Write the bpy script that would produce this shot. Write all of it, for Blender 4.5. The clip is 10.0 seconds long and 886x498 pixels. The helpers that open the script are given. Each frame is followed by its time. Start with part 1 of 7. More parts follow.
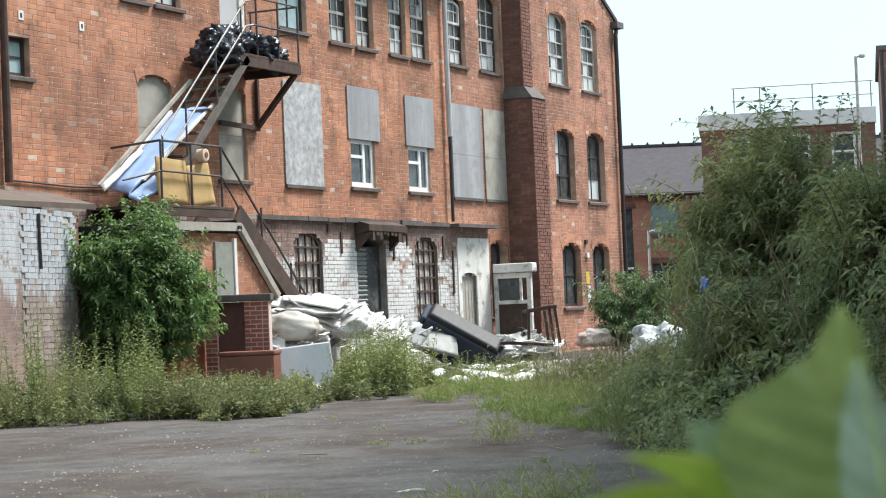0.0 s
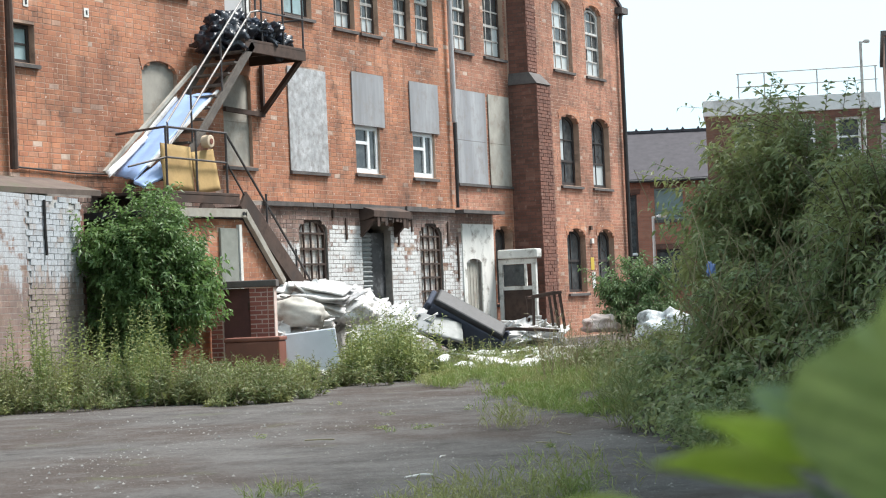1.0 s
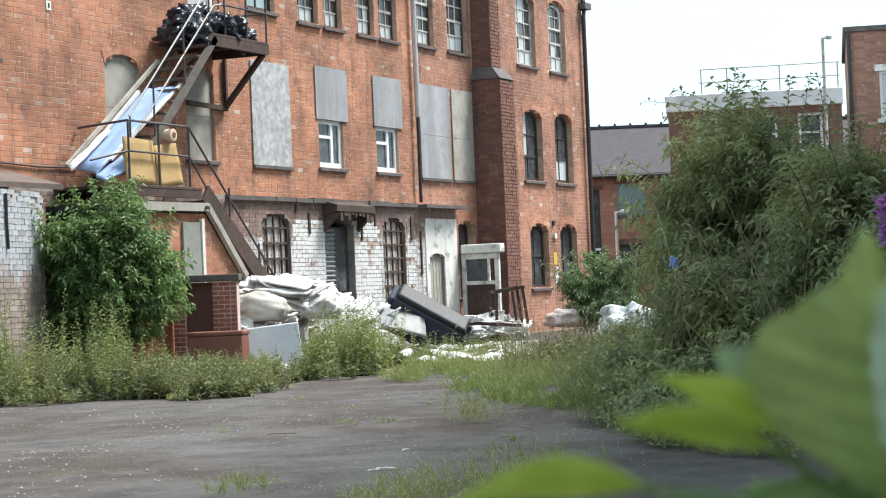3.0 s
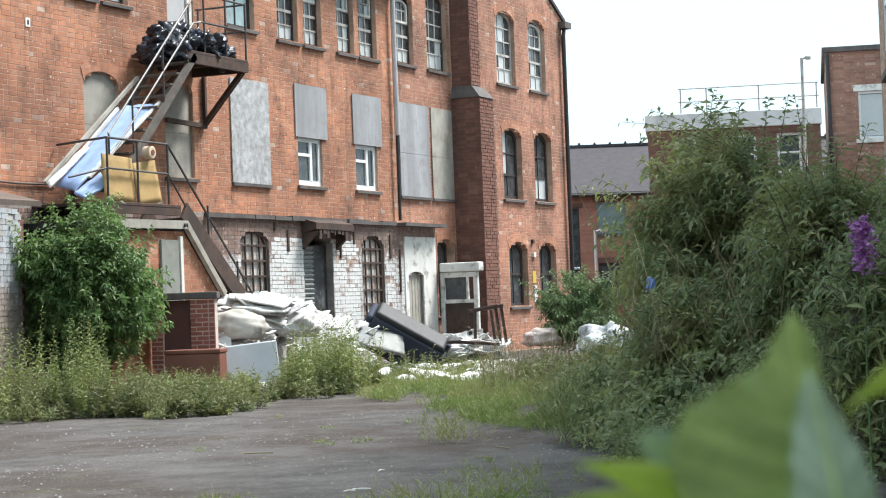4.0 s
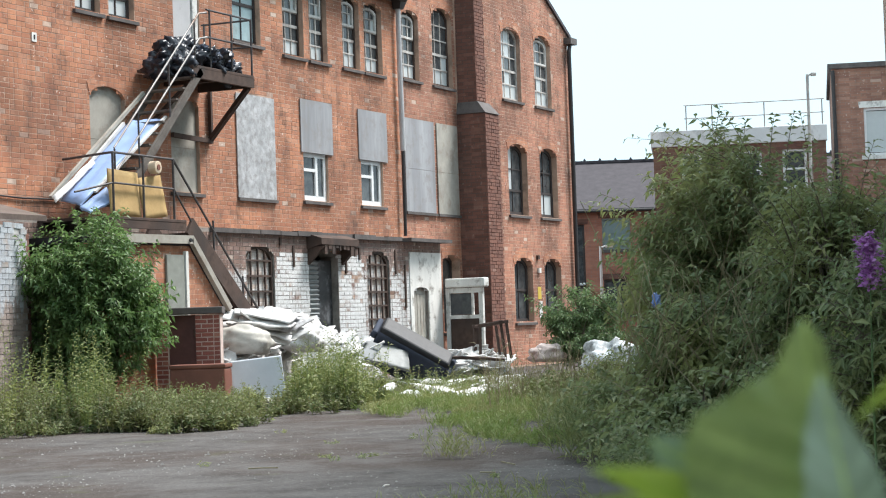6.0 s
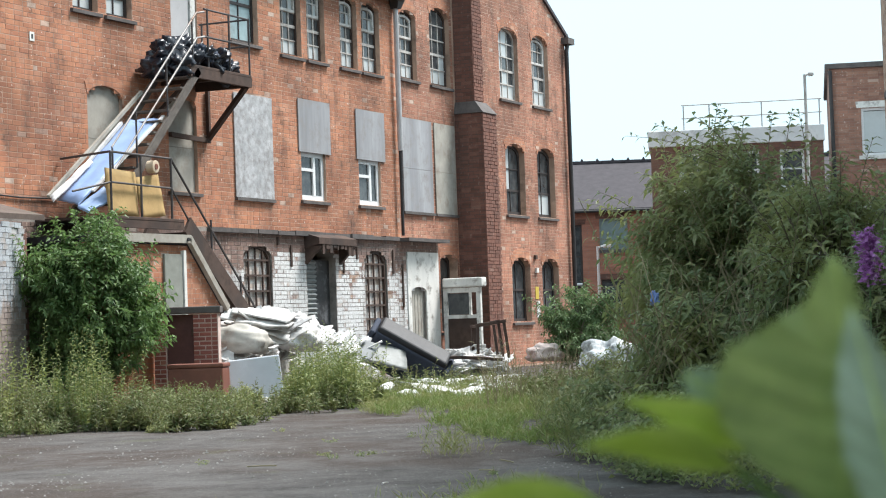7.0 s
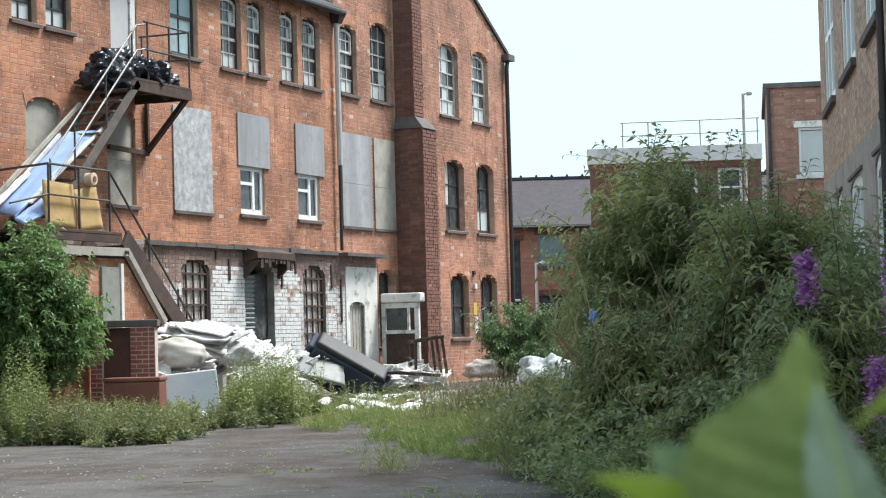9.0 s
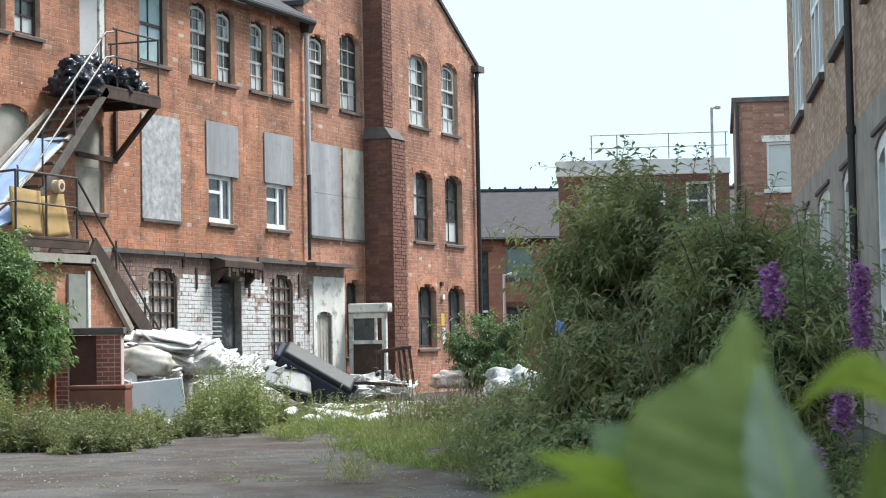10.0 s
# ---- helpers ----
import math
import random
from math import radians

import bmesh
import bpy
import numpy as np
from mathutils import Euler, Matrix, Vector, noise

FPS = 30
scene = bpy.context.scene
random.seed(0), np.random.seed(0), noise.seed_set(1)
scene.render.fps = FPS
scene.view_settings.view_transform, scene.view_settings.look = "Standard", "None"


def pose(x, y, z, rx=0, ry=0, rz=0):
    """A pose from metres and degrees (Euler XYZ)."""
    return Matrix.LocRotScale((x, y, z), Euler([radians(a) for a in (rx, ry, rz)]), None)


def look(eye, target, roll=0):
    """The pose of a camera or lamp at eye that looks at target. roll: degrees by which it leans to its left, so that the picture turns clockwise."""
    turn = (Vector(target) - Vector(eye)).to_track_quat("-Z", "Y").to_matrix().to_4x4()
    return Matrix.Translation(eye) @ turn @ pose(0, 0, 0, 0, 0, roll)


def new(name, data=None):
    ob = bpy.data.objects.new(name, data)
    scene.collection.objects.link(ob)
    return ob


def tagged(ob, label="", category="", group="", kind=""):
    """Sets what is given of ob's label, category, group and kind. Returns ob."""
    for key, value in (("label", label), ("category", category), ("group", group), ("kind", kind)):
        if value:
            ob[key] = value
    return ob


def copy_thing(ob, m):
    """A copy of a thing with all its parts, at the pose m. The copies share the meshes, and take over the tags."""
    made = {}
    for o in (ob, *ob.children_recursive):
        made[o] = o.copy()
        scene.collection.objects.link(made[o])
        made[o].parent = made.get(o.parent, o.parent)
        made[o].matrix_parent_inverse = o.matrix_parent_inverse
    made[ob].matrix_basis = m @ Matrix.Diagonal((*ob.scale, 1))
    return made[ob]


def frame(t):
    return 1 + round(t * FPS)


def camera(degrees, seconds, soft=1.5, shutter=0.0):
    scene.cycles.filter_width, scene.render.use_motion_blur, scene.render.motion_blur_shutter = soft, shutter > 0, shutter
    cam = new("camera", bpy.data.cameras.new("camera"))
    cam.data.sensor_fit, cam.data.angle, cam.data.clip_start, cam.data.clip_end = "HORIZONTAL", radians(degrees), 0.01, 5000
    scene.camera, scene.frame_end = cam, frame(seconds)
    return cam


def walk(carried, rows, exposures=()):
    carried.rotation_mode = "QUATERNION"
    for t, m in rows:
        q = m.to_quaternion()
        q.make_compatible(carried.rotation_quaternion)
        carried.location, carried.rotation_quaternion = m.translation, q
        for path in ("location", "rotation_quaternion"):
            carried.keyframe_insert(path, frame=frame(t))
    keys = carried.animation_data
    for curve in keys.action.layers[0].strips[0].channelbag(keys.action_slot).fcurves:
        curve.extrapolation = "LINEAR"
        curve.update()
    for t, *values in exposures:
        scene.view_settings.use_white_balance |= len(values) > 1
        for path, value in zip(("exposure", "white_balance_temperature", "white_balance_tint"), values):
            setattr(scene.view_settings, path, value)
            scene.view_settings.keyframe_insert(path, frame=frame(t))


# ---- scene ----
cam = camera(24.572, 10.0, soft=1.1)
cam.data.dof.use_dof, cam.data.dof.focus_distance, cam.data.dof.aperture_fstop = True, 34.0, 15.0
PATH = [
    (0, pose(0.0045, -18.3168, 1.1052, 91.7276, 2.3715, -64.2378)),
    (0.5, pose(-0.0066, -18.2924, 1.0854, 91.6226, 2.5635, -64.3030)),
    (1, pose(-0.0048, -18.2972, 1.0980, 91.3494, 2.4673, -64.1276)),
    (1.5, pose(0.0030, -18.3133, 1.1000, 91.2073, 2.3678, -64.2625)),
    (2, pose(0.0021, -18.3122, 1.1163, 90.9806, 2.5068, -64.5455)),
    (2.5, pose(-0.0052, -18.2954, 1.0853, 90.9919, 2.5182, -64.8662)),
    (4, pose(0.0032, -18.3147, 1.1083, 91.6341, 2.1434, -65.7443)),
    (4.5, pose(0.0087, -18.3290, 1.1270, 91.9055, 2.0893, -65.8787)),
    (5, pose(0.0042, -18.3189, 1.1271, 92.0196, 2.0520, -65.8402)),
    (5.5, pose(0.0028, -18.3146, 1.1147, 92.0816, 1.9897, -65.5835)),
    (7, pose(-0.0022, -18.3006, 1.0815, 92.1037, 2.0147, -65.6848)),
    (7.5, pose(-0.0048, -18.2929, 1.0623, 92.3651, 1.6456, -65.6407)),
    (8, pose(0.0067, -18.3221, 1.0991, 92.6159, 1.5290, -65.9576)),
    (8.5, pose(-0.0035, -18.2987, 1.0975, 92.7058, 1.2777, -66.8533)),
    (9, pose(-0.0066, -18.2914, 1.1025, 92.4551, 1.5476, -67.4458)),
    (9.5, pose(0.0019, -18.3116, 1.0987, 92.6712, 1.2668, -67.8497)),
    (10, pose(-0.0028, -18.2988, 1.0906, 92.7517, 1.0485, -68.3596)),
]

EXPOSURES = [(0, 1.25, 6480, 10), (1.0, 1.29, 6480, 10), (2.0, 1.36, 6460, 10), (4.0, 1.36, 6440, 10), (5.5, 1.25, 6440, 11), (7.5, 1.24, 6440, 10), (10.0, 1.22, 6360, 9)]
walk(cam, PATH, EXPOSURES)

# ---- world, sun, exposure ----
world = bpy.data.worlds.new("sky")
scene.world = world
world.use_nodes = True
wn = world.node_tree
wn.nodes.clear()
sky = wn.nodes.new("ShaderNodeTexSky")
sky.sky_type, sky.sun_disc = "NISHITA", False
sky.sun_elevation, sky.sun_rotation = radians(52), radians(140)
sky.dust_density, sky.ozone_density = 3.0, 1.0
cloud_pos = wn.nodes.new("ShaderNodeTexCoord")
cloud = wn.nodes.new("ShaderNodeTexNoise")
cloud.inputs["Scale"].default_value, cloud.inputs["Detail"].default_value = 2.2, 5
cloud_mix = wn.nodes.new("ShaderNodeMix")
cloud_mix.data_type = "RGBA"
cloud_ramp = wn.nodes.new("ShaderNodeMapRange")
cloud_ramp.inputs[1].default_value, cloud_ramp.inputs[2].default_value = 0.2, 0.75
cloud_ramp.inputs[3].default_value, cloud_ramp.inputs[4].default_value = 0.86, 1.0
cloud_mix.inputs[7].default_value = (5.3, 7.0, 7.8, 1)
sky_out = wn.nodes.new("ShaderNodeBackground")
sky_out.inputs["Strength"].default_value = 0.076
sky_end = wn.nodes.new("ShaderNodeOutputWorld")
wn.links.new(cloud_pos.outputs["Generated"], cloud.inputs["Vector"])
wn.links.new(cloud.outputs["Fac"], cloud_ramp.inputs[0])
wn.links.new(cloud_ramp.outputs[0], cloud_mix.inputs[0])
wn.links.new(sky.outputs[0], cloud_mix.inputs[6])
wn.links.new(cloud_mix.outputs[2], sky_out.inputs["Color"])
wn.links.new(sky_out.outputs[0], sky_end.inputs["Surface"])

sun = new("sun", bpy.data.lights.new("sun", "SUN"))
sun.data.energy, sun.data.angle, sun.data.color = 3.1, radians(18), (0.98, 0.96, 0.925)
sun.matrix_world = look((40, -30, 50), (40 - 0.4, -30 + 0.34, 50 - 0.86))


# ---- material helpers ----
def mat_new(name):
    m = bpy.data.materials.new(name)
    m.use_nodes = True
    nt = m.node_tree
    return m, nt, nt.nodes["Principled BSDF"]


def node(nt, kind, **values):
    n = nt.nodes.new(kind)
    for key, value in values.items():
        n.inputs[key.replace("_", " ")].default_value = value
    return n


def mix(nt, fac, a, b, blend="MIX"):
    n = nt.nodes.new("ShaderNodeMix")
    n.data_type, n.blend_type = "RGBA", blend
    for slot, value in ((0, fac), (6, a), (7, b)):
        if isinstance(value, (int, float)):
            n.inputs[slot].default_value = value
        elif isinstance(value, tuple):
            n.inputs[slot].default_value = (*value, 1)
        else:
            nt.links.new(value, n.inputs[slot])
    return n.outputs[2]


def ramp(nt, value, lo, hi, a=0.0, b=1.0):
    n = nt.nodes.new("ShaderNodeMapRange")
    nt.links.new(value, n.inputs[0])
    for slot, v in ((1, lo), (2, hi), (3, a), (4, b)):
        n.inputs[slot].default_value = v
    return n.outputs[0]


def noise_of(nt, vec, scale, detail=4.0, rough=0.6):
    n = node(nt, "ShaderNodeTexNoise", Scale=scale, Detail=detail, Roughness=rough)
    nt.links.new(vec, n.inputs["Vector"])
    return n.outputs["Fac"]


def place_of(nt):
    return nt.nodes.new("ShaderNodeNewGeometry").outputs["Position"]


def scaled(nt, vec, s):
    n = nt.nodes.new("ShaderNodeMapping")
    n.inputs["Scale"].default_value = s
    nt.links.new(vec, n.inputs["Vector"])
    return n.outputs[0]


def bump(nt, bsdf, height, strength=0.4, distance=0.01):
    n = node(nt, "ShaderNodeBump", Strength=strength, Distance=distance)
    nt.links.new(height, n.inputs["Height"])
    nt.links.new(n.outputs[0], bsdf.inputs["Normal"])


def plain(name, col, rough=0.7, metal=0.0, vary=0.25, scale=6.0, stain=None, stain_amount=0.5, stain_scale=2.0, grain=(1, 1, 1), bumpy=0.25):
    """A surface of one paint or stuff, with fine grain, broad unevenness and, where asked, stains."""
    m, nt, b = mat_new(name)
    pos = place_of(nt)
    fine = noise_of(nt, scaled(nt, pos, grain), scale * 6, 5, 0.65)
    broad = noise_of(nt, scaled(nt, pos, grain), scale, 4)
    dark = tuple(c * (1 - vary) for c in col)
    light = tuple(min(1, c * (1 + vary)) for c in col)
    c = mix(nt, ramp(nt, broad, 0.3, 0.7), dark, light)
    c = mix(nt, ramp(nt, fine, 0.35, 0.75, 0, 0.5), c, dark)
    if stain:
        c = mix(nt, ramp(nt, noise_of(nt, pos, stain_scale, 6, 0.7), 0.62 - 0.2 * stain_amount, 0.68, 0, 0.85), c, stain)
    nt.links.new(c, b.inputs["Base Color"])
    b.inputs["Roughness"].default_value, b.inputs["Metallic"].default_value = rough, metal
    bump(nt, b, fine, bumpy, 0.006)
    return m


def brick(name, cols, mortar, paint=None, paint_amount=0.5, soot=0.35, spall=0.3, length=0.225, course=0.08, flakes=3.0, paint_top=None, paint_low=None, pieces=False):
    """Brickwork on upright faces, laid in the face's own length and in height; old paint flakes off where asked."""
    m, nt, b = mat_new(name)
    pos = place_of(nt)
    sep = nt.nodes.new("ShaderNodeSeparateXYZ")
    nt.links.new(pos, sep.inputs[0])
    add = nt.nodes.new("ShaderNodeMath")
    nt.links.new(sep.outputs[0], add.inputs[0])
    nt.links.new(sep.outputs[1], add.inputs[1])
    com = nt.nodes.new("ShaderNodeCombineXYZ")
    nt.links.new(add.outputs[0], com.inputs[0])
    nt.links.new(sep.outputs[2], com.inputs[1])
    t = nt.nodes.new("ShaderNodeTexBrick")
    t.offset, t.squash = 0.5, 1.0
    for key, v in (("Scale", 1.0), ("Mortar Size", 0.006), ("Mortar Smooth", 0.3), ("Bias", 0.0), ("Brick Width", length), ("Row Height", course)):
        t.inputs[key].default_value = v
    t.inputs["Color1"].default_value, t.inputs["Color2"].default_value = (*cols[0], 1), (*cols[1], 1)
    t.inputs["Mortar"].default_value = (*mortar, 1)
    warp = noise_of(nt, pos, 9, 2)
    wob = mix(nt, 0.012, com.outputs[0], warp)
    nt.links.new(wob, t.inputs["Vector"])
    c = t.outputs["Color"]
    joint = t.outputs["Fac"]
    # single odd bricks, from a cell pattern of a brick's own size
    cell = nt.nodes.new("ShaderNodeTexWhiteNoise")
    snap = nt.nodes.new("ShaderNodeVectorMath")
    snap.operation = "SNAP"
    snap.inputs[1].default_value = (length, course, 1)
    nt.links.new(com.outputs[0], snap.inputs[0])
    nt.links.new(snap.outputs[0], cell.inputs["Vector"])
    odd = cell.outputs["Value"]
    if pieces:
        odd = nt.nodes.new("ShaderNodeNewGeometry").outputs["Random Per Island"]
        c = mix(nt, ramp(nt, odd, 0.25, 0.75), cols[0], cols[1])
        flat_joint = nt.nodes.new("ShaderNodeValue")
        flat_joint.outputs[0].default_value = 0.0
        joint = flat_joint.outputs[0]
    broad = noise_of(nt, pos, 0.55, 5, 0.6)
    mid = noise_of(nt, pos, flakes, 6, 0.72)
    fine = noise_of(nt, pos, 30, 4, 0.7)
    c = mix(nt, ramp(nt, odd, 0.7, 0.95, 0, 0.5), c, cols[2])
    c = mix(nt, ramp(nt, odd, 0.26, 0.02, 0, 0.42), c, tuple(x * 0.5 for x in cols[1]))
    c = mix(nt, ramp(nt, odd, 0.975, 0.985, 0, spall), c, (0.7, 0.56, 0.46))
    c = mix(nt, ramp(nt, broad, 0.4, 0.62, 0, soot), c, tuple(x * 0.35 for x in cols[1]))
    streak = noise_of(nt, scaled(nt, pos, (1.6, 1.6, 0.14)), 2.5, 5, 0.65)
    c = mix(nt, ramp(nt, streak, 0.52, 0.72, 0, soot), c, (0.05, 0.04, 0.035))
    pale = noise_of(nt, pos, 6.5, 3, 0.55)
    c = mix(nt, ramp(nt, pale, 0.64, 0.72, 0, spall), c, (0.6, 0.42, 0.32))
    chips = noise_of(nt, pos, 14, 2, 0.5)
    c = mix(nt, ramp(nt, chips, 0.675, 0.71, 0, min(1, spall * 1.3)), c, (0.72, 0.6, 0.52))
    grime = noise_of(nt, pos, 1.5, 6, 0.75)
    c = mix(nt, ramp(nt, grime, 0.52, 0.7, 0, soot * 1.2), c, (0.075, 0.055, 0.045))
    if paint:
        pm = mix(nt, ramp(nt, joint, 0, 1, 0, 0.5), paint, tuple(x * 0.4 for x in paint))
        pm = mix(nt, ramp(nt, fine, 0.4, 0.8, 0, 0.4), pm, tuple(x * 0.55 for x in paint))
        pm = mix(nt, ramp(nt, streak, 0.48, 0.68, 0, 0.6), pm, (0.12, 0.1, 0.09))
        worn = mix(nt, 0.3, mid, noise_of(nt, pos, 0.9, 3, 0.6))
        worn = mix(nt, 0.14, worn, odd)
        keep = ramp(nt, worn, 0.45 + 0.2 * (paint_amount - 0.5), 0.52 + 0.2 * (paint_amount - 0.5), 1, 0)
        if paint_top:
            wob2 = nt.nodes.new("ShaderNodeMath")
            wob2.operation = "MULTIPLY_ADD"
            nt.links.new(mid, wob2.inputs[0])
            wob2.inputs[1].default_value = 1.3
            nt.links.new(sep.outputs[2], wob2.inputs[2])
            edge = nt.nodes.new("ShaderNodeMath")
            edge.operation = "MULTIPLY"
            nt.links.new(keep, edge.inputs[0])
            nt.links.new(ramp(nt, wob2.outputs[0], paint_top + 0.6, paint_top + 0.75, 1, 0.12), edge.inputs[1])
            keep = edge.outputs[0]
        if paint_low:
            wob3 = nt.nodes.new("ShaderNodeMath")
            wob3.operation = "MULTIPLY_ADD"
            nt.links.new(noise_of(nt, scaled(nt, pos, (3, 3, 0.5)), 2.4, 5, 0.7), wob3.inputs[0])
            wob3.inputs[1].default_value = -1.6
            nt.links.new(sep.outputs[2], wob3.inputs[2])
            foot = nt.nodes.new("ShaderNodeMath")
            foot.operation = "MULTIPLY"
            nt.links.new(keep, foot.inputs[0])
            nt.links.new(ramp(nt, wob3.outputs[0], paint_low - 0.9, paint_low - 0.6, 0.12, 1), foot.inputs[1])
            keep = foot.outputs[0]
        c = mix(nt, keep, c, pm)
    c = mix(nt, ramp(nt, fine, 0.3, 0.8, 0, 0.35), c, tuple(x * 0.5 for x in cols[1]))
    nt.links.new(c, b.inputs["Base Color"])
    b.inputs["Roughness"].default_value = 0.9
    inv = nt.nodes.new("ShaderNodeMath")
    inv.operation = "SUBTRACT"
    nt.links.new(fine, inv.inputs[0])
    nt.links.new(joint, inv.inputs[1])
    bump(nt, b, inv.outputs[0], 0.5, 0.008)
    return m


def leafy(name, a, b_, c_, rough=0.55, through_light=0.35, tone=None, tone_scale=0.9):
    """Leaves that differ from one to the next, letting some light through."""
    m, nt, b = mat_new(name)
    rnd = nt.nodes.new("ShaderNodeNewGeometry").outputs["Random Per Island"]
    c = mix(nt, ramp(nt, rnd, 0, 0.6), a, b_)
    c = mix(nt, ramp(nt, rnd, 0.75, 1.0), c, c_)
    c = mix(nt, ramp(nt, noise_of(nt, place_of(nt), 1.6, 3), 0.35, 0.7, 0, 0.4), c, tuple(x * 0.65 for x in a))
    if tone:
        c = mix(nt, ramp(nt, noise_of(nt, place_of(nt), tone_scale, 3), 0.45, 0.6, 0, 0.75), c, tone)
    nt.links.new(c, b.inputs["Base Color"])
    b.inputs["Roughness"].default_value = rough
    tr = nt.nodes.new("ShaderNodeBsdfTranslucent")
    nt.links.new(c, tr.inputs["Color"])
    ms = nt.nodes.new("ShaderNodeMixShader")
    ms.inputs[0].default_value = through_light
    nt.links.new(b.outputs[0], ms.inputs[1])
    nt.links.new(tr.outputs[0], ms.inputs[2])
    nt.links.new(ms.outputs[0], nt.nodes["Material Output"].inputs["Surface"])
    return m


def glass_dark(name, tint=(0.045, 0.05, 0.055), rough=0.08, dirt_sheen=0.4):
    m, nt, b = mat_new(name)
    # pale blotches: dirt, strengthened to put the panes' pale reflection into the colour
    n = noise_of(nt, place_of(nt), 4, 5, 0.7)
    nt.links.new(mix(nt, ramp(nt, n, 0.4, 0.75, 0, dirt_sheen), tint, (0.25, 0.26, 0.25)), b.inputs["Base Color"])
    b.inputs["Roughness"].default_value = rough
    b.inputs["Specular IOR Level"].default_value = 0.35
    return m


# ---- materials ----
ORANGE = ((0.68, 0.3, 0.165), (0.5, 0.2, 0.115), (0.74, 0.42, 0.27))
M_BRICK = brick("orange_brick", ORANGE, (0.42, 0.29, 0.22), soot=0.5, spall=0.75)
M_LAID = brick("laid_orange_brick", ORANGE, (0.42, 0.29, 0.22), soot=0.68, spall=0.9, pieces=True)
M_MORTAR = plain("weathered_mortar", (0.5, 0.335, 0.25), 0.95, vary=0.3, scale=1.2, stain=(0.12, 0.085, 0.07), stain_amount=0.6, stain_scale=1.5)
M_MORTAR_OLD = plain("sooty_mortar", (0.33, 0.29, 0.26), 0.95, vary=0.35, scale=2.0, stain=(0.09, 0.08, 0.07), stain_amount=0.7, stain_scale=2.5)
M_LAID_GABLE = brick("laid_brown_orange_brick", ((0.6, 0.275, 0.175), (0.43, 0.185, 0.12), (0.66, 0.4, 0.27)), (0.4, 0.3, 0.24), soot=0.68, spall=0.85, pieces=True)
M_LAID_OLD = brick("laid_flaking_painted_brick", ((0.33, 0.165, 0.11), (0.2, 0.105, 0.08), (0.42, 0.27, 0.19)), (0.26, 0.21, 0.18), paint=(0.78, 0.775, 0.765), paint_amount=0.92, soot=0.55, spall=0.7, flakes=4.2, paint_top=2.15, pieces=True)
M_LAID_DARK = brick("laid_brown_brick", ((0.27, 0.115, 0.08), (0.17, 0.075, 0.055), (0.33, 0.16, 0.115)), (0.1, 0.075, 0.065), soot=0.25, spall=0.12, pieces=True)
M_BRICK_DARK = brick("brown_brick", ((0.235, 0.105, 0.075), (0.16, 0.07, 0.052), (0.28, 0.14, 0.1)), (0.1, 0.075, 0.065), soot=0.3, spall=0.1)
M_BRICK_WHITE = brick("whitewashed_brick", ((0.34, 0.2, 0.15), (0.25, 0.15, 0.12), (0.4, 0.3, 0.24)), (0.35, 0.31, 0.28), paint=(0.52, 0.545, 0.58), paint_amount=0.95, soot=0.5, paint_low=1.55)
M_BRICK_BLOCK = brick("rust_brown_brick", ((0.4, 0.2, 0.14), (0.29, 0.145, 0.105), (0.48, 0.3, 0.22)), (0.3, 0.22, 0.18), soot=0.2, spall=0.5)
M_BRICK_FAR = brick("red_brick", ((0.47, 0.19, 0.125), (0.38, 0.15, 0.1), (0.52, 0.25, 0.17)), (0.3, 0.2, 0.16), soot=0.2, spall=0.1)
M_BRICK_TAN = brick("tan_brick", ((0.58, 0.39, 0.28), (0.4, 0.265, 0.195), (0.7, 0.53, 0.41)), (0.24, 0.2, 0.17), soot=0.12, spall=0.6, length=0.275)
M_RENDER = plain("cement_render", (0.34, 0.3, 0.27), 0.9, vary=0.2, scale=1.5, stain=(0.2, 0.17, 0.15))
M_STONE = plain("sooty_stone", (0.12, 0.105, 0.1), 0.9, vary=0.35, scale=3, stain=(0.06, 0.055, 0.05))
M_SLATE = plain("slate", (0.06, 0.05, 0.056), 0.9, vary=0.25, scale=4, bumpy=0.4)
M_BOARD = plain("weathered_board", (0.34, 0.34, 0.355), 0.85, vary=0.28, scale=2.2, stain=(0.27, 0.25, 0.24), stain_amount=0.6, stain_scale=3, grain=(1, 1, 0.12))
M_BOARD_PALE = plain("pale_board", (0.47, 0.47, 0.48), 0.85, vary=0.32, scale=5, stain=(0.24, 0.22, 0.21), stain_amount=0.9, stain_scale=9)
M_BOARD_TAN = plain("tan_board", (0.39, 0.365, 0.32), 0.85, vary=0.18, scale=3, stain=(0.26, 0.21, 0.17), stain_amount=0.6)
M_UPVC = plain("white_plastic", (0.8, 0.8, 0.8), 0.35, vary=0.05)
M_PAINT = plain("flaking_white_paint", (0.74, 0.72, 0.68), 0.8, vary=0.12, scale=4, stain=(0.2, 0.17, 0.14), stain_amount=0.5, stain_scale=4, grain=(1, 1, 0.4))
M_FRAME_OLD = plain("dull_window_paint", (0.5, 0.47, 0.44), 0.8, vary=0.3, scale=5, stain=(0.14, 0.1, 0.08))
M_FRAME_PALE = plain("chalky_casement_paint", (0.58, 0.56, 0.53), 0.8, vary=0.2, scale=5, stain=(0.25, 0.2, 0.16))
M_FRAME_DARK = plain("black_brown_frame", (0.045, 0.035, 0.033), 0.6, vary=0.3)
M_GLASS = glass_dark("window_glass")
M_GLASS_MILK = glass_dark("whitened_and_sheen_glass", (0.55, 0.58, 0.58), 0.4, 0.15)
M_GLASS_BLUE = plain("pale_blue_panel", (0.36, 0.48, 0.5), 0.5, vary=0.12, stain=(0.25, 0.3, 0.3))
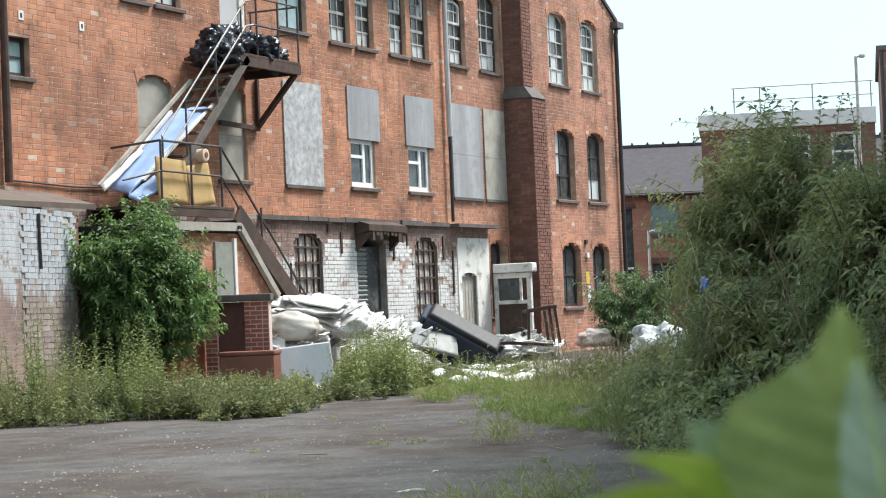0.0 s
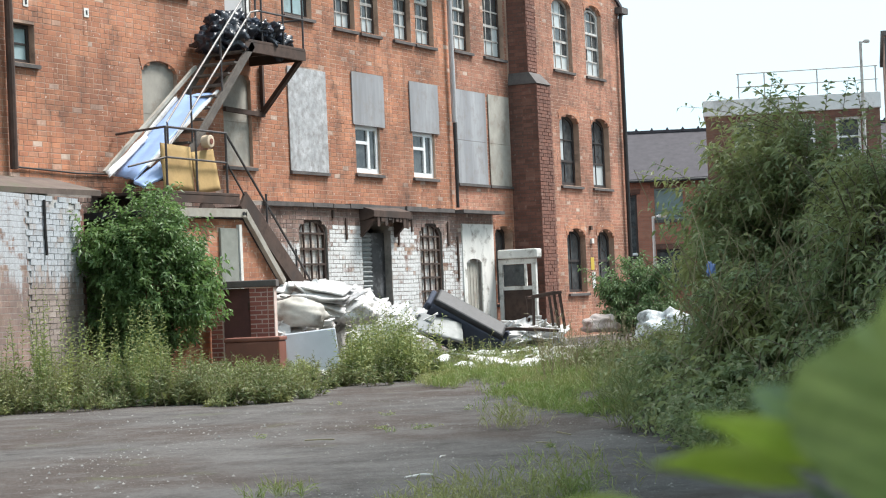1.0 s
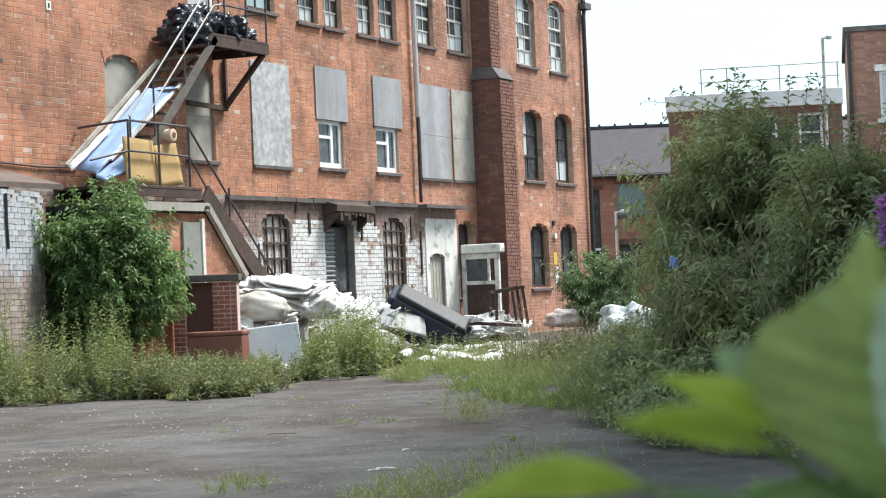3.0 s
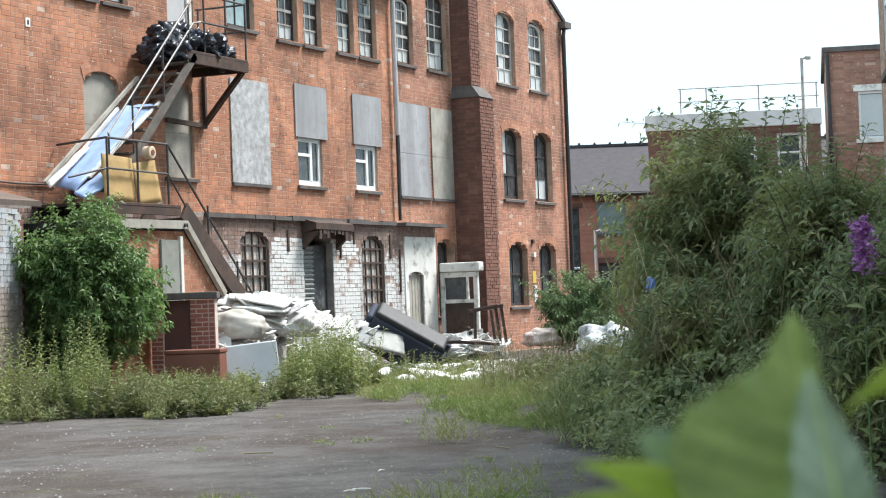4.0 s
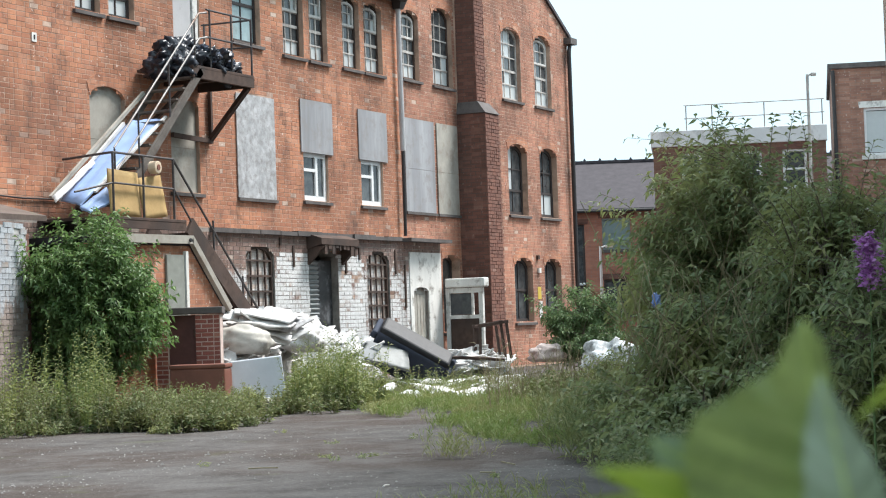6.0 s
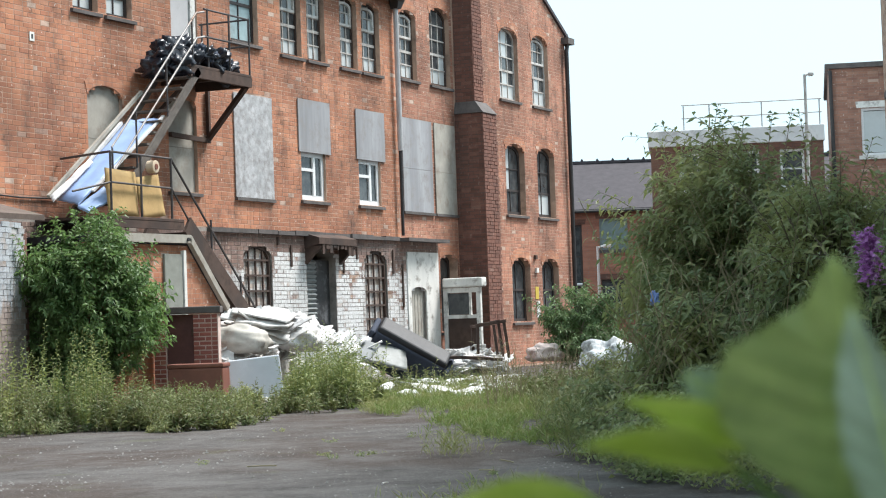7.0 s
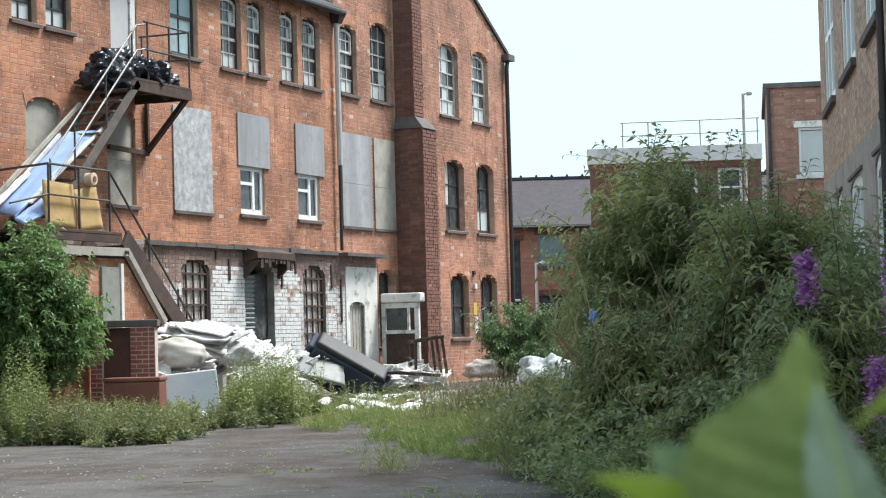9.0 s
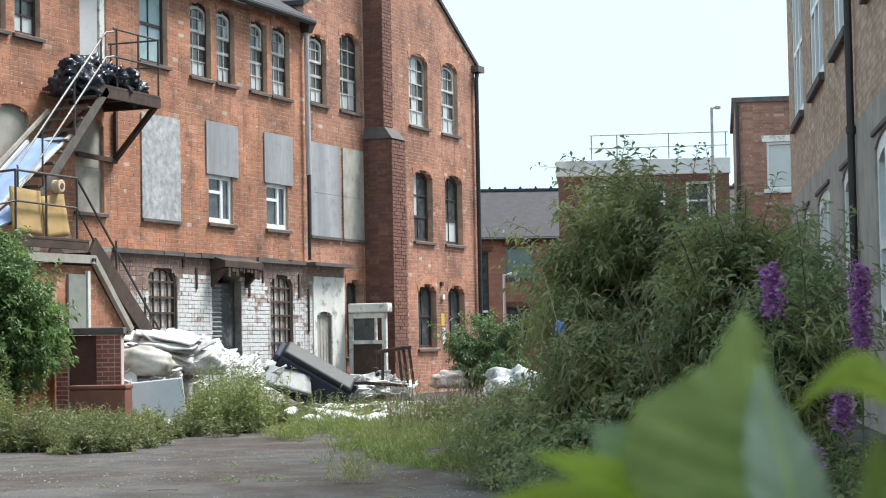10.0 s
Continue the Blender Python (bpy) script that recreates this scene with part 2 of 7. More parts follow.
M_RUST = plain("rusty_steel", (0.09, 0.055, 0.042), 0.85, 0.1, vary=0.4, scale=8, stain=(0.035, 0.028, 0.026), stain_amount=0.8)
M_RAIL = plain("dull_steel_rail", (0.085, 0.075, 0.075), 0.6, 0.3, vary=0.3, scale=8)
M_RAIL_PALE = plain("bare_steel_rail", (0.3, 0.285, 0.275), 0.55, 0.4, vary=0.3, scale=8, stain=(0.2, 0.12, 0.08))
M_BLUE = plain("pale_blue_sheet", (0.3, 0.42, 0.68), 0.55, vary=0.1, scale=3, stain=(0.36, 0.47, 0.68))
M_CARD = plain("tan_chipboard", (0.47, 0.31, 0.13), 0.85, vary=0.2, scale=4, stain=(0.3, 0.19, 0.08))
M_WHITE = plain("dirty_white_sheet", (0.7, 0.69, 0.68), 0.75, vary=0.14, scale=4, stain=(0.38, 0.35, 0.31), stain_amount=0.6)
M_SHEET_DIM = plain("grimy_sheet", (0.5, 0.47, 0.42), 0.8, vary=0.2, scale=4, stain=(0.2, 0.18, 0.16), stain_amount=0.6)
M_WHITE_COOL = plain("white_enamel", (0.62, 0.65, 0.7), 0.45, vary=0.08, scale=3)
M_GREY = plain("grey_vinyl", (0.06, 0.072, 0.105), 0.85, vary=0.15, scale=4)
M_BLACK = plain("black_and_deep_shade", (0.022, 0.022, 0.025), 0.6, vary=0.4)
M_REDBROWN = plain("red_brown_paint", (0.21, 0.075, 0.05), 0.6, vary=0.2, scale=3, stain=(0.12, 0.045, 0.03))
M_PIPE = plain("black_iron_pipe", (0.03, 0.026, 0.026), 0.5, vary=0.3)
M_PIPE_PALE = plain("grey_plastic_pipe", (0.52, 0.5, 0.5), 0.5, vary=0.12)
M_BAG = plain("black_plastic_bag", (0.018, 0.019, 0.028), 0.3, vary=0.4, scale=10)
M_BARK = plain("grey_brown_bark", (0.16, 0.125, 0.095), 0.9, vary=0.35, scale=9)
M_INSIDE = plain("unlit_plaster", (0.22, 0.2, 0.18), 0.9, vary=0.2, scale=1.5)
M_LEAD = plain("pale_parapet", (0.72, 0.72, 0.72), 0.7, vary=0.12, scale=1.5, stain=(0.36, 0.36, 0.36))
M_GREEN_DARK = leafy("dark_shrub_leaf", (0.162, 0.21, 0.096), (0.24, 0.288, 0.125), (0.43, 0.43, 0.24), rough=0.45, through_light=0.5, tone=(0.33, 0.34, 0.13), tone_scale=1.1)
M_GREEN_OLIVE = leafy("olive_shrub_leaf", (0.23, 0.28, 0.095), (0.32, 0.36, 0.125), (0.42, 0.4, 0.19), rough=0.45, through_light=0.5, tone=(0.17, 0.26, 0.12))
M_GREEN_MID = leafy("bush_leaf", (0.1, 0.18, 0.06), (0.15, 0.25, 0.085), (0.26, 0.37, 0.14), rough=0.48, through_light=0.45, tone=(0.19, 0.3, 0.095), tone_scale=1.4)
M_GREEN_PALE = leafy("pale_scrub_leaf", (0.13, 0.21, 0.08), (0.18, 0.27, 0.11), (0.25, 0.31, 0.16))
M_WEED = leafy("weed_leaf", (0.105, 0.14, 0.05), (0.165, 0.205, 0.07), (0.32, 0.29, 0.15), tone=(0.22, 0.23, 0.085), tone_scale=1.3)
M_WEED_TALL = leafy("tall_weed_leaf", (0.18, 0.23, 0.07), (0.27, 0.32, 0.1), (0.36, 0.35, 0.17), tone=(0.29, 0.31, 0.11), tone_scale=1.3)
M_GRASS = leafy("grass_blade", (0.15, 0.22, 0.05), (0.23, 0.3, 0.075), (0.36, 0.33, 0.17), tone=(0.32, 0.31, 0.13))
M_STRAW = leafy("dry_stalk", (0.3, 0.25, 0.14), (0.38, 0.33, 0.2), (0.24, 0.18, 0.11))
M_FLOWER = leafy("purple_flower", (0.4, 0.14, 0.42), (0.5, 0.21, 0.52), (0.62, 0.36, 0.62))
M_WHITE_FLOWER = leafy("white_flower", (0.7, 0.7, 0.66), (0.75, 0.74, 0.7), (0.6, 0.58, 0.45))


# ---- mesh helpers ----
def part(name, bm, material, parent=None, label=""):
    me = bpy.data.meshes.new(name)
    bm.to_mesh(me)
    bm.free()
    me.materials.append(material)
    ob = new(name, me)
    if parent:
        ob.parent = parent
    if label:
        ob["label"] = label
    return ob


def raw(name, verts, faces, material, parent=None, label=""):
    me = bpy.data.meshes.new(name)
    me.from_pydata(verts, [], faces)
    me.update()
    me.materials.append(material)
    ob = new(name, me)
    if parent:
        ob.parent = parent
    if label:
        ob["label"] = label
    return ob


def thing(name, m, label, category, group="", kind=""):
    ob = new(name)
    ob.empty_display_size = 0.1
    ob.matrix_world = m if isinstance(m, Matrix) else Matrix.Translation(m)
    return tagged(ob, label, category, group, kind)


HEX = ((0, 3, 2, 1), (4, 5, 6, 7), (0, 1, 5, 4), (1, 2, 6, 5), (2, 3, 7, 6), (3, 0, 4, 7))


def hexa(bm, pts):
    """Eight corners: four below in turn, then the four above them."""
    v = [bm.verts.new(p) for p in pts]
    for f in HEX:
        bm.faces.new([v[i] for i in f])


def box(bm, x0, x1, y0, y1, z0, z1, m=None):
    pts = [(x0, y0, z0), (x1, y0, z0), (x1, y1, z0), (x0, y1, z0), (x0, y0, z1), (x1, y0, z1), (x1, y1, z1), (x0, y1, z1)]
    hexa(bm, [m @ Vector(p) for p in pts] if m else pts)


def soft_box(bm, x0, x1, y0, y1, z0, z1, r=0.01, m=None, seg=2):
    b2 = bmesh.new()
    box(b2, x0, x1, y0, y1, z0, z1)
    bmesh.ops.bevel(b2, geom=b2.edges[:], offset=r, segments=seg, affect="EDGES", profile=0.5)
    if m:
        b2.transform(m)
    me = bpy.data.meshes.new("x")
    b2.to_mesh(me)
    b2.free()
    bm.from_mesh(me)
    bpy.data.meshes.remove(me)


def beam(bm, p0, p1, w, h, up=(0, 0, 1)):
    """A bar of w by h from p0 to p1."""
    p0, p1 = Vector(p0), Vector(p1)
    a = (p1 - p0).normalized()
    s = a.cross(Vector(up))
    s = (s if s.length > 1e-4 else a.cross(Vector((1, 0, 0)))).normalized()
    u = s.cross(a)
    s, u = s * w / 2, u * h / 2
    hexa(bm, [p0 - s - u, p0 + s - u, p1 + s - u, p1 - s - u, p0 - s + u, p0 + s + u, p1 + s + u, p1 - s + u])


def rod(bm, pts, r, n=8):
    """A round bar along the points; r one radius or one for each point."""
    pts = [Vector(p) for p in pts]
    rings = []
    for i, p in enumerate(pts):
        a = (pts[min(i + 1, len(pts) - 1)] - pts[max(i - 1, 0)]).normalized()
        s = a.cross(Vector((0.13, 0.31, 0.94)))
        s = s.normalized() if s.length > 1e-4 else Vector((1, 0, 0))
        u = s.cross(a)
        k = r[i] if isinstance(r, (list, tuple)) else r
        rings.append([bm.verts.new(p + (s * math.cos(q) + u * math.sin(q)) * k) for q in (2 * math.pi * j / n for j in range(n))])
    for a, b in zip(rings, rings[1:]):
        for j in range(n):
            bm.faces.new((a[j], a[(j + 1) % n], b[(j + 1) % n], b[j]))
    bm.faces.new(rings[0][::-1])
    bm.faces.new(rings[-1])


def prism(bm, outline, y0, y1, m=None):
    """An outline in x and z, drawn out from y0 to y1."""
    f = [Vector((x, y0, z)) for x, z in outline]
    b = [Vector((x, y1, z)) for x, z in outline]
    if m:
        f, b = [m @ p for p in f], [m @ p for p in b]
    f, b = [bm.verts.new(p) for p in f], [bm.verts.new(p) for p in b]
    bm.faces.new(f)
    bm.faces.new(b[::-1])
    n = len(f)
    for i in range(n):
        bm.faces.new((f[(i + 1) % n], f[i], b[i], b[(i + 1) % n]))


def arch_z(x, x0, x1, spring, top):
    u = (2 * x - x0 - x1) / (x1 - x0)
    return spring + (top - spring) * math.sqrt(max(0.0, 1 - u * u * 0.98)) if top > spring else spring


class Opening:
    def __init__(self, x0, x1, z0, z1, rise=0.0):
        self.x0, self.x1, self.z0, self.z1, self.rise = x0, x1, z0, z1, rise


def wall_with(bm, x0, x1, z0, top, holes, y0, y1, m=None):
    """An upright wall along x with openings cut through, some with arched heads. top: a height, or a function of x."""
    top_at = top if callable(top) else (lambda x: top)
    cuts = {x0, x1}
    for h in holes:
        k = 8 if h.rise else 1
        cuts |= {h.x0 + (h.x1 - h.x0) * i / k for i in range(k + 1)}
    cuts = sorted(c for c in cuts if x0 <= c <= x1)
    for a, b in zip(cuts, cuts[1:]):
        if b - a < 1e-5:
            continue
        mid = (a + b) / 2
        floor = (z0, z0)
        for h in sorted((h for h in holes if h.x0 < mid < h.x1), key=lambda h: h.z0):
            if h.z0 > max(floor) + 1e-4:
                strip(bm, a, b, floor, (h.z0, h.z0), y0, y1, m)
            s = h.z1 - h.rise
            floor = (arch_z(a, h.x0, h.x1, s, h.z1), arch_z(b, h.x0, h.x1, s, h.z1))
        strip(bm, a, b, floor, (top_at(a), top_at(b)), y0, y1, m)


def strip(bm, a, b, lo, hi, y0, y1, m):
    pts = [(a, y0, lo[0]), (b, y0, lo[1]), (b, y1, lo[1]), (a, y1, lo[0]), (a, y0, hi[0]), (b, y0, hi[1]), (b, y1, hi[1]), (a, y1, hi[0])]
    hexa(bm, [m @ Vector(p) for p in pts] if m else pts)


def arch_outline(x0, x1, z0, z1, rise, inset=0.0, k=10):
    x0, x1, z0, z1 = x0 + inset, x1 - inset, z0 + inset, z1 - inset
    if rise <= 0:
        return [(x0, z0), (x1, z0), (x1, z1), (x0, z1)]
    pts = [(x0, z0), (x1, z0)]
    for i in range(k + 1):
        x = x1 + (x0 - x1) * i / k
        pts.append((x, arch_z(x, x0, x1, z1 - rise, z1)))
    return pts


def ring_frame(bm, x0, x1, z0, z1, rise, w, y0, y1):
    """A window frame of width w that follows the opening, arched or square."""
    o, i = arch_outline(x0, x1, z0, z1, rise), arch_outline(x0, x1, z0, z1, rise, w)
    n = len(o)
    vs = [[bm.verts.new((x, y, z)) for x, z in pts] for pts, y in ((o, y0), (i, y0), (i, y1), (o, y1))]
    for a, b in ((0, 1), (1, 2), (2, 3), (3, 0)):
        for j in range(n):
            k = (j + 1) % n
            bm.faces.new((vs[a][j], vs[a][k], vs[b][k], vs[b][j]))


FORWARD = radians(24.405)


def yard(side, away, z=0.0):
    """A place by metres to the side of and away along the line from the gap in the hedge, where the camera stands, into the yard."""
    c, s = math.cos(FORWARD), math.sin(FORWARD)
    return Vector((away * c + side * s, -18.307 + away * s - side * c, z))


YARD_TURN = 24.405 - 90


def yard_pose(side, away, z=0.0, rx=0, ry=0, rz=0):
    p = yard(side, away, z)
    return Matrix.Translation(p) @ pose(0, 0, 0, 0, 0, YARD_TURN) @ pose(0, 0, 0, rx, ry, rz)


# ---- ground ----
def ground_material():
    m, nt, b = mat_new("worn_tarmac_and_soil")
    pos = place_of(nt)
    fine = noise_of(nt, pos, 60, 4, 0.75)
    mid = noise_of(nt, pos, 2.3, 6, 0.65)
    broad = noise_of(nt, pos, 0.35, 4, 0.6)
    c = mix(nt, ramp(nt, mid, 0.3, 0.7), (0.052, 0.046, 0.044), (0.125, 0.115, 0.11))
    c = mix(nt, ramp(nt, broad, 0.44, 0.58, 0, 0.75), c, (0.062, 0.045, 0.038))
    c = mix(nt, ramp(nt, fine, 0.6, 0.72, 0, 0.6), c, (0.42, 0.4, 0.37))
    c = mix(nt, ramp(nt, fine, 0.4, 0.25, 0, 0.6), c, (0.045, 0.04, 0.036))
    worn = noise_of(nt, pos, 0.8, 7, 0.72)
    c = mix(nt, ramp(nt, worn, 0.48, 0.6, 0, 0.65), c, (0.135, 0.125, 0.12))
    gravel = noise_of(nt, pos, 24, 3, 0.8)
    c = mix(nt, ramp(nt, gravel, 0.52, 0.66, 0, 0.55), c, (0.05, 0.044, 0.041))
    c = mix(nt, ramp(nt, gravel, 0.4, 0.3, 0, 0.4), c, (0.25, 0.235, 0.22))
    moss = noise_of(nt, pos, 1.1, 5, 0.7)
    c = mix(nt, ramp(nt, moss, 0.6, 0.72, 0, 0.5), c, (0.1, 0.11, 0.05))
    nt.links.new(c, b.inputs["Base Color"])
    b.inputs["Roughness"].default_value = 0.95
    b.inputs["Specular IOR Level"].default_value = 0.15
    bump(nt, b, fine, 0.6, 0.012)
    return m


M_GROUND = ground_material()
bm = bmesh.new()
edges = [-600, -200, -80, -40] + [-30 + 2.0 * i for i in range(70)] + [130, 200, 400, 700]
grid = {}
for i, x in enumerate(edges):
    for j, y in enumerate(edges):
        near = abs(x - 25) < 30 and abs(y + 8) < 18
        z = 0.008 * noise.noise((x * 0.5, y * 0.5, 0)) if near else 0.0
        grid[i, j] = bm.verts.new((x, y, z - 0.01))
for i in range(len(edges) - 1):
    for j in range(len(edges) - 1):
        bm.faces.new((grid[i, j], grid[i + 1, j], grid[i + 1, j + 1], grid[i, j + 1]))
tagged(part("ground", bm, M_GROUND), "worn grey tarmac yard with grit, soil and moss", "ground", kind="structure")

# ---- the factory's long front, on the line y = 0 ----
EAVE, GABLE_L, GABLE_R, GABLE_EAVE, PITCH = 7.95, 38.5, 48.65, 8.33, 0.506
T = 0.36
SASH_UP = [(33.55, 34.36), (34.6, 35.34), (36.0, 36.76), (36.97, 37.8)]
openings_up = [Opening(a, b, 6.27, 7.72, 0.14) for a, b in SASH_UP]
openings_up += [Opening(38.75, 39.6, 6.32, 7.8, 0.16), Opening(40.31, 41.36, 6.32, 8.05, 0.22)]
openings_gable = [Opening(44.24, 45.42, 6.36, 8.1, 0.24), Opening(46.31, 47.42, 6.36, 8.13, 0.24)]
left_up = [Opening(26.75, 27.45, 6.27, 7.5, 0.12), Opening(27.7, 28.45, 6.27, 7.5, 0.12)]
blue_win = Opening(31.67, 32.68, 6.32, 7.75, 0.12)
top_door = Opening(29.66, 30.52, 5.63, 7.7, 0.0)
small_left = Opening(23.75, 24.32, 4.78, 5.36, 0.0)
arch_a = Opening(27.08, 28.08, 3.5, 5.1, 0.2)
arch_b = Opening(29.48, 30.4, 3.5, 5.15, 0.2)
board_a = Opening(31.72, 33.0, 3.5, 5.35, 0.0)
white_w = [Opening(34.2, 35.2, 3.54, 5.4, 0.0), Opening(36.64, 37.64, 3.54, 5.4, 0.0)]
board_d = Opening(38.72, 40.15, 3.5, 5.45, 0.0)
board_e = Opening(40.36, 41.4, 3.5, 5.45, 0.0)
sash_1 = [Opening(44.42, 45.62, 3.62, 5.32, 0.22), Opening(46.45, 47.62, 3.62, 5.34, 0.22)]
sash_0 = [Opening(44.58, 45.74, 1.06, 2.6, 0.24), Opening(46.52, 47.65, 1.06, 2.6, 0.24)]
barred = [Opening(31.83, 32.87, 0.95, 2.64, 0.22), Opening(36.7, 37.72, 0.95, 2.62, 0.22)]
yard_door = Opening(34.22, 35.42, 0.02, 2.64, 0.2)
narrow_door = Opening(38.82, 39.58, 0.02, 1.88, 0.1)
dark_arch = Opening(40.46, 41.4, 0.9, 2.6, 0.14)
ALL_OPEN = openings_up + openings_gable + left_up + [blue_win, top_door, small_left, arch_a, arch_b, board_a, board_d, board_e, dark_arch] + white_w + sash_1 + sash_0


def gable_top(x):
    mid = (GABLE_L + GABLE_R) / 2
    if x < GABLE_L - 0.001:
        return EAVE
    return GABLE_EAVE + PITCH * ((GABLE_R - GABLE_L) / 2 - abs(x - mid))


factory = thing("factory", (0, 0, 0), "old three-storey orange brick factory with boarded and broken windows", "factory")
bm = bmesh.new()
upper = [h for h in ALL_OPEN if h.z0 > 3]
COPING = 2.9
wall_with(bm, 12.0, GABLE_L, COPING, EAVE, [h for h in upper if h.x1 < GABLE_L], 0.0, T)
part("upper_wall", bm, M_MORTAR, factory)
bm = bmesh.new()
mid_x = (GABLE_L + GABLE_R) / 2
gholes = [h for h in upper if h.x0 > GABLE_L] + sash_0 + [dark_arch]
wall_with(bm, GABLE_L, mid_x, COPING, gable_top, [h for h in gholes if h.x1 < mid_x and h.z0 > COPING], 0.0, T)
wall_with(bm, mid_x, GABLE_R, 0.0, gable_top, [h for h in gholes if h.x0 > mid_x], 0.0, T)
wall_with(bm, 40.3, mid_x, 0.0, COPING, [dark_arch], 0.0, T)
part("gable_wall", bm, M_MORTAR, factory)
bm = bmesh.new()
wall_with(bm, 12.0, 40.3, 0.0, COPING, barred + [yard_door, narrow_door], -0.03, T)
part("ground_storey_wall", bm, M_MORTAR_OLD, factory, "sooty brick with flaking whitewash")
# other sides, floors and roof
bm = bmesh.new()
box(bm, GABLE_R - T, GABLE_R, T, 12, 0, GABLE_EAVE - 0.02)
box(bm, 12, GABLE_R, 12, 12.3, 0, EAVE)
box(bm, 12, 12 + T, T, 12, 0, EAVE - 0.02)
part("rear_walls", bm, M_BRICK, factory)
for z in (2.6, 5.3):
    bm = bmesh.new()
    box(bm, 12.4, GABLE_R - T - 0.02, T + 0.02, 11.9, z, z + 0.2)
    part("upper_floor", bm, M_INSIDE, factory)
for z in (0.02, 2.82, 5.52):
    bm = bmesh.new()
    box(bm, 12.4, GABLE_R - T - 0.02, 5.0, 5.15, z, z + 2.3)
    part("inner_wall", bm, M_INSIDE, factory)
bm = bmesh.new()
hexa(bm, [(12, -0.22, EAVE), (GABLE_L, -0.22, EAVE), (GABLE_L, 6, EAVE + 3.6), (12, 6, EAVE + 3.6), (12, -0.22, EAVE + 0.08), (GABLE_L, -0.22, EAVE + 0.08), (GABLE_L, 6, EAVE + 3.68), (12, 6, EAVE + 3.68)])
hexa(bm, [(12, 6, EAVE + 3.6), (GABLE_L, 6, EAVE + 3.6), (GABLE_L, 12.5, EAVE), (12, 12.5, EAVE), (12, 6, EAVE + 3.68), (GABLE_L, 6, EAVE + 3.68), (GABLE_L, 12.5, EAVE + 0.08), (12, 12.5, EAVE + 0.08)])
peak = gable_top(mid_x)
hexa(bm, [(GABLE_L - 0.1, -0.06, gable_top(GABLE_L)), (mid_x, -0.06, peak), (mid_x, 12.4, peak), (GABLE_L - 0.1, 12.4, gable_top(GABLE_L)), (GABLE_L - 0.1, -0.06, gable_top(GABLE_L) + 0.1), (mid_x, -0.06, peak + 0.1), (mid_x, 12.4, peak + 0.1), (GABLE_L - 0.1, 12.4, gable_top(GABLE_L) + 0.1)])
hexa(bm, [(mid_x, -0.06, peak), (GABLE_R + 0.16, -0.06, GABLE_EAVE - 0.08), (GABLE_R + 0.16, 12.4, GABLE_EAVE - 0.08), (mid_x, 12.4, peak), (mid_x, -0.06, peak + 0.1), (GABLE_R + 0.16, -0.06, GABLE_EAVE + 0.02), (GABLE_R + 0.16, 12.4, GABLE_EAVE + 0.02), (mid_x, 12.4, peak + 0.1)])
part("roof", bm, M_SLATE, factory, "dark slate roof")
bm = bmesh.new()
rod(bm, [(12, -0.26, EAVE + 0.02), (GABLE_L - 0.05, -0.26, EAVE - 0.02)], 0.07, 10)
part("gutter", bm, M_PIPE, factory, "black iron gutter")
# coping that marks where a lower building was torn off
x = 30.6
while x < 38.2:
    w = 0.5 + 0.5 * random.random()
    bm = bmesh.new()
    box(bm, x, min(x + w - 0.01, 38.25), -0.085 - 0.05 * random.random(), -0.001, 2.82 + 0.02 * random.random(), 2.9 + 0.03 * random.random())
    part("coping_stone", bm, M_STONE, factory, "broken sooty coping stone")
    x += w

# tall buttress with a weathered offset
B0, B1, BY, CY = 41.5, 42.3, -0.69, -0.47
bm = bmesh.new()
box(bm, B0 + 0.01, B1 - 0.01, BY + 0.012, -0.002, 0.0, 5.75)
box(bm, B0 + 0.09, B1 - 0.19, CY + 0.012, -0.002, 6.004, 12.6)
part("buttress", bm, M_BRICK_DARK, factory, "dark brown brick chimney buttress")
bm = bmesh.new()
hexa(bm, [(B0 - 0.02, BY - 0.02, 5.752), (B1 + 0.02, BY - 0.02, 5.752), (B1 + 0.02, -0.003, 5.752), (B0 - 0.02, -0.003, 5.752), (B0 + 0.06, CY - 0.02, 6.02), (B1 - 0.08, CY - 0.02, 6.02), (B1 - 0.08, -0.003, 6.02), (B0 + 0.06, -0.003, 6.02)])
part("weathering", bm, M_STONE, factory, "sooty sloped weathering stones")


def sill(parent, h, drop=0.075, out=0.06, mat=None):
    bm = bmesh.new()
    hexa(bm, [(h.x0 - 0.07, -out, h.z0 - drop), (h.x1 + 0.07, -out, h.z0 - drop), (h.x1 + 0.07, 0.12, h.z0 - drop), (h.x0 - 0.07, 0.12, h.z0 - drop),
              (h.x0 - 0.07, -out, h.z0 - 0.02), (h.x1 + 0.07, -out, h.z0 - 0.02), (h.x1 + 0.07, 0.12, h.z0 + 0.004), (h.x0 - 0.07, 0.12, h.z0 + 0.004)])
    return part("sill", bm, mat or M_STONE, parent, "sooty stone sill")


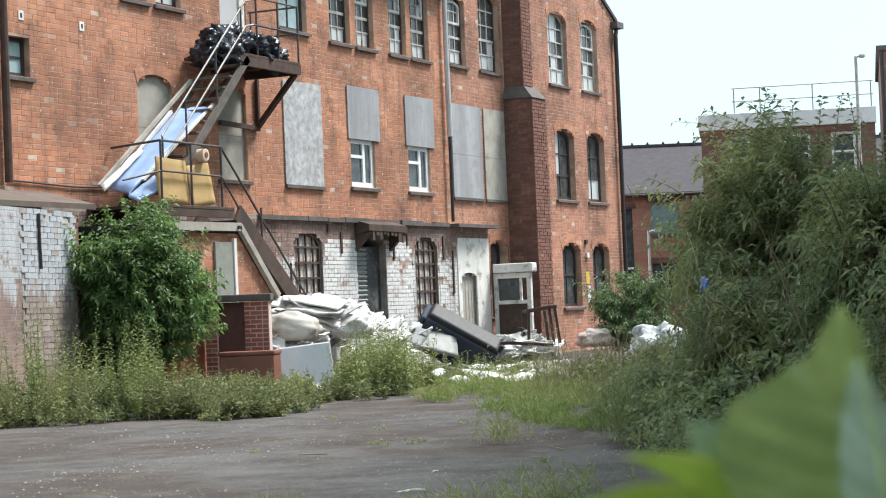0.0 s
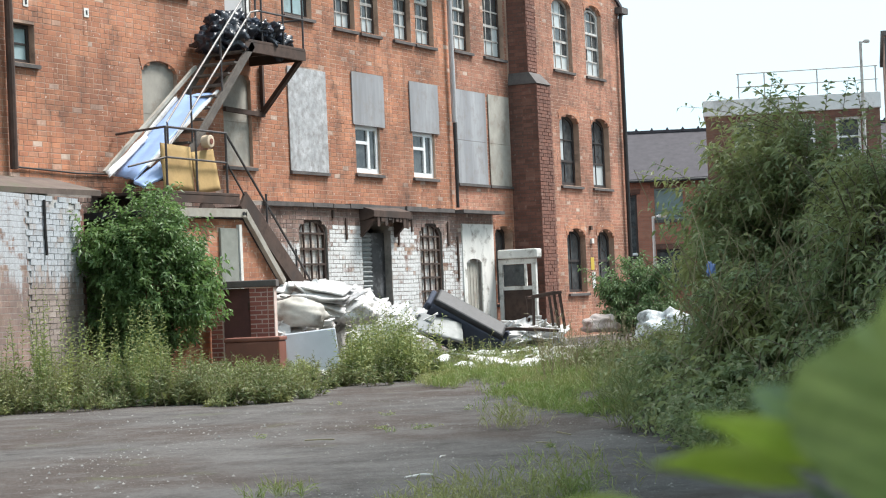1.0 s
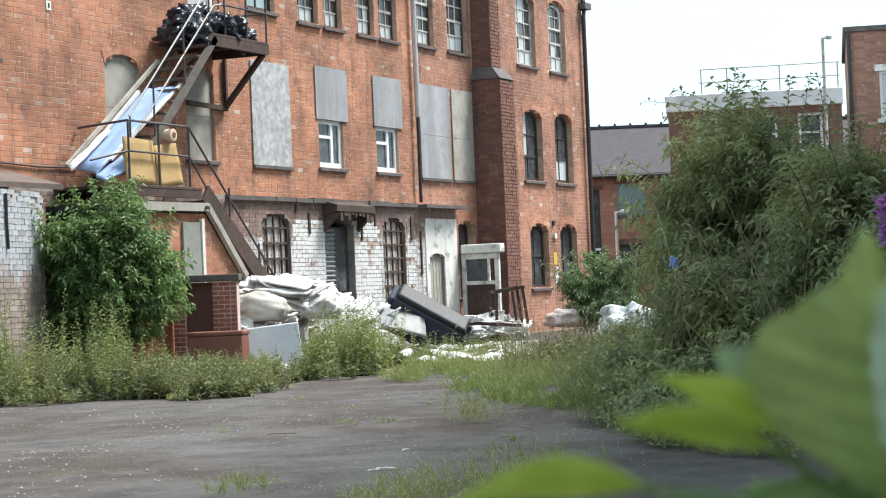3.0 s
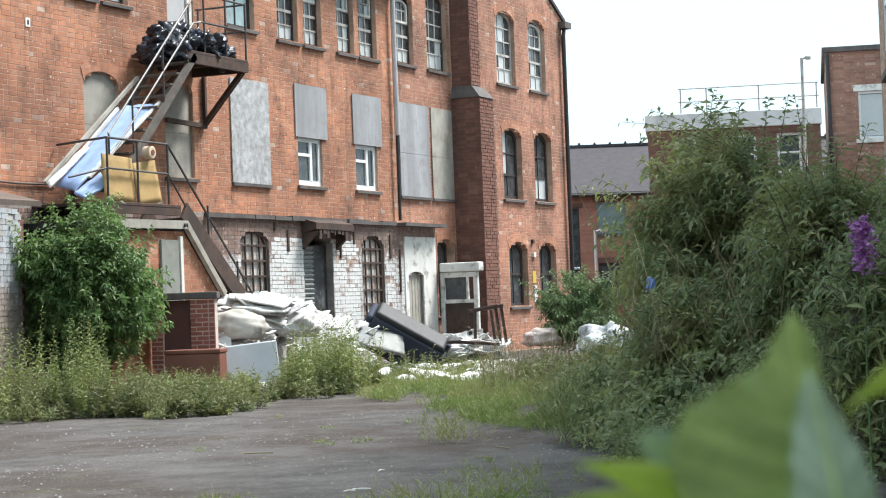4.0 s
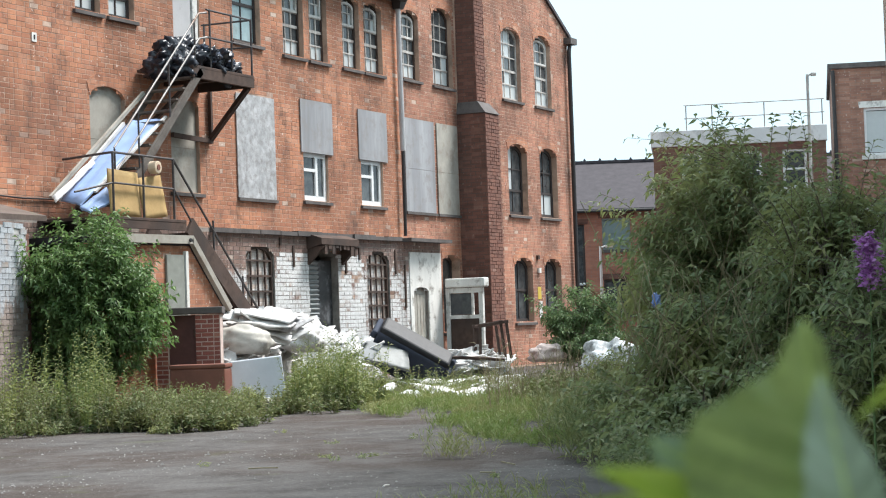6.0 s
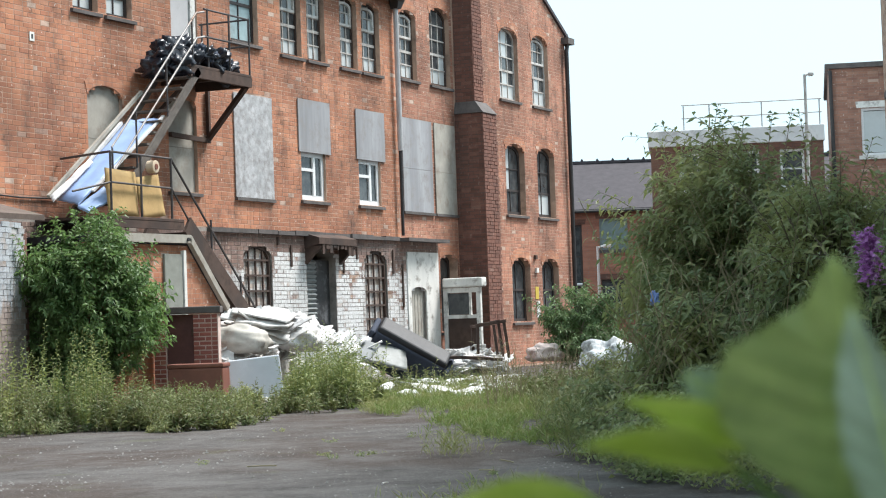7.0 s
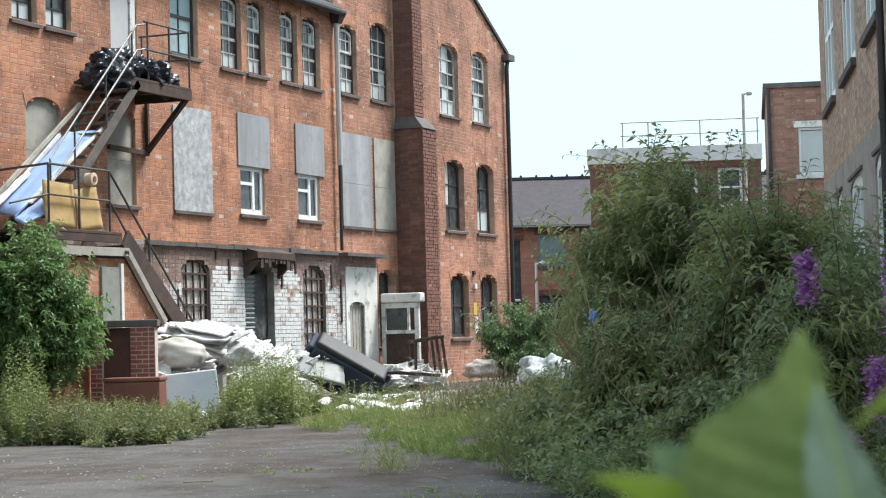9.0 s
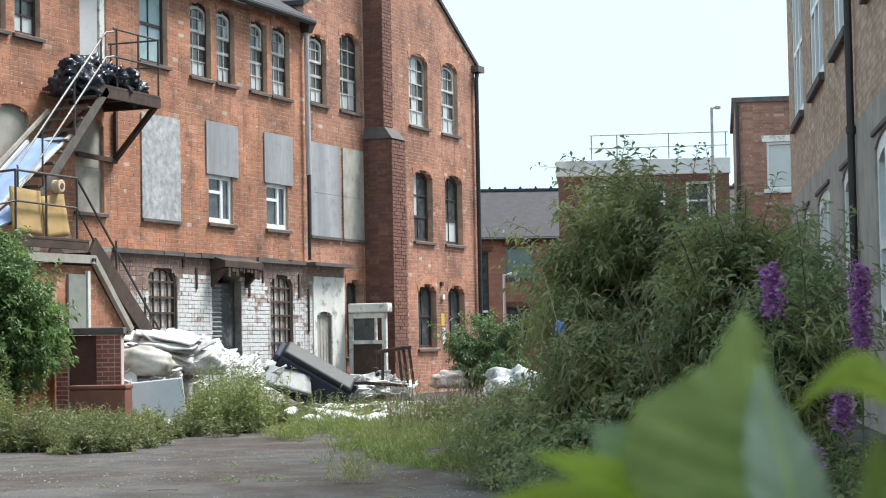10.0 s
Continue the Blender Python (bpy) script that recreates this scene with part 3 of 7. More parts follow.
def head(parent, h, proud=0.012):
    """A ring of upright bricks over an arched opening."""
    bm = bmesh.new()
    n, s = 12, h.z1 - h.rise
    cx = (h.x0 + h.x1) / 2
    rows = []
    for i in range(n + 1):
        x = h.x0 + (h.x1 - h.x0) * i / n
        z = arch_z(x, h.x0, h.x1, s, h.z1)
        t = cx + (x - cx) * 1.14
        rows.append([bm.verts.new(p) for p in ((x, 0.05, z), (x, -proud, z), (t, -proud, z + 0.2), (t, 0.05, z + 0.2))])
    for p, q in zip(rows, rows[1:]):
        for j in range(4):
            bm.faces.new((p[j], q[j], q[(j + 1) % 4], p[(j + 1) % 4]))
    bm.faces.new(rows[0][::-1])
    bm.faces.new(rows[-1])
    return part("arch", bm, M_BRICK, parent, "arch of upright bricks")


def window(h, frame_mat, rows, cols, milky=(), style="sash", bar=0.028, fw=0.055, deep=0.1, glass=None, arch=True, bar_mat=None, casement=False):
    """A window set into an opening: frame, bars, a pane for each light, sill and brick arch."""
    w = thing("window", (0, 0, 0), "", "")
    for key in list(w.keys()):
        del w[key]
    w.parent = factory
    bm = bmesh.new()
    ring_frame(bm, h.x0 + 0.002, h.x1 - 0.002, h.z0 + 0.006, h.z1 - 0.004, h.rise, fw, deep, deep + 0.07)
    part("window_frame", bm, frame_mat, w)
    x0, x1, z0, z1 = h.x0 + fw, h.x1 - fw, h.z0 + fw, h.z1 - fw
    for i in range(1, cols):
        bm = bmesh.new()
        x = x0 + (x1 - x0) * i / cols
        box(bm, x - bar / 2, x + bar / 2, deep + 0.012, deep + 0.05, z0, arch_z(x, x0, x1, z1 - max(h.rise - 0.01, 0), z1) - 0.004)
        part("glazing_bar", bm, bar_mat or frame_mat, w)
    for j in range(1, rows):
        bm = bmesh.new()
        z = z0 + (z1 - z0) * j / rows
        b = bar * (2.0 if style == "sash" and j == rows // 2 else 1.0)
        box(bm, x0 - 0.01, x1 + 0.01, deep + 0.008, deep + 0.055, z - b / 2, z + b / 2)
        part("glazing_bar", bm, bar_mat or frame_mat, w)
    for j in range(rows):
        for i in range(cols):
            xa, xb = x0 + (x1 - x0) * i / cols, x0 + (x1 - x0) * (i + 1) / cols
            za, zb = z0 + (z1 - z0) * j / rows, z0 + (z1 - z0) * (j + 1) / rows
            bm = bmesh.new()
            yy = deep + 0.03 + 0.002 * ((i + j) % 2)
            if h.rise and j == rows - 1:
                pts = [(xa, za), (xb, za)] + [(xb + (xa - xb) * k / 5, arch_z(xb + (xa - xb) * k / 5, x0, x1, z1 - h.rise + 0.01, z1)) for k in range(6)]
                prism(bm, pts, yy, yy + 0.004)
            else:
                box(bm, xa, xb, yy, yy + 0.004, za, zb)
            part("pane", bm, M_GLASS_MILK if (i, j) in milky else (glass or M_GLASS), w)
    if casement:
        bm = bmesh.new()
        za = z0 + (z1 - z0) * 0.6
        ring_frame(bm, x0 + 0.03, x1 - 0.03, za, z1 - 0.05, h.rise * 0.7, 0.05, deep - 0.012, deep + 0.03)
        part("top_casement", bm, M_FRAME_PALE, w, "chalky white top casement")
    sill(w, h)
    if arch and h.rise:
        head(w, h)
    return w


# milky panes: whitened glass, plus extra ones that paint in a pale reflection
for k, h in enumerate(openings_up[:4]):
    window(h, M_RUST, 5, 3, milky=[(0, 0), (1, 0), (2, 0), (0, 1), (2, 1)][: 3 + k % 3] + [(2, 3), (0, 4)][: 1 + k % 2], bar_mat=M_FRAME_OLD, casement=True, fw=0.045)
window(openings_up[4], M_RUST, 5, 3, milky=[(0, 0), (1, 0), (2, 0)], bar_mat=M_FRAME_OLD, casement=True, fw=0.045)
window(openings_up[5], M_RUST, 5, 3, milky=[(0, 0), (1, 0), (2, 0), (2, 1)], bar_mat=M_FRAME_OLD, fw=0.05)
window(openings_gable[0], M_FRAME_OLD, 5, 3, milky=[(0, 3), (1, 3), (0, 2), (0, 4), (1, 4), (0, 0), (1, 0), (2, 0), (1, 1)])
window(openings_gable[1], M_FRAME_OLD, 5, 3, milky=[(0, 0), (1, 0), (0, 3), (0, 4), (1, 1), (2, 0), (0, 2)], casement=True)
for h in left_up:
    window(h, M_FRAME_DARK, 4, 2, milky=[(0, 0), (1, 0)])
window(blue_win, M_FRAME_DARK, 2, 2, glass=M_GLASS_BLUE)
window(small_left, M_FRAME_DARK, 2, 1, glass=M_GLASS_BLUE, style="plain")
for h, milk in zip(sash_1, ([(0, 2), (0, 1)], [(0, 0), (1, 0)])):
    window(h, M_FRAME_DARK, 3, 2, milky=milk, fw=0.08, deep=0.14)
for h in sash_0:
    window(h, M_FRAME_DARK, 2, 2, fw=0.08, deep=0.14)
window(dark_arch, M_FRAME_DARK, 2, 1, fw=0.07, deep=0.2)
for h in white_w:
    low = Opening(h.x0, h.x1, h.z0, 4.47)
    window(low, M_UPVC, 1, 1, fw=0.09, deep=0.05, arch=False)
    bm = bmesh.new()
    xm = h.x0 + 0.6
    box(bm, xm - 0.045, xm + 0.045, 0.045, 0.11, h.z0 + 0.09, 4.38)
    part("mullion", bm, M_UPVC, factory)
    bm = bmesh.new()
    box(bm, h.x0 + 0.09, xm - 0.046, 0.047, 0.108, 4.1, 4.16)
    part("transom", bm, M_UPVC, factory)


def boarding(h, mat, y=-0.03, sheets=1, over=0.03, label="", tilt=0.0):
    """Sheets nailed over an opening, with a seam where two meet."""
    zs = [h.z0 - 0.02] + [h.z0 + (h.z1 - h.z0) * (0.46 + 0.02 * k) for k in range(sheets - 1)] + [h.z1 + 0.02]
    for a, b in zip(zs, zs[1:]):
        bm = bmesh.new()
        prism(bm, arch_outline(h.x0 - over, h.x1 + over, a + 0.006, b, h.rise if b == zs[-1] else 0), y, y + 0.018)
        bm.transform(pose(0, 0, 0, 0, tilt, 0))
        part("board", bm, mat, factory, label)


boarding(board_a, M_BOARD_PALE, over=0.06, label="pale blotched board over a window")
for h in white_w:
    boarding(Opening(h.x0 - 0.08, h.x1 + 0.16, 4.47, 5.45), M_BOARD, label="grey weathered board over the window's upper half")
boarding(board_d, M_BOARD, sheets=2, label="grey weathered board")
boarding(board_e, M_BOARD_TAN, sheets=2, label="stained tan-grey board")
boarding(arch_a, M_BOARD_TAN, y=0.06, sheets=2, over=-0.01, label="stained board set into an arch")
boarding(arch_b, M_BOARD_TAN, y=0.06, sheets=2, over=-0.01, label="stained board set into an arch")
for h in (board_a, board_d, board_e, arch_b):
    sill(factory, h)
head(factory, arch_a)
head(factory, arch_b)


# ---- more of the front: pipes, canopy, doors, grilles ----
def pipe(pts, r, mat, label, name="drainpipe"):
    bm = bmesh.new()
    rod(bm, pts, r, 10)
    return part(name, bm, mat, factory, label)


pipe([(38.42, -0.1, 7.75), (38.42, -0.1, 6.2), (38.44, -0.1, 4.74)], 0.055, M_PIPE_PALE, "grey-white plastic drainpipe")
pipe([(38.42, -0.1, 4.73), (38.42, -0.1, 2.95)], 0.035, M_PIPE, "rusty stump of old drainpipe")
bm = bmesh.new()
hexa(bm, [(38.34, -0.18, 7.72), (38.52, -0.18, 7.72), (38.52, -0.02, 7.72), (38.34, -0.02, 7.72), (38.26, -0.26, 7.95), (38.6, -0.26, 7.95), (38.6, -0.02, 7.95), (38.26, -0.02, 7.95)])
part("hopper", bm, M_PIPE, factory, "dark rainwater hopper")
pipe([(48.6, -0.1, 8.12), (48.52, -0.1, 7.9), (48.52, -0.1, 0.0)], 0.055, M_PIPE, "black iron drainpipe")
bm = bmesh.new()
box(bm, 48.42, 48.86, -0.2, 0.3, 8.1, 8.26)
part("kneeler", bm, M_STONE, factory, "dark stone kneeler")
pipe([(23.62, -0.09, EAVE), (23.62, -0.09, 3.2)], 0.06, M_RUST, "rust-brown drainpipe")
pipe([(23.7, -0.03, 3.24), (25.2, -0.03, 3.2), (26.2, -0.03, 3.22)], 0.014, M_PIPE, "black cable along the wall", "cable")
for x, z in ((24.13, 5.68), (25.63, 5.68)):
    bm = bmesh.new()
    box(bm, x - 0.06, x + 0.06, -0.015, -0.001, z - 0.07, z + 0.07)
    v = part("air_vent", bm, M_PAINT, factory, "small cream air vent")
    bm = bmesh.new()
    box(bm, x - 0.02, x + 0.02, -0.019, -0.0155, z - 0.035, z + 0.035)
    part("slot", bm, M_BLACK, v)
bm = bmesh.new()
hexa(bm, [(34.15, -0.36, 2.68), (35.72, -0.36, 2.66), (35.72, -0.031, 2.6), (34.15, -0.031, 2.6), (34.15, -0.36, 2.8), (35.72, -0.36, 2.79), (35.72, -0.031, 2.9), (34.15, -0.031, 2.9)])
canopy = part("door_canopy", bm, M_RUST, factory, "sooty rotten door canopy")
for x in (34.22, 35.62):
    bm = bmesh.new()
    prism(bm, [(0, 0), (0.34, 0.34), (0, 0.34)], -0.05, 0.05, Matrix.Translation((x, -0.032, 2.3)) @ pose(0, 0, 0, 0, 0, -90))
    part("bracket", bm, M_RUST, canopy)
rc = random.Random(17)
for k in range(9):
    x = 34.3 + 0.155 * k
    bm = bmesh.new()
    box(bm, x, x + rc.uniform(0.05, 0.14), -0.35, -0.33, 2.66 - rc.uniform(0.02, 0.2), 2.67)
    part("hanging_lath", bm, M_RUST, canopy)
bm = bmesh.new()
box(bm, 38.28, 40.36, -0.3, -0.031, 2.83, 2.9)
part("ledge", bm, M_STONE, factory, "dark projecting ledge")
# white rendered stretch beside the narrow door
bm = bmesh.new()
wall_with(bm, 38.66, 40.24, 0.0, 2.62, [narrow_door], -0.06, -0.031)
part("white_render", bm, M_PAINT, factory, "peeling white painted render")
bm = bmesh.new()
prism(bm, arch_outline(narrow_door.x0, narrow_door.x1, 0.02, narrow_door.z1, 0.1, 0.01), 0.02, 0.06)
d = part("narrow_door", bm, M_BOARD_TAN, factory, "stained cream plank door")
for k in range(1, 5):
    x = narrow_door.x0 + 0.76 * k / 5
    bm = bmesh.new()
    box(bm, x - 0.006, x + 0.006, 0.012, 0.0195, 0.06, 1.74)
    part("batten", bm, M_BOARD_TAN, d)
# the wide yard door: a grey shutter half shut and a dark leaf
M_SHUTTER = plain("grey_shutter", (0.3, 0.32, 0.32), 0.6, 0.2, vary=0.15, scale=3, stain=(0.16, 0.15, 0.14))
for k in range(26):
    bm = bmesh.new()
    z = 0.06 + 0.09 * k
    hexa(bm, [(34.24, 0.06, z), (34.74, 0.06, z), (34.74, 0.09, z), (34.24, 0.09, z), (34.24, 0.03, z + 0.045), (34.74, 0.03, z + 0.045), (34.74, 0.09, z + 0.088), (34.24, 0.09, z + 0.088)])
    part("shutter_slat", bm, M_SHUTTER, factory)
bm = bmesh.new()
soft_box(bm, 0, 0.66, 0, 0.05, 0.02, 2.4, 0.006)
d = part("dark_door", bm, plain("sooty_door", (0.06, 0.058, 0.06), 0.7, vary=0.4, scale=2.5, stain=(0.22, 0.22, 0.23), stain_amount=0.6, stain_scale=3.5), factory, "scuffed black door leaf")
d.matrix_world = Matrix.Translation((34.76, 0.16, 0)) @ pose(0, 0, 0, 0, 0, -4)
for z0, z1 in ((0.15, 1.0), (1.15, 2.2)):
    bm = bmesh.new()
    soft_box(bm, 0.1, 0.56, -0.012, -0.0005, z0, z1, 0.004)
    part("door_panel", bm, d.data.materials[0], d)
M_INFILL = brick("bricked_up_infill", ((0.68, 0.53, 0.45), (0.56, 0.42, 0.34), (0.74, 0.66, 0.6)), (0.4, 0.33, 0.28), paint=(0.82, 0.79, 0.76), paint_amount=0.7, soot=0.2)
for h in barred:
    bm = bmesh.new()
    prism(bm, arch_outline(h.x0, h.x1, h.z0, h.z1, h.rise, 0.004), 0.06, 0.2)
    part("brick_infill", bm, M_INFILL, factory, "bricked-up window opening")
    g = thing("grille", (0, 0, 0), "", "")
    for key in list(g.keys()):
        del g[key]
    g.parent = factory
    g["label"] = "rusty iron window grille"
    bm = bmesh.new()
    ring_frame(bm, h.x0 + 0.004, h.x1 - 0.004, h.z0 + 0.01, h.z1 - 0.01, h.rise, 0.055, 0.0, 0.058)
    part("grille_frame", bm, M_RUST, g)
    for k in range(1, 4):
        x = h.x0 + (h.x1 - h.x0) * k / 4
        bm = bmesh.new()
        box(bm, x - 0.016, x + 0.016, 0.01, 0.04, h.z0 + 0.06, arch_z(x, h.x0, h.x1, h.z1 - h.rise, h.z1) - 0.06)
        part("bar", bm, M_RUST, g)
    for k in range(1, 6):
        z = h.z0 + (h.z1 - h.z0) * k / 6
        bm = bmesh.new()
        box(bm, h.x0 + 0.05, h.x1 - 0.05, 0.006, 0.046, z - 0.018, z + 0.018)
        part("bar", bm, M_RUST, g)
    head(factory, h)
head(factory, yard_door)
# old fixing straps and stubs on the lower wall
for x, z, l in ((33.6, 2.45, 0.4), (33.1, 2.72, 0.15), (35.75, 2.3, 0.3), (38.0, 2.4, 0.5), (36.35, 2.55, 0.25), (38.45, 1.9, 0.9)):
    bm = bmesh.new()
    box(bm, x - 0.03, x + 0.03, -0.06, -0.031, z - l / 2, z + l / 2)
    part("iron_strap", bm, M_RUST, factory)
# upper door to the fire escape
bm = bmesh.new()
soft_box(bm, 29.69, 30.32, 0.05, 0.1, 5.66, 7.68, 0.006)
part("upper_door", bm, plain("pale_door_paint", (0.52, 0.5, 0.5), 0.6, vary=0.1, scale=2, stain=(0.35, 0.32, 0.3)), factory, "pale grey boarded door")
bm = bmesh.new()
box(bm, 30.34, 30.5, 0.02, 0.12, 5.64, 7.69)
part("door_post", bm, M_PAINT, factory, "peeling white door post")
# alarm box, lamp and notice between the ground windows
for x, z, w, hh, mt, nm, lb in ((46.1, 2.3, 0.13, 0.12, M_PAINT, "alarm_box", "small white alarm box"), (46.12, 1.75, 0.22, 0.3, plain("yellow_notice", (0.62, 0.45, 0.08), 0.5, vary=0.1), "notice", "yellow warning notice"), (46.18, 1.35, 0.2, 0.4, M_WHITE, "notice", "faded white notice"), (46.05, 2.62, 0.12, 0.1, M_RUST, "wall_lamp", "dark bulkhead lamp")):
    bm = bmesh.new()
    soft_box(bm, x - w / 2, x + w / 2, -0.06 if "box" in nm or "lamp" in nm else -0.012, -0.001, z - hh / 2, z + hh / 2, 0.004)
    part(nm, bm, mt, factory, lb)

# ---- glazed porch beside the buttress ----
porch = thing("porch", (40.4, 0, 0), "derelict white timber porch with broken glazing", "porch")
for name, b in (("post", (0, 0.1, -0.95, -0.85, 0, 1.85)), ("post", (0, 0.09, -0.16, -0.07, 0, 1.85)), ("sill_rail", (0.01, 0.09, -0.849, -0.161, 1.18, 1.26)), ("top_rail", (0.005, 0.095, -0.849, -0.161, 1.74, 1.85)), ("kick_rail", (0.01, 0.09, -0.849, -0.161, 0.1, 0.2)), ("mullion", (0.02, 0.08, -0.72, -0.67, 1.261, 1.739))):
    bm = bmesh.new()
    soft_box(bm, *b, 0.006)
    part(name, bm, M_PAINT, porch)
bm = bmesh.new()
soft_box(bm, -0.08, 0.2, -1.03, -0.09, 1.86, 2.06, 0.03)
part("porch_roof", bm, M_PAINT, porch, "thick flat white porch roof")
bm = bmesh.new()
box(bm, 0.04, 0.06, -0.66, -0.17, 1.27, 1.73)
part("pane", bm, M_GLASS, porch, "dirty cracked pane")
bm = bmesh.new()
soft_box(bm, 0.035, 0.065, -0.848, -0.162, 0.201, 1.179, 0.006)
part("lower_panel", bm, M_RUST, porch, "rotten brown lower panel")



# ---- fire escape ----
escape = thing("fire_escape", (0, 0, 0), "rusty steel fire escape with two flights and two landings", "staircase")


def bar(name, p0, p1, w, h, mat, label=""):
    bm = bmesh.new()
    beam(bm, p0, p1, w, h)
    return part(name, bm, mat, escape, label)


def rail(pts, r=0.02, mat=None, name="rail"):
    bm = bmesh.new()
    rod(bm, pts, r, 8)
    return part(name, bm, mat or M_RAIL, escape)


UZ, LZ = 5.46, 2.88
bm = bmesh.new()
soft_box(bm, 28.45, 30.45, -1.1, -0.02, UZ - 0.05, UZ, 0.008)
part("upper_landing", bm, M_RUST, escape, "rusty steel landing plate")
for p0, p1 in (((28.45, -1.07, UZ - 0.13), (30.45, -1.07, UZ - 0.13)), ((30.4, -1.05, UZ - 0.13), (30.4, -0.02, UZ - 0.13)), ((29.3, -1.03, UZ - 0.12), (29.3, -0.02, UZ - 0.12))):
    bar("joist", p0, p1, 0.07, 0.16, M_RUST)
bar("brace", (30.38, -1.02, UZ - 0.2), (30.7, -0.05, 4.45), 0.08, 0.08, M_RUST)
bar("brace", (28.6, -1.02, UZ - 0.2), (28.8, -0.05, 4.6), 0.06, 0.06, M_RUST)
bar("wall_bar", (29.45, -0.05, 4.45), (30.75, -0.05, 4.42), 0.06, 0.08, M_RUST)
bar("wall_bar", (30.72, -0.05, 4.44), (30.72, -0.05, 5.3), 0.06, 0.06, M_RUST)
# upper rails
for x, y in ((29.05, -1.08), (29.75, -1.08), (30.42, -1.08), (30.42, -0.15)):
    rail([(x, y, UZ), (x, y, UZ + 0.98)], 0.018, name="post")
for z in (0.5, 0.96):
    rail([(28.95, -1.08, UZ + z), (30.42, -1.08, UZ + z), (30.42, -0.1, UZ + z)], 0.017)


def flight(x0, z0, x1, z1, y0, y1, mat, steps, deep=0.2):
    for y in (y0, y1):
        bar("stringer", (x0, y, z0 - 0.08), (x1, y, z1 - 0.08), 0.05, deep, mat)
    for k in range(1, steps):
        x, z = x0 + (x1 - x0) * k / steps, z0 + (z1 - z0) * k / steps
        bm = bmesh.new()
        box(bm, x - 0.11, x + 0.11, y0 + 0.03, y1 - 0.03, z - 0.03, z)
        part("tread", bm, mat, escape)


M_STRING = plain("worn_pale_stringer", (0.14, 0.12, 0.105), 0.75, 0.1, vary=0.35, scale=6, stain=(0.08, 0.055, 0.045), stain_amount=0.7)
flight(28.72, UZ, 25.98, LZ + 0.02, -1.08, -0.32, M_STRING, 13, deep=0.13)
for y, lift in ((-1.08, 0.86), (-1.08, 0.45)):
    rail([(28.95, y, UZ + lift + 0.05), (28.7, y, UZ + lift), (26.1, y, LZ + 0.2 + lift)], 0.017, M_RAIL_PALE)
for k in (0.06, 0.36, 0.7, 0.95):
    x, z = 28.72 - 2.74 * k, UZ - 2.56 * k
    rail([(x, -1.08, z), (x, -1.08, z + 0.9)], 0.016, name="post")
# lower landing
bm = bmesh.new()
soft_box(bm, 25.55, 27.75, -1.32, -0.02, LZ - 0.05, LZ, 0.008)
part("lower_landing", bm, M_RUST, escape, "rusty steel landing plate with a ragged edge")
for y in (-1.28, -0.1):
    bar("joist", (25.55, y, LZ - 0.11), (27.75, y, LZ - 0.11), 0.07, 0.12, M_RUST)
for x in (25.72, 26.55, 27.42):
    rail([(x, -1.3, LZ), (x, -1.3, LZ + 0.96)], 0.019, name="post")
rail([(26.25, -0.04, LZ + 0.96), (25.72, -1.3, LZ + 0.96), (27.42, -1.3, LZ + 0.95), (29.75, -1.3, 1.66), (30.3, -1.3, 1.15)], 0.02)
rail([(25.0, -1.1, LZ + 0.34), (25.72, -1.3, LZ + 0.5), (27.42, -1.3, LZ + 0.48), (29.6, -1.3, 1.2)], 0.017)
# lower flight, with its solid closed side
flight(27.85, LZ, 31.35, 0.08, -1.3, -0.55, M_RUST, 15, deep=0.3)
bm = bmesh.new()
hexa(bm, [(27.9, -1.25, LZ - 0.3), (31.1, -1.25, 0.02), (31.1, -0.6, 0.02), (27.9, -0.6, LZ - 0.3), (27.9, -1.25, LZ - 0.24), (31.15, -1.25, 0.06), (31.15, -0.6, 0.06), (27.9, -0.6, LZ - 0.24)])
part("soffit", bm, M_RUST, escape, "dark steel soffit plate")
rail([(28.6, -1.3, 2.2), (28.6, -1.3, 2.9)], 0.018, name="post")
rail([(29.5, -1.3, 1.5), (29.5, -1.3, 2.0)], 0.018, name="post")


# things lying on the fire escape
def sheet(name, m, w, h, t, mat, label, category, group="", bend=0.06, wobble=0.01, seed=0, n=7, ragged=0.0):
    """A thin board or sheet, bent and a little uneven, with real thickness."""
    r = random.Random(seed)
    bm = bmesh.new()
    rows = []
    for side in (0, 1):
        rows.append([[None] * (n + 1) for _ in range(n + 1)])
        for i in range(n + 1):
            for j in range(n + 1):
                u, v = i / n - 0.5, j / n - 0.5
                ex = ragged * noise.noise((u * 5 + seed, v * 5, 3.1)) if (i in (0, n) or j in (0, n)) else 0
                z = bend * (1 - 4 * u * u) + wobble * noise.noise((u * 4 + seed * 3.3, v * 4, 0.5))
                rows[side][i][j] = bm.verts.new((u * w * (1 + ex), v * h * (1 + ex), z + (t if side else 0)))
    for i in range(n):
        for j in range(n):
            for side in (0, 1):
                q = [rows[side][i][j], rows[side][i + 1][j], rows[side][i + 1][j + 1], rows[side][i][j + 1]]
                bm.faces.new(q if side else q[::-1]).smooth = True
    for k in range(n):
        for a, b in (((k, 0), (k + 1, 0)), ((k + 1, n), (k, n)), ((0, k + 1), (0, k)), ((n, k), (n, k + 1))):
            bm.faces.new((rows[0][a[0]][a[1]], rows[0][b[0]][b[1]], rows[1][b[0]][b[1]], rows[1][a[0]][a[1]]))
    ob = part(name, bm, mat)
    ob.matrix_world = m
    return tagged(ob, label, category, group)


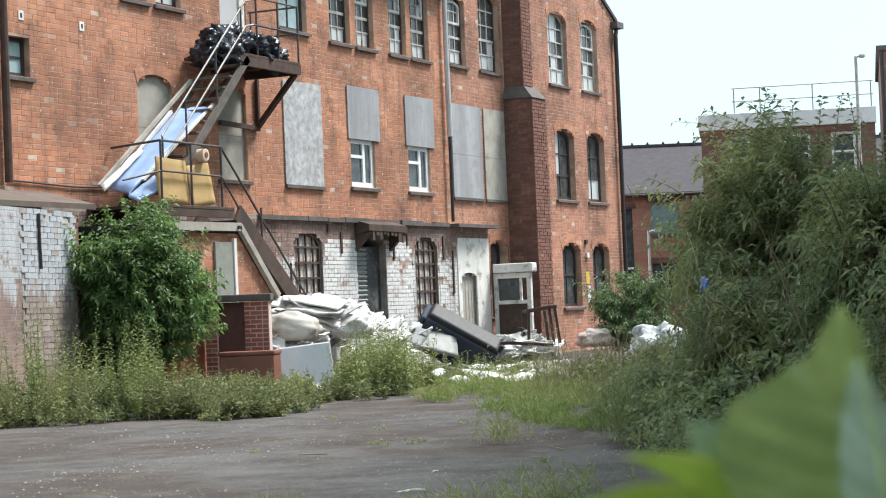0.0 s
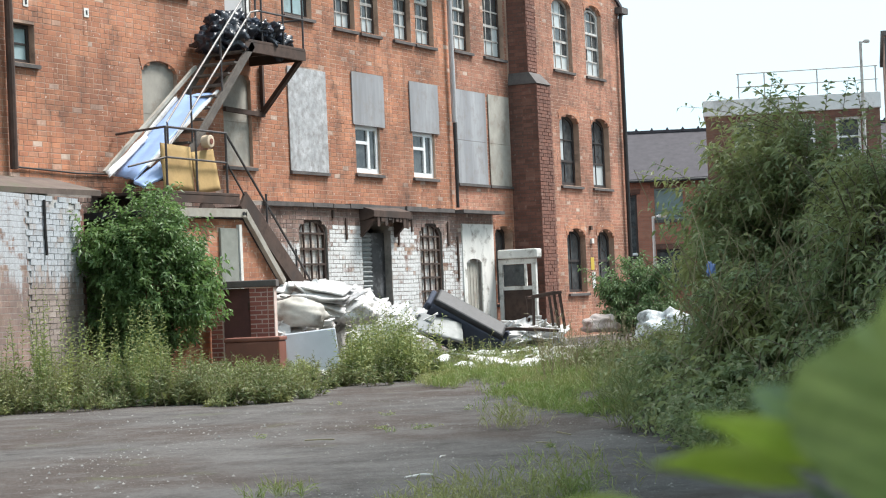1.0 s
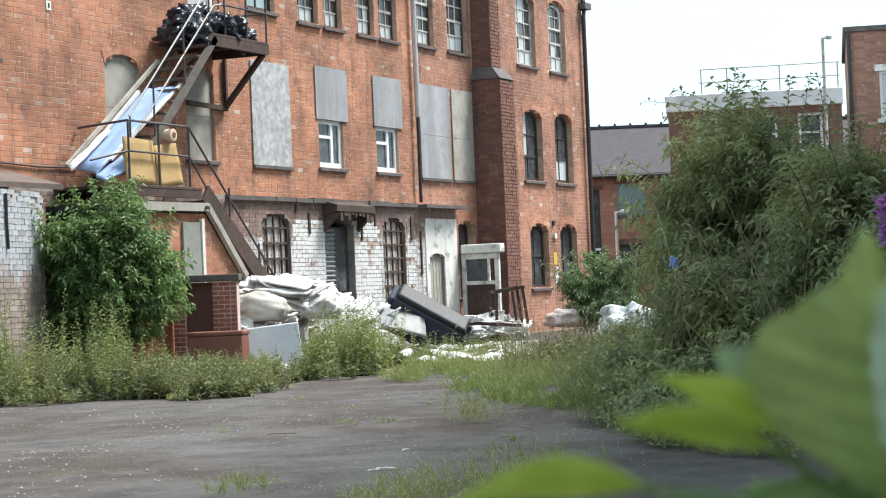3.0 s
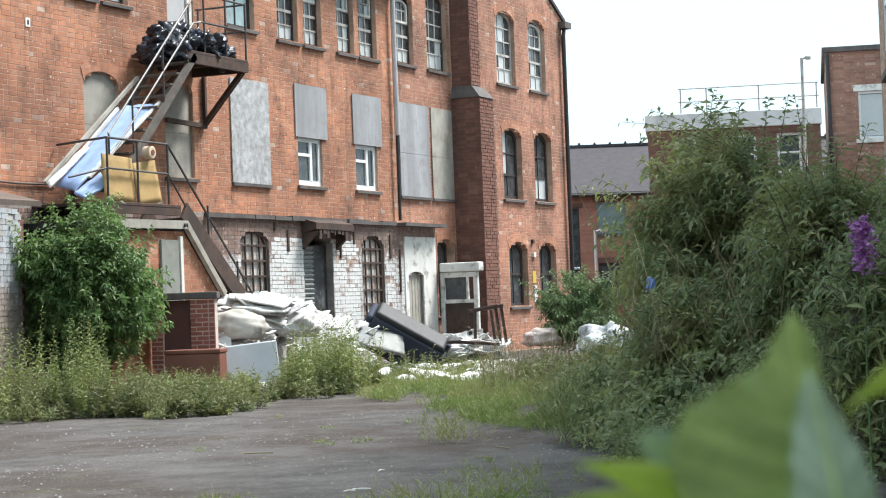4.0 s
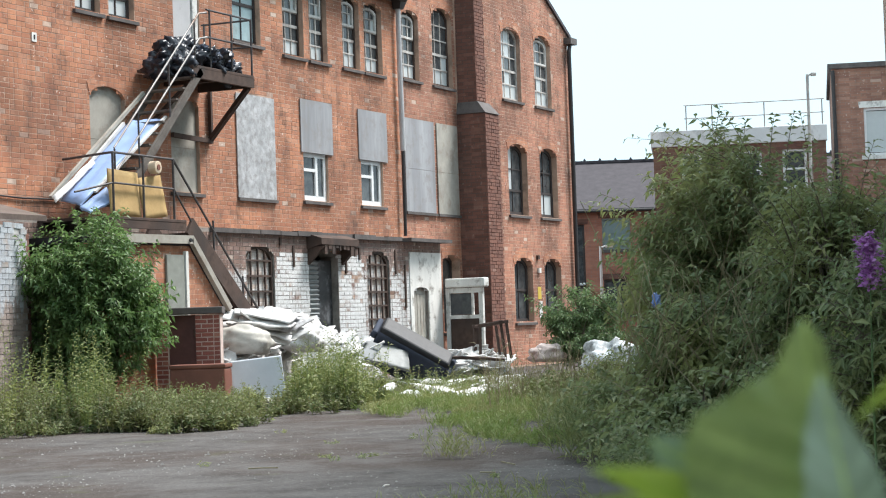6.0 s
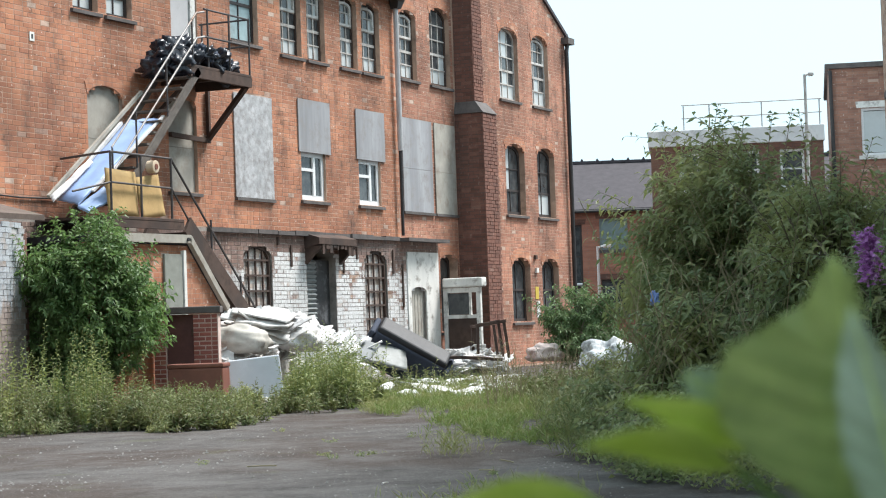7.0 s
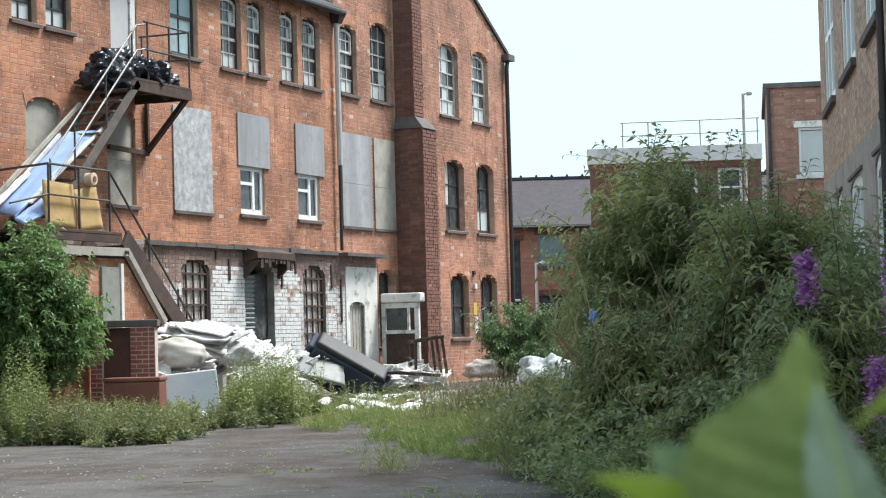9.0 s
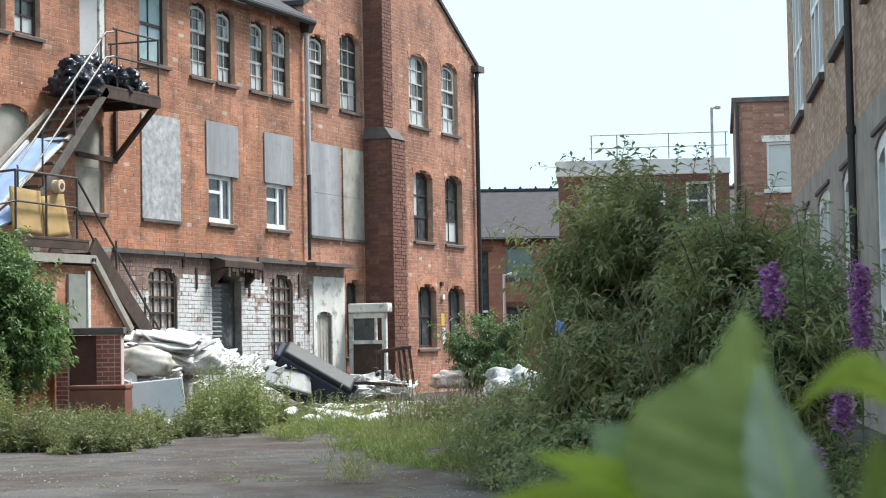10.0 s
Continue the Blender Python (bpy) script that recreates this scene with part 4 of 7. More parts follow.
def slung(name, corners, t, mat, label, category, sag=0.03, wobble=0.02, seed=0, n=10):
    """A sheet slung between four corners, in turn, sagging and uneven, with real thickness."""
    a, b, c, d = (Vector(p) for p in corners)
    nrm = (b - a).cross(d - a).normalized()
    bm = bmesh.new()
    sides = []
    for lift in (0.0, t):
        g = []
        for i in range(n + 1):
            row = []
            for j in range(n + 1):
                u, v = i / n, j / n
                p = a.lerp(b, u).lerp(d.lerp(c, u), v)
                k = -sag * math.sin(math.pi * v) + wobble * noise.noise((u * 3 + seed, v * 5, 0.7))
                row.append(bm.verts.new(p + nrm * (k + lift)))
            g.append(row)
        sides.append(g)
    for s_, g in enumerate(sides):
        for i in range(n):
            for j in range(n):
                q = (g[i][j], g[i + 1][j], g[i + 1][j + 1], g[i][j + 1])
                bm.faces.new(q if s_ else q[::-1]).smooth = True
    lo, hi = sides
    for k in range(n):
        for p, q in (((k, 0), (k + 1, 0)), ((k + 1, n), (k, n)), ((0, k + 1), (0, k)), ((n, k), (n, k + 1))):
            bm.faces.new((lo[p[0]][p[1]], lo[q[0]][q[1]], hi[q[0]][q[1]], hi[p[0]][p[1]]))
    return tagged(part(name, bm, mat), label, category)


slung("blue_panel", [(25.35, -0.95, 3.07), (25.5, -0.5, 3.16), (27.6, -0.45, 4.53), (27.75, -0.93, 4.52)], 0.03, M_BLUE, "pale blue plastic panel slid down the stairs", "panel", sag=0.02, wobble=0.03, seed=2)
slung("blue_panel", [(25.28, -1.18, 2.93), (25.3, -0.98, 3.02), (25.95, -1.02, 3.34), (25.84, -1.22, 3.12)], 0.03, M_BLUE, "pale blue panel lying over the landing's end", "panel", sag=0.0, wobble=0.02, seed=3)
slung("white_sheet", [(25.2, -0.62, 3.1), (25.3, -0.5, 3.2), (26.35, -0.5, 3.82), (26.3, -0.6, 3.76)], 0.02, M_WHITE, "white sheet edge under the blue panel", "sheet", sag=0.0, wobble=0.02, seed=8)
for p0, p1, w, mat, lb in (((25.45, -0.36, 3.2), (28.1, -0.36, 5.02), 0.055, M_BOARD_TAN, "long pale timber strip on the stairs"), ((25.72, -0.97, 3.26), (27.78, -0.97, 4.56), 0.03, M_WHITE, "white timber strip along the stair's edge"), ((25.6, -0.42, 3.16), (27.4, -0.42, 4.46), 0.05, M_WHITE, "thin white timber strip beside the blue panel")):
    bm = bmesh.new()
    beam(bm, p0, p1, 0.05, w)
    tagged(part("timber_strip", bm, mat), lb, "timber")
sheet("chipboard", Matrix.Translation((26.12, -1.22, LZ + 0.36)) @ pose(0, 0, 0, 84, 2, 0), 0.82, 0.7, 0.02, M_CARD, "tan chipboard leaning on the landing rail", "board", bend=0.0, seed=6)
sheet("chipboard", Matrix.Translation((26.92, -1.21, LZ + 0.33)) @ pose(0, 0, 0, 84, -7, 0), 0.66, 0.66, 0.02, M_CARD, "tan chipboard leaning askew on the landing rail", "board", bend=0.0, seed=7)
bm = bmesh.new()
rod(bm, [(0, -0.07, 0), (0, -0.065, 0), (0, 0.065, 0), (0, 0.07, 0)], [0.085, 0.1, 0.1, 0.085], 18)
tin = thing("tin", (26.98, -1.24, LZ + 0.8), "round cream tin balanced on a leaning board", "tin")
part("can", bm, plain("cream_tin", (0.66, 0.52, 0.38), 0.5, vary=0.1), tin)
bm = bmesh.new()
rod(bm, [(0, -0.08, 0), (0, -0.071, 0)], 0.045, 14)
part("lid", bm, M_REDBROWN, tin, "dark lid")


def lump(name, material, size, seed, label, category, group, rough=0.25, flat=0.0):
    """A slack bag or lump: an uneven closed blob, flattened where it rests."""
    bm = bmesh.new()
    bmesh.ops.create_icosphere(bm, subdivisions=4, radius=1.0)
    for v in bm.verts:
        d = 1 + rough * noise.noise(v.co * 1.9 + Vector((seed * 7.1, 0, 0))) + rough * 0.45 * noise.noise(v.co * 4.7 + Vector((0, seed * 3.3, 0)))
        d += rough * 0.5 * abs(noise.noise(v.co * 7.5 + Vector((seed, 1, 2)))) + rough * 0.12 * noise.noise(v.co * 15)
        v.co = Vector((v.co.x * size[0], v.co.y * size[1], max(v.co.z, -0.7 + flat) * size[2])) * d
    for f in bm.faces:
        f.smooth = True
    ob = part(name, bm, material)
    return tagged(ob, label, category, group)


r0 = random.Random(21)
base = [lump("bin_bag", M_BAG, (0.2 + 0.02 * k, 0.19, 0.13 + 0.015 * k), k, "shiny black bin bag heaped on the upper landing", "bag", "bin bags on the landing", 0.62) for k in range(4)]
spots = [(28.62, -0.55, 5.6), (28.85, -0.8, 5.58), (29.15, -0.6, 5.6), (29.4, -0.85, 5.57), (29.7, -0.6, 5.56), (29.95, -0.85, 5.53), (30.2, -0.7, 5.5), (28.75, -0.6, 5.71), (29.05, -0.8, 5.7), (29.3, -0.55, 5.7), (28.95, -0.6, 5.81), (28.7, -0.45, 5.7), (28.45, -0.6, 5.62), (29.6, -0.9, 5.66), (28.5, -0.85, 5.48), (28.35, -0.5, 5.42), (29.15, -0.95, 5.64), (29.85, -0.6, 5.62)]
for k, p in enumerate(spots):
    m = Matrix.Translation(p) @ pose(0, 0, 0, r0.uniform(-35, 35), r0.uniform(-35, 35), r0.uniform(0, 360))
    if k < 4:
        base[k].matrix_world = m
    else:
        copy_thing(base[k % 4], m)
for k, p in enumerate([(29.35, -1.0, 5.68), (29.62, -1.0, 5.72), (29.0, -0.98, 5.78), (29.82, -0.98, 5.6), (29.15, -1.02, 5.6)]):
    ob = lump("rag", M_WHITE if k in (1,) else M_GREY, (0.09, 0.09, 0.07), 40 + k, "crumpled grey rag among the bin bags" if k != 1 else "crumpled white paper among the bin bags", "rag", "rags on the landing", 0.5)
    ob.matrix_world = Matrix.Translation(p)

# ---- outhouse under the lower landing ----
outhouse = thing("outhouse", (0, 0, 0), "small lean-to brick outhouse under the fire escape", "outhouse")
bm = bmesh.new()
prism(bm, [(24.6, 0), (28.3, 0), (28.3, 1.5), (27.35, 2.44), (24.6, 2.44)], -1.6, -1.4)
part("front_wall", bm, M_BRICK, outhouse)
bm = bmesh.new()
box(bm, 28.1, 28.3, -1.39, -0.04, 0, 1.48)
part("side_wall", bm, M_BRICK, outhouse)
for p0, p1, w, h in (((27.3, -1.66, 2.56), (28.42, -1.66, 1.45), 0.08, 0.1), ((24.6, -1.66, 2.52), (27.32, -1.66, 2.54), 0.08, 0.13)):
    bm = bmesh.new()
    beam(bm, p0, p1, w, h)
    part("barge_board", bm, M_BOARD_TAN, outhouse, "weathered cream barge board")
bm = bmesh.new()
hexa(bm, [(27.3, -1.6, 2.46), (28.4, -1.6, 1.4), (28.4, -0.04, 1.4), (27.3, -0.04, 2.46), (27.3, -1.6, 2.54), (28.45, -1.6, 1.46), (28.45, -0.04, 1.46), (27.3, -0.04, 2.54)])
part("roof_slope", bm, M_SLATE, outhouse)
bm = bmesh.new()
box(bm, 24.6, 27.29, -1.6, -0.04, 2.45, 2.55)
part("roof_flat", bm, M_SLATE, outhouse)
bm = bmesh.new()
soft_box(bm, 26.62, 27.12, -1.64, -1.602, 0.9, 2.3, 0.006)
part("board", bm, plain("green_grey_board", (0.26, 0.27, 0.24), 0.8, vary=0.15), outhouse, "grey-green board over an opening")
bm = bmesh.new()
soft_box(bm, 27.14, 27.22, -1.66, -1.602, 0.9, 2.36, 0.006)
part("jamb", bm, M_PAINT, outhouse, "peeling white jamb")
bm = bmesh.new()
rod(bm, [(27.2, -1.73, 2.53), (27.2, -1.71, 2.53)], 0.03, 10)
part("bolt", bm, M_BLACK, outhouse)

# ---- lean-to and whitewashed wall ----
lean = thing("lean_to_roof", (0, 0, 0), "dark brown lean-to roof against the factory", "roof")
bm = bmesh.new()
hexa(bm, [(14, -0.95, 2.78), (24.5, -0.95, 2.78), (24.5, -0.04, 2.98), (14, -0.04, 2.98), (14, -0.95, 2.86), (24.5, -0.95, 2.86), (24.5, -0.04, 3.1), (14, -0.04, 3.1)])
part("roof", bm, plain("mossy_brown_tile", (0.13, 0.095, 0.08), 0.85, vary=0.35, scale=4, stain=(0.08, 0.085, 0.05)), lean)
WALL_M = Matrix.Translation((23.95, -0.98, 0)) @ pose(0, 0, 0, 0, 0, 180 + 13)
white_wall = thing("wall_west", WALL_M, "whitewashed old brick wall with peeling paint and a ragged top", "wall", kind="structure")
bm = bmesh.new()
box(bm, 0.0, 9.0, -0.24, -0.012, 0, 2.68)
part("wall_core", bm, plain("pale_mortar", (0.42, 0.41, 0.4), 0.95, vary=0.3, scale=4), white_wall)
bm = bmesh.new()
box(bm, 1.85, 9.0, -0.011, 0.0, 0, 2.72)
part("far_brickwork", bm, M_BRICK_WHITE, white_wall)
bm = bmesh.new()
box(bm, -0.14, -0.001, -0.24, -0.02, 0, 2.6)
part("wall_end", bm, M_BRICK_DARK, white_wall, "sooty brick wall end")
pipe_bm = bmesh.new()
rod(pipe_bm, [(1.33, 0.03, 2.66), (1.33, 0.03, 2.25), (1.3, 0.03, 1.9)], 0.02, 8)
part("cable", pipe_bm, M_PIPE, white_wall, "black cable down the wall")
# ---- brick bin store ----
PIER_M = yard_pose(-4.31, 30.5) @ Matrix.Scale(0.875, 4)
store = thing("bin_store", PIER_M, "small red brick bin store with a stone coping", "bin store")
for x0, x1 in ((0.02, 0.23), (0.7, 1.12)):
    bm = bmesh.new()
    box(bm, x0, x1, 0.006, 0.42, 0.0, 1.55)
    part("pier", bm, plain("pale_pier_mortar", (0.6, 0.47, 0.42), 0.95, vary=0.2), store)
bm = bmesh.new()
soft_box(bm, -0.03, 1.17, -0.04, 0.46, 1.56, 1.68, 0.015)
part("coping", bm, M_STONE, store, "grey stone coping slab")
bm = bmesh.new()
soft_box(bm, 0.23, 0.7, 0.1, 0.13, 0.35, 1.55, 0.006)
part("panel", bm, plain("dark_red_panel", (0.11, 0.04, 0.035), 0.6, vary=0.25), store, "dark red metal panel")
bm = bmesh.new()
soft_box(bm, 0.66, 0.74, 0.02, 0.07, 1.18, 1.3, 0.01)
part("hinge", bm, M_RUST, store)
crate = thing("steel_chest", yard_pose(-3.97, 29.5, 0, 0, 0, -6) @ Matrix.Diagonal((0.92, 0.9, 1.13, 1)), "rusty red-brown steel chest among weeds", "chest")
bm = bmesh.new()
soft_box(bm, 0, 0.88, 0, 0.55, 0.0, 0.5, 0.02)
part("body", bm, M_REDBROWN, crate)
bm = bmesh.new()
soft_box(bm, -0.012, 0.895, -0.015, 0.56, 0.502, 0.555, 0.015)
part("lid", bm, M_REDBROWN, crate)

# ---- rubbish heap ----
r1 = random.Random(5)


def heap_place(u, w):
    """Along the heap (0 to 1) and from its front to its back (0 to 1)."""
    away = 31.6 + 6.0 * u + 1.4 * w
    return yard((-0.1075 + 0.0695 * u) * away, away)


def heap_height(u, w):
    hs = (1.0, 1.36, 1.34, 1.15, 0.9, 0.7)
    k = min(max(u, 0), 0.999) * 5
    h = hs[int(k)] + (hs[int(k) + 1] - hs[int(k)]) * (k - int(k))
    return h * math.sin(math.pi * (0.08 + 0.6 * w)) ** 0.6


bm = bmesh.new()
N = 22
gv = [[None] * (N + 1) for _ in range(N + 1)]
for i in range(N + 1):
    for j in range(N + 1):
        u, w = -0.03 + 1.06 * i / N, j / N
        p = heap_place(u, w * 1.1 - 0.05)
        edge = min(1, 4 * min(i / N, 1 - i / N, j / N))
        gv[i][j] = bm.verts.new((p.x, p.y, max(-0.02, (heap_height(u, w) - 0.1) * edge + 0.09 * noise.noise((p.x * 3, p.y * 3, 1)) * edge)))
for i in range(N):
    for j in range(N):
        bm.faces.new((gv[i][j], gv[i + 1][j], gv[i + 1][j + 1], gv[i][j + 1]))
tagged(part("rubble_heap", bm, plain("dirty_rubble", (0.62, 0.6, 0.57), 0.95, vary=0.5, scale=9, stain=(0.06, 0.055, 0.05))), "heap of dirty plaster rubble by the factory wall", "rubble", kind="stuff")


def shard(seed, mat, label, group="broken sheets on the heap", name="broken_sheet", w=0.5, h=0.35, t=0.02):
    """A broken piece of board with a jagged outline."""
    r = random.Random(seed)
    n = r.randint(5, 8)
    pts = []
    for k in range(n):
        a = 2 * math.pi * (k + r.uniform(-0.3, 0.3)) / n
        q = r.uniform(0.65, 1.05)
        pts.append((math.cos(a) * q * w, math.sin(a) * q * h))
    bm = bmesh.new()
    lo = [bm.verts.new((x, y, 0.12 * w * math.sin(x * 5 + seed))) for x, y in pts]
    hi = [bm.verts.new((x * 0.98, y * 0.98, t + 0.12 * w * math.sin(x * 5 + seed))) for x, y in pts]
    c0, c1 = bm.verts.new((0, 0, 0.0)), bm.verts.new((0, 0, t))
    for k in range(n):
        q = (k + 1) % n
        bm.faces.new((c0, lo[q], lo[k]))
        bm.faces.new((c1, hi[k], hi[q]))
        bm.faces.new((lo[k], lo[q], hi[q], hi[k]))
    return tagged(part(name, bm, mat), label, "broken board", group)


kinds = [shard(k, M_WHITE, "broken dirty white plasterboard sheet on the heap", w=0.11 + 0.04 * k, h=0.07 + 0.028 * k) for k in range(6)]
for k in range(230):
    u, w = r1.random() ** 1.15, r1.random() * 0.8
    p = heap_place(u, w)
    p.z = heap_height(u, w) - 0.06 + r1.uniform(0, 0.12)
    m = Matrix.Translation(p) @ pose(0, 0, 0, 0, 0, YARD_TURN) @ pose(0, 0, 0, r1.uniform(0, 58), r1.uniform(-28, 28), 0) @ pose(0, 0, 0, 0, 0, r1.uniform(0, 360))
    if k < 6:
        kinds[k].matrix_world = m
    else:
        copy_thing(kinds[k % 6 if r1.random() < 0.6 else k % 4], m)
# a stack of long slack sheets over a bulging white sack at the heap's tall end
for k in range(14):
    lay = k % 7
    x0, x1 = -3.5 + r1.uniform(0, 0.35), -2.95 + 0.08 * lay + r1.uniform(-0.1, 0.45)
    za = 1.14 + 0.052 * lay + r1.uniform(-0.02, 0.03)
    zb = za - 0.12 - r1.uniform(0, 0.22)
    d0 = 32.25 + 0.03 * lay + r1.uniform(-0.05, 0.2)
    drop = r1.uniform(0.06, 0.17)
    ob = slung("slack_sheet", [yard(x0 + r1.uniform(-0.1, 0.15), d0, za - drop + r1.uniform(-0.06, 0.04)), yard(x1 + r1.uniform(-0.2, 0.1), d0 + 0.4 + r1.uniform(-0.3, 0.1), zb - drop + r1.uniform(-0.05, 0.06)), yard(x1 + 0.1, d0 + 0.8, zb + r1.uniform(-0.04, 0.05)), yard(x0 + 0.05, d0 + 0.5, za)], 0.022, (M_WHITE, M_WHITE, M_WHITE, M_BOARD_PALE, M_WHITE)[k % 5], "slack white sheet draped over the heap", "sheet", sag=-0.015, wobble=0.04, seed=60 + k, n=7)
    tagged(ob, group="slack sheets on the heap")
ob = lump("sack", M_SHEET_DIM, (0.46, 0.3, 0.26), 71, "bulging grimy cream sack in the rubbish heap", "sack", "", 0.18)
ob.matrix_world = yard_pose(-3.16, 32.2, 0.92, 0, 6, 0)
ob = lump("sack", M_WHITE, (0.35, 0.3, 0.25), 72, "crumpled white sack on the heap", "sack", "", 0.3)
ob.matrix_world = yard_pose(-2.35, 34.2, 0.9, 0, 0, 40)
fridge = thing("fridge", yard_pose(-3.2, 31.0, 0.0, -5, -5, 9), "pale blue-white fridge lying before the heap", "fridge")
bm = bmesh.new()
soft_box(bm, 0, 0.8, 0.06, 0.55, -0.02, 0.64, 0.02)
part("body", bm, M_WHITE_COOL, fridge)
bm = bmesh.new()
soft_box(bm, 0.004, 0.796, 0.0, 0.055, -0.01, 0.635, 0.018)
part("door", bm, M_WHITE_COOL, fridge)
# grey panels and the overturned settee
slung("grey_panel", [yard(-2.2, 37.4, 0.8), yard(-1.35, 37.5, 0.42), yard(-1.15, 38.3, 0.7), yard(-2.25, 38.1, 1.05)], 0.05, plain("dull_grey_panel", (0.19, 0.2, 0.205), 0.7, vary=0.2, scale=3), "dull grey panel lying on the heap", "panel", sag=0.02, wobble=0.04, seed=81)
sheet("grey_panel", yard_pose(-1.15, 38.7, 0.5, 38, 14, 14), 1.0, 0.6, 0.05, plain("grey_green_panel", (0.23, 0.24, 0.23), 0.6, vary=0.2), "grey-green panel lying on the heap", "panel", bend=0.02, wobble=0.05, seed=82)
sheet("white_strip", yard_pose(-1.45, 38.0, 0.62, 10, -24, 0), 0.8, 0.07, 0.03, M_WHITE, "white timber strip on the heap", "timber", bend=0.0, seed=83)
settee = thing("settee", yard_pose(-0.7, 39.4, 0.44, -50, 31, 4), "overturned dark grey settee on the rubbish", "settee")
for name, b, r in (("base", (-0.75, 0.75, -0.42, 0.42, -0.22, 0.1), 0.06), ("seat", (-0.75, 0.75, -0.36, 0.42, 0.102, 0.24), 0.06), ("arm", (-0.86, -0.752, -0.36, 0.36, -0.2, 0.28), 0.05), ("arm", (0.752, 0.86, -0.36, 0.36, -0.2, 0.28), 0.05), ("backrest", (-0.75, 0.75, -0.52, -0.362, -0.2, 0.22), 0.06)):
    bm = bmesh.new()
    soft_box(bm, *b, r, seg=3)
    # backrest in black: the dark of the settee's lower face put into its colour
    part(name, bm, M_BLACK if name == "backrest" else M_GREY, settee)
# right-hand rubble by the porch
for k in range(95):
    a = r1.uniform(39.6, 41.2)
    s = (r1.uniform(775, 892) - 784) / 3600 * a
    p = yard(s, a)
    p.z = 0.42 * max(0, 1 - ((s - 0.55) / 0.95) ** 2) * max(0.1, 1 - ((a - 40.6) / 0.95) ** 2) + 0.09
    copy_thing(kinds[2 + k % 4], Matrix.Translation(p) @ pose(0, 0, 0, r1.uniform(-50, 50), r1.uniform(-40, 40), r1.uniform(0, 360)))
bm = bmesh.new()
bmesh.ops.create_grid(bm, x_segments=14, y_segments=10, size=1.0)
for v in bm.verts:
    e = max(0, 1 - max(abs(v.co.x), abs(v.co.y)) ** 3)
    v.co = Vector((v.co.x * 0.95, v.co.y * 0.9, -0.02 + e * (0.46 + 0.16 * noise.noise(v.co * 3))))
bm.transform(yard_pose(0.55, 40.6))
tagged(part("rubble_heap", bm, plain("dark_rubble", (0.16, 0.15, 0.14), 0.95, vary=0.5, scale=9)), "low heap of dark rubble by the porch", "rubble", kind="stuff")
sheet("plank", yard_pose(0.5, 39.3, 0.38, 0, 4, 3), 1.35, 0.2, 0.05, M_RUST, "dark rotten plank before the porch", "plank", bend=0.0, wobble=0.03, seed=91)
table = thing("table_frame", yard_pose(0.98, 40.3, 0.32, 0, -8, 14), "rusty black steel table frame without its top", "table frame")
for p0, p1, w in (((-0.32, -0.2, 0), (-0.2, -0.2, 0.72), 0.05), ((0.32, -0.2, 0), (0.34, -0.2, 0.72), 0.05), ((-0.3, 0.22, 0), (-0.2, 0.22, 0.72), 0.05), ((0.32, 0.22, 0), (0.34, 0.22, 0.72), 0.05), ((-0.24, -0.2, 0.73), (0.38, -0.2, 0.73), 0.06), ((-0.24, 0.22, 0.73), (0.38, 0.22, 0.73), 0.06), ((-0.2, -0.17, 0.72), (-0.2, 0.19, 0.72), 0.05), ((0.34, -0.17, 0.72), (0.34, 0.19, 0.72), 0.05), ((0.1, -0.2, 0.1), (0.12, -0.2, 0.69), 0.045)):
    bm = bmesh.new()
    beam(bm, p0, p1, w, w)
    part("leg" if abs(p0[2] - p1[2]) > 0.3 else "frame_bar", bm, M_RUST, table)
# pale scraps over the ground before the heap
for k in range(36):
    a = r1.uniform(29.5, 38.5)
    s = (r1.uniform(680, 905) - 784) / 3600 * a
    p = yard(s, a)
    p.z = 0.05
    copy_thing(kinds[3 + k % 3], Matrix.Translation(p) @ pose(0, 0, 0, r1.uniform(14, 24), r1.uniform(-8, 8), r1.uniform(0, 360)))
for k in range(16):
    a = r1.uniform(30, 31.6)
    s = (r1.uniform(385, 520) - 784) / 3600 * a
    p = yard(s, a, 0.03)
    copy_thing(kinds[k % 3], Matrix.Translation(p) @ pose(0, 0, 0, r1.uniform(-30, 30), r1.uniform(-30, 30), r1.uniform(0, 360)))
ob = lump("sack", plain("beige_sack", (0.42, 0.34, 0.24), 0.9, vary=0.25, scale=6), (0.14, 0.1, 0.09), 79, "small beige sack lying among weeds", "sack", "", 0.35)
ob.matrix_world = yard_pose(-4.46, 23.8, 0.06, 0, 0, 25)
# sacks and the striped tarpaulin beyond the shrub
ob = lump("sack", plain("pinkish_sack", (0.62, 0.5, 0.46), 0.8, vary=0.2, scale=5, stain=(0.4, 0.16, 0.12)), (0.32, 0.22, 0.17), 73, "pinkish white sack in the grass", "sack", "", 0.3)
ob.matrix_world = yard_pose(1.8, 35.5, 0.5, 0, 0, 10)
M_STRIPE = plain("black_and_white_tarp", (0.78, 0.78, 0.78), 0.5, vary=0.08, scale=5, stain=(0.015, 0.015, 0.018), stain_amount=1.0, stain_scale=7)
for k, (s, z, w) in enumerate(((2.75, 0.42, 0.55), (3.05, 0.36, 0.5), (2.55, 0.3, 0.4))):
    ob = lump("tarpaulin", M_STRIPE, (w, 0.35, 0.28), 75 + k, "crumpled black and white tarpaulin in the scrub", "tarpaulin", "tarpaulins", 0.4)
    ob.matrix_world = yard_pose(s, 31.6 + 0.2 * k, z, 0, 12, 20 * k)


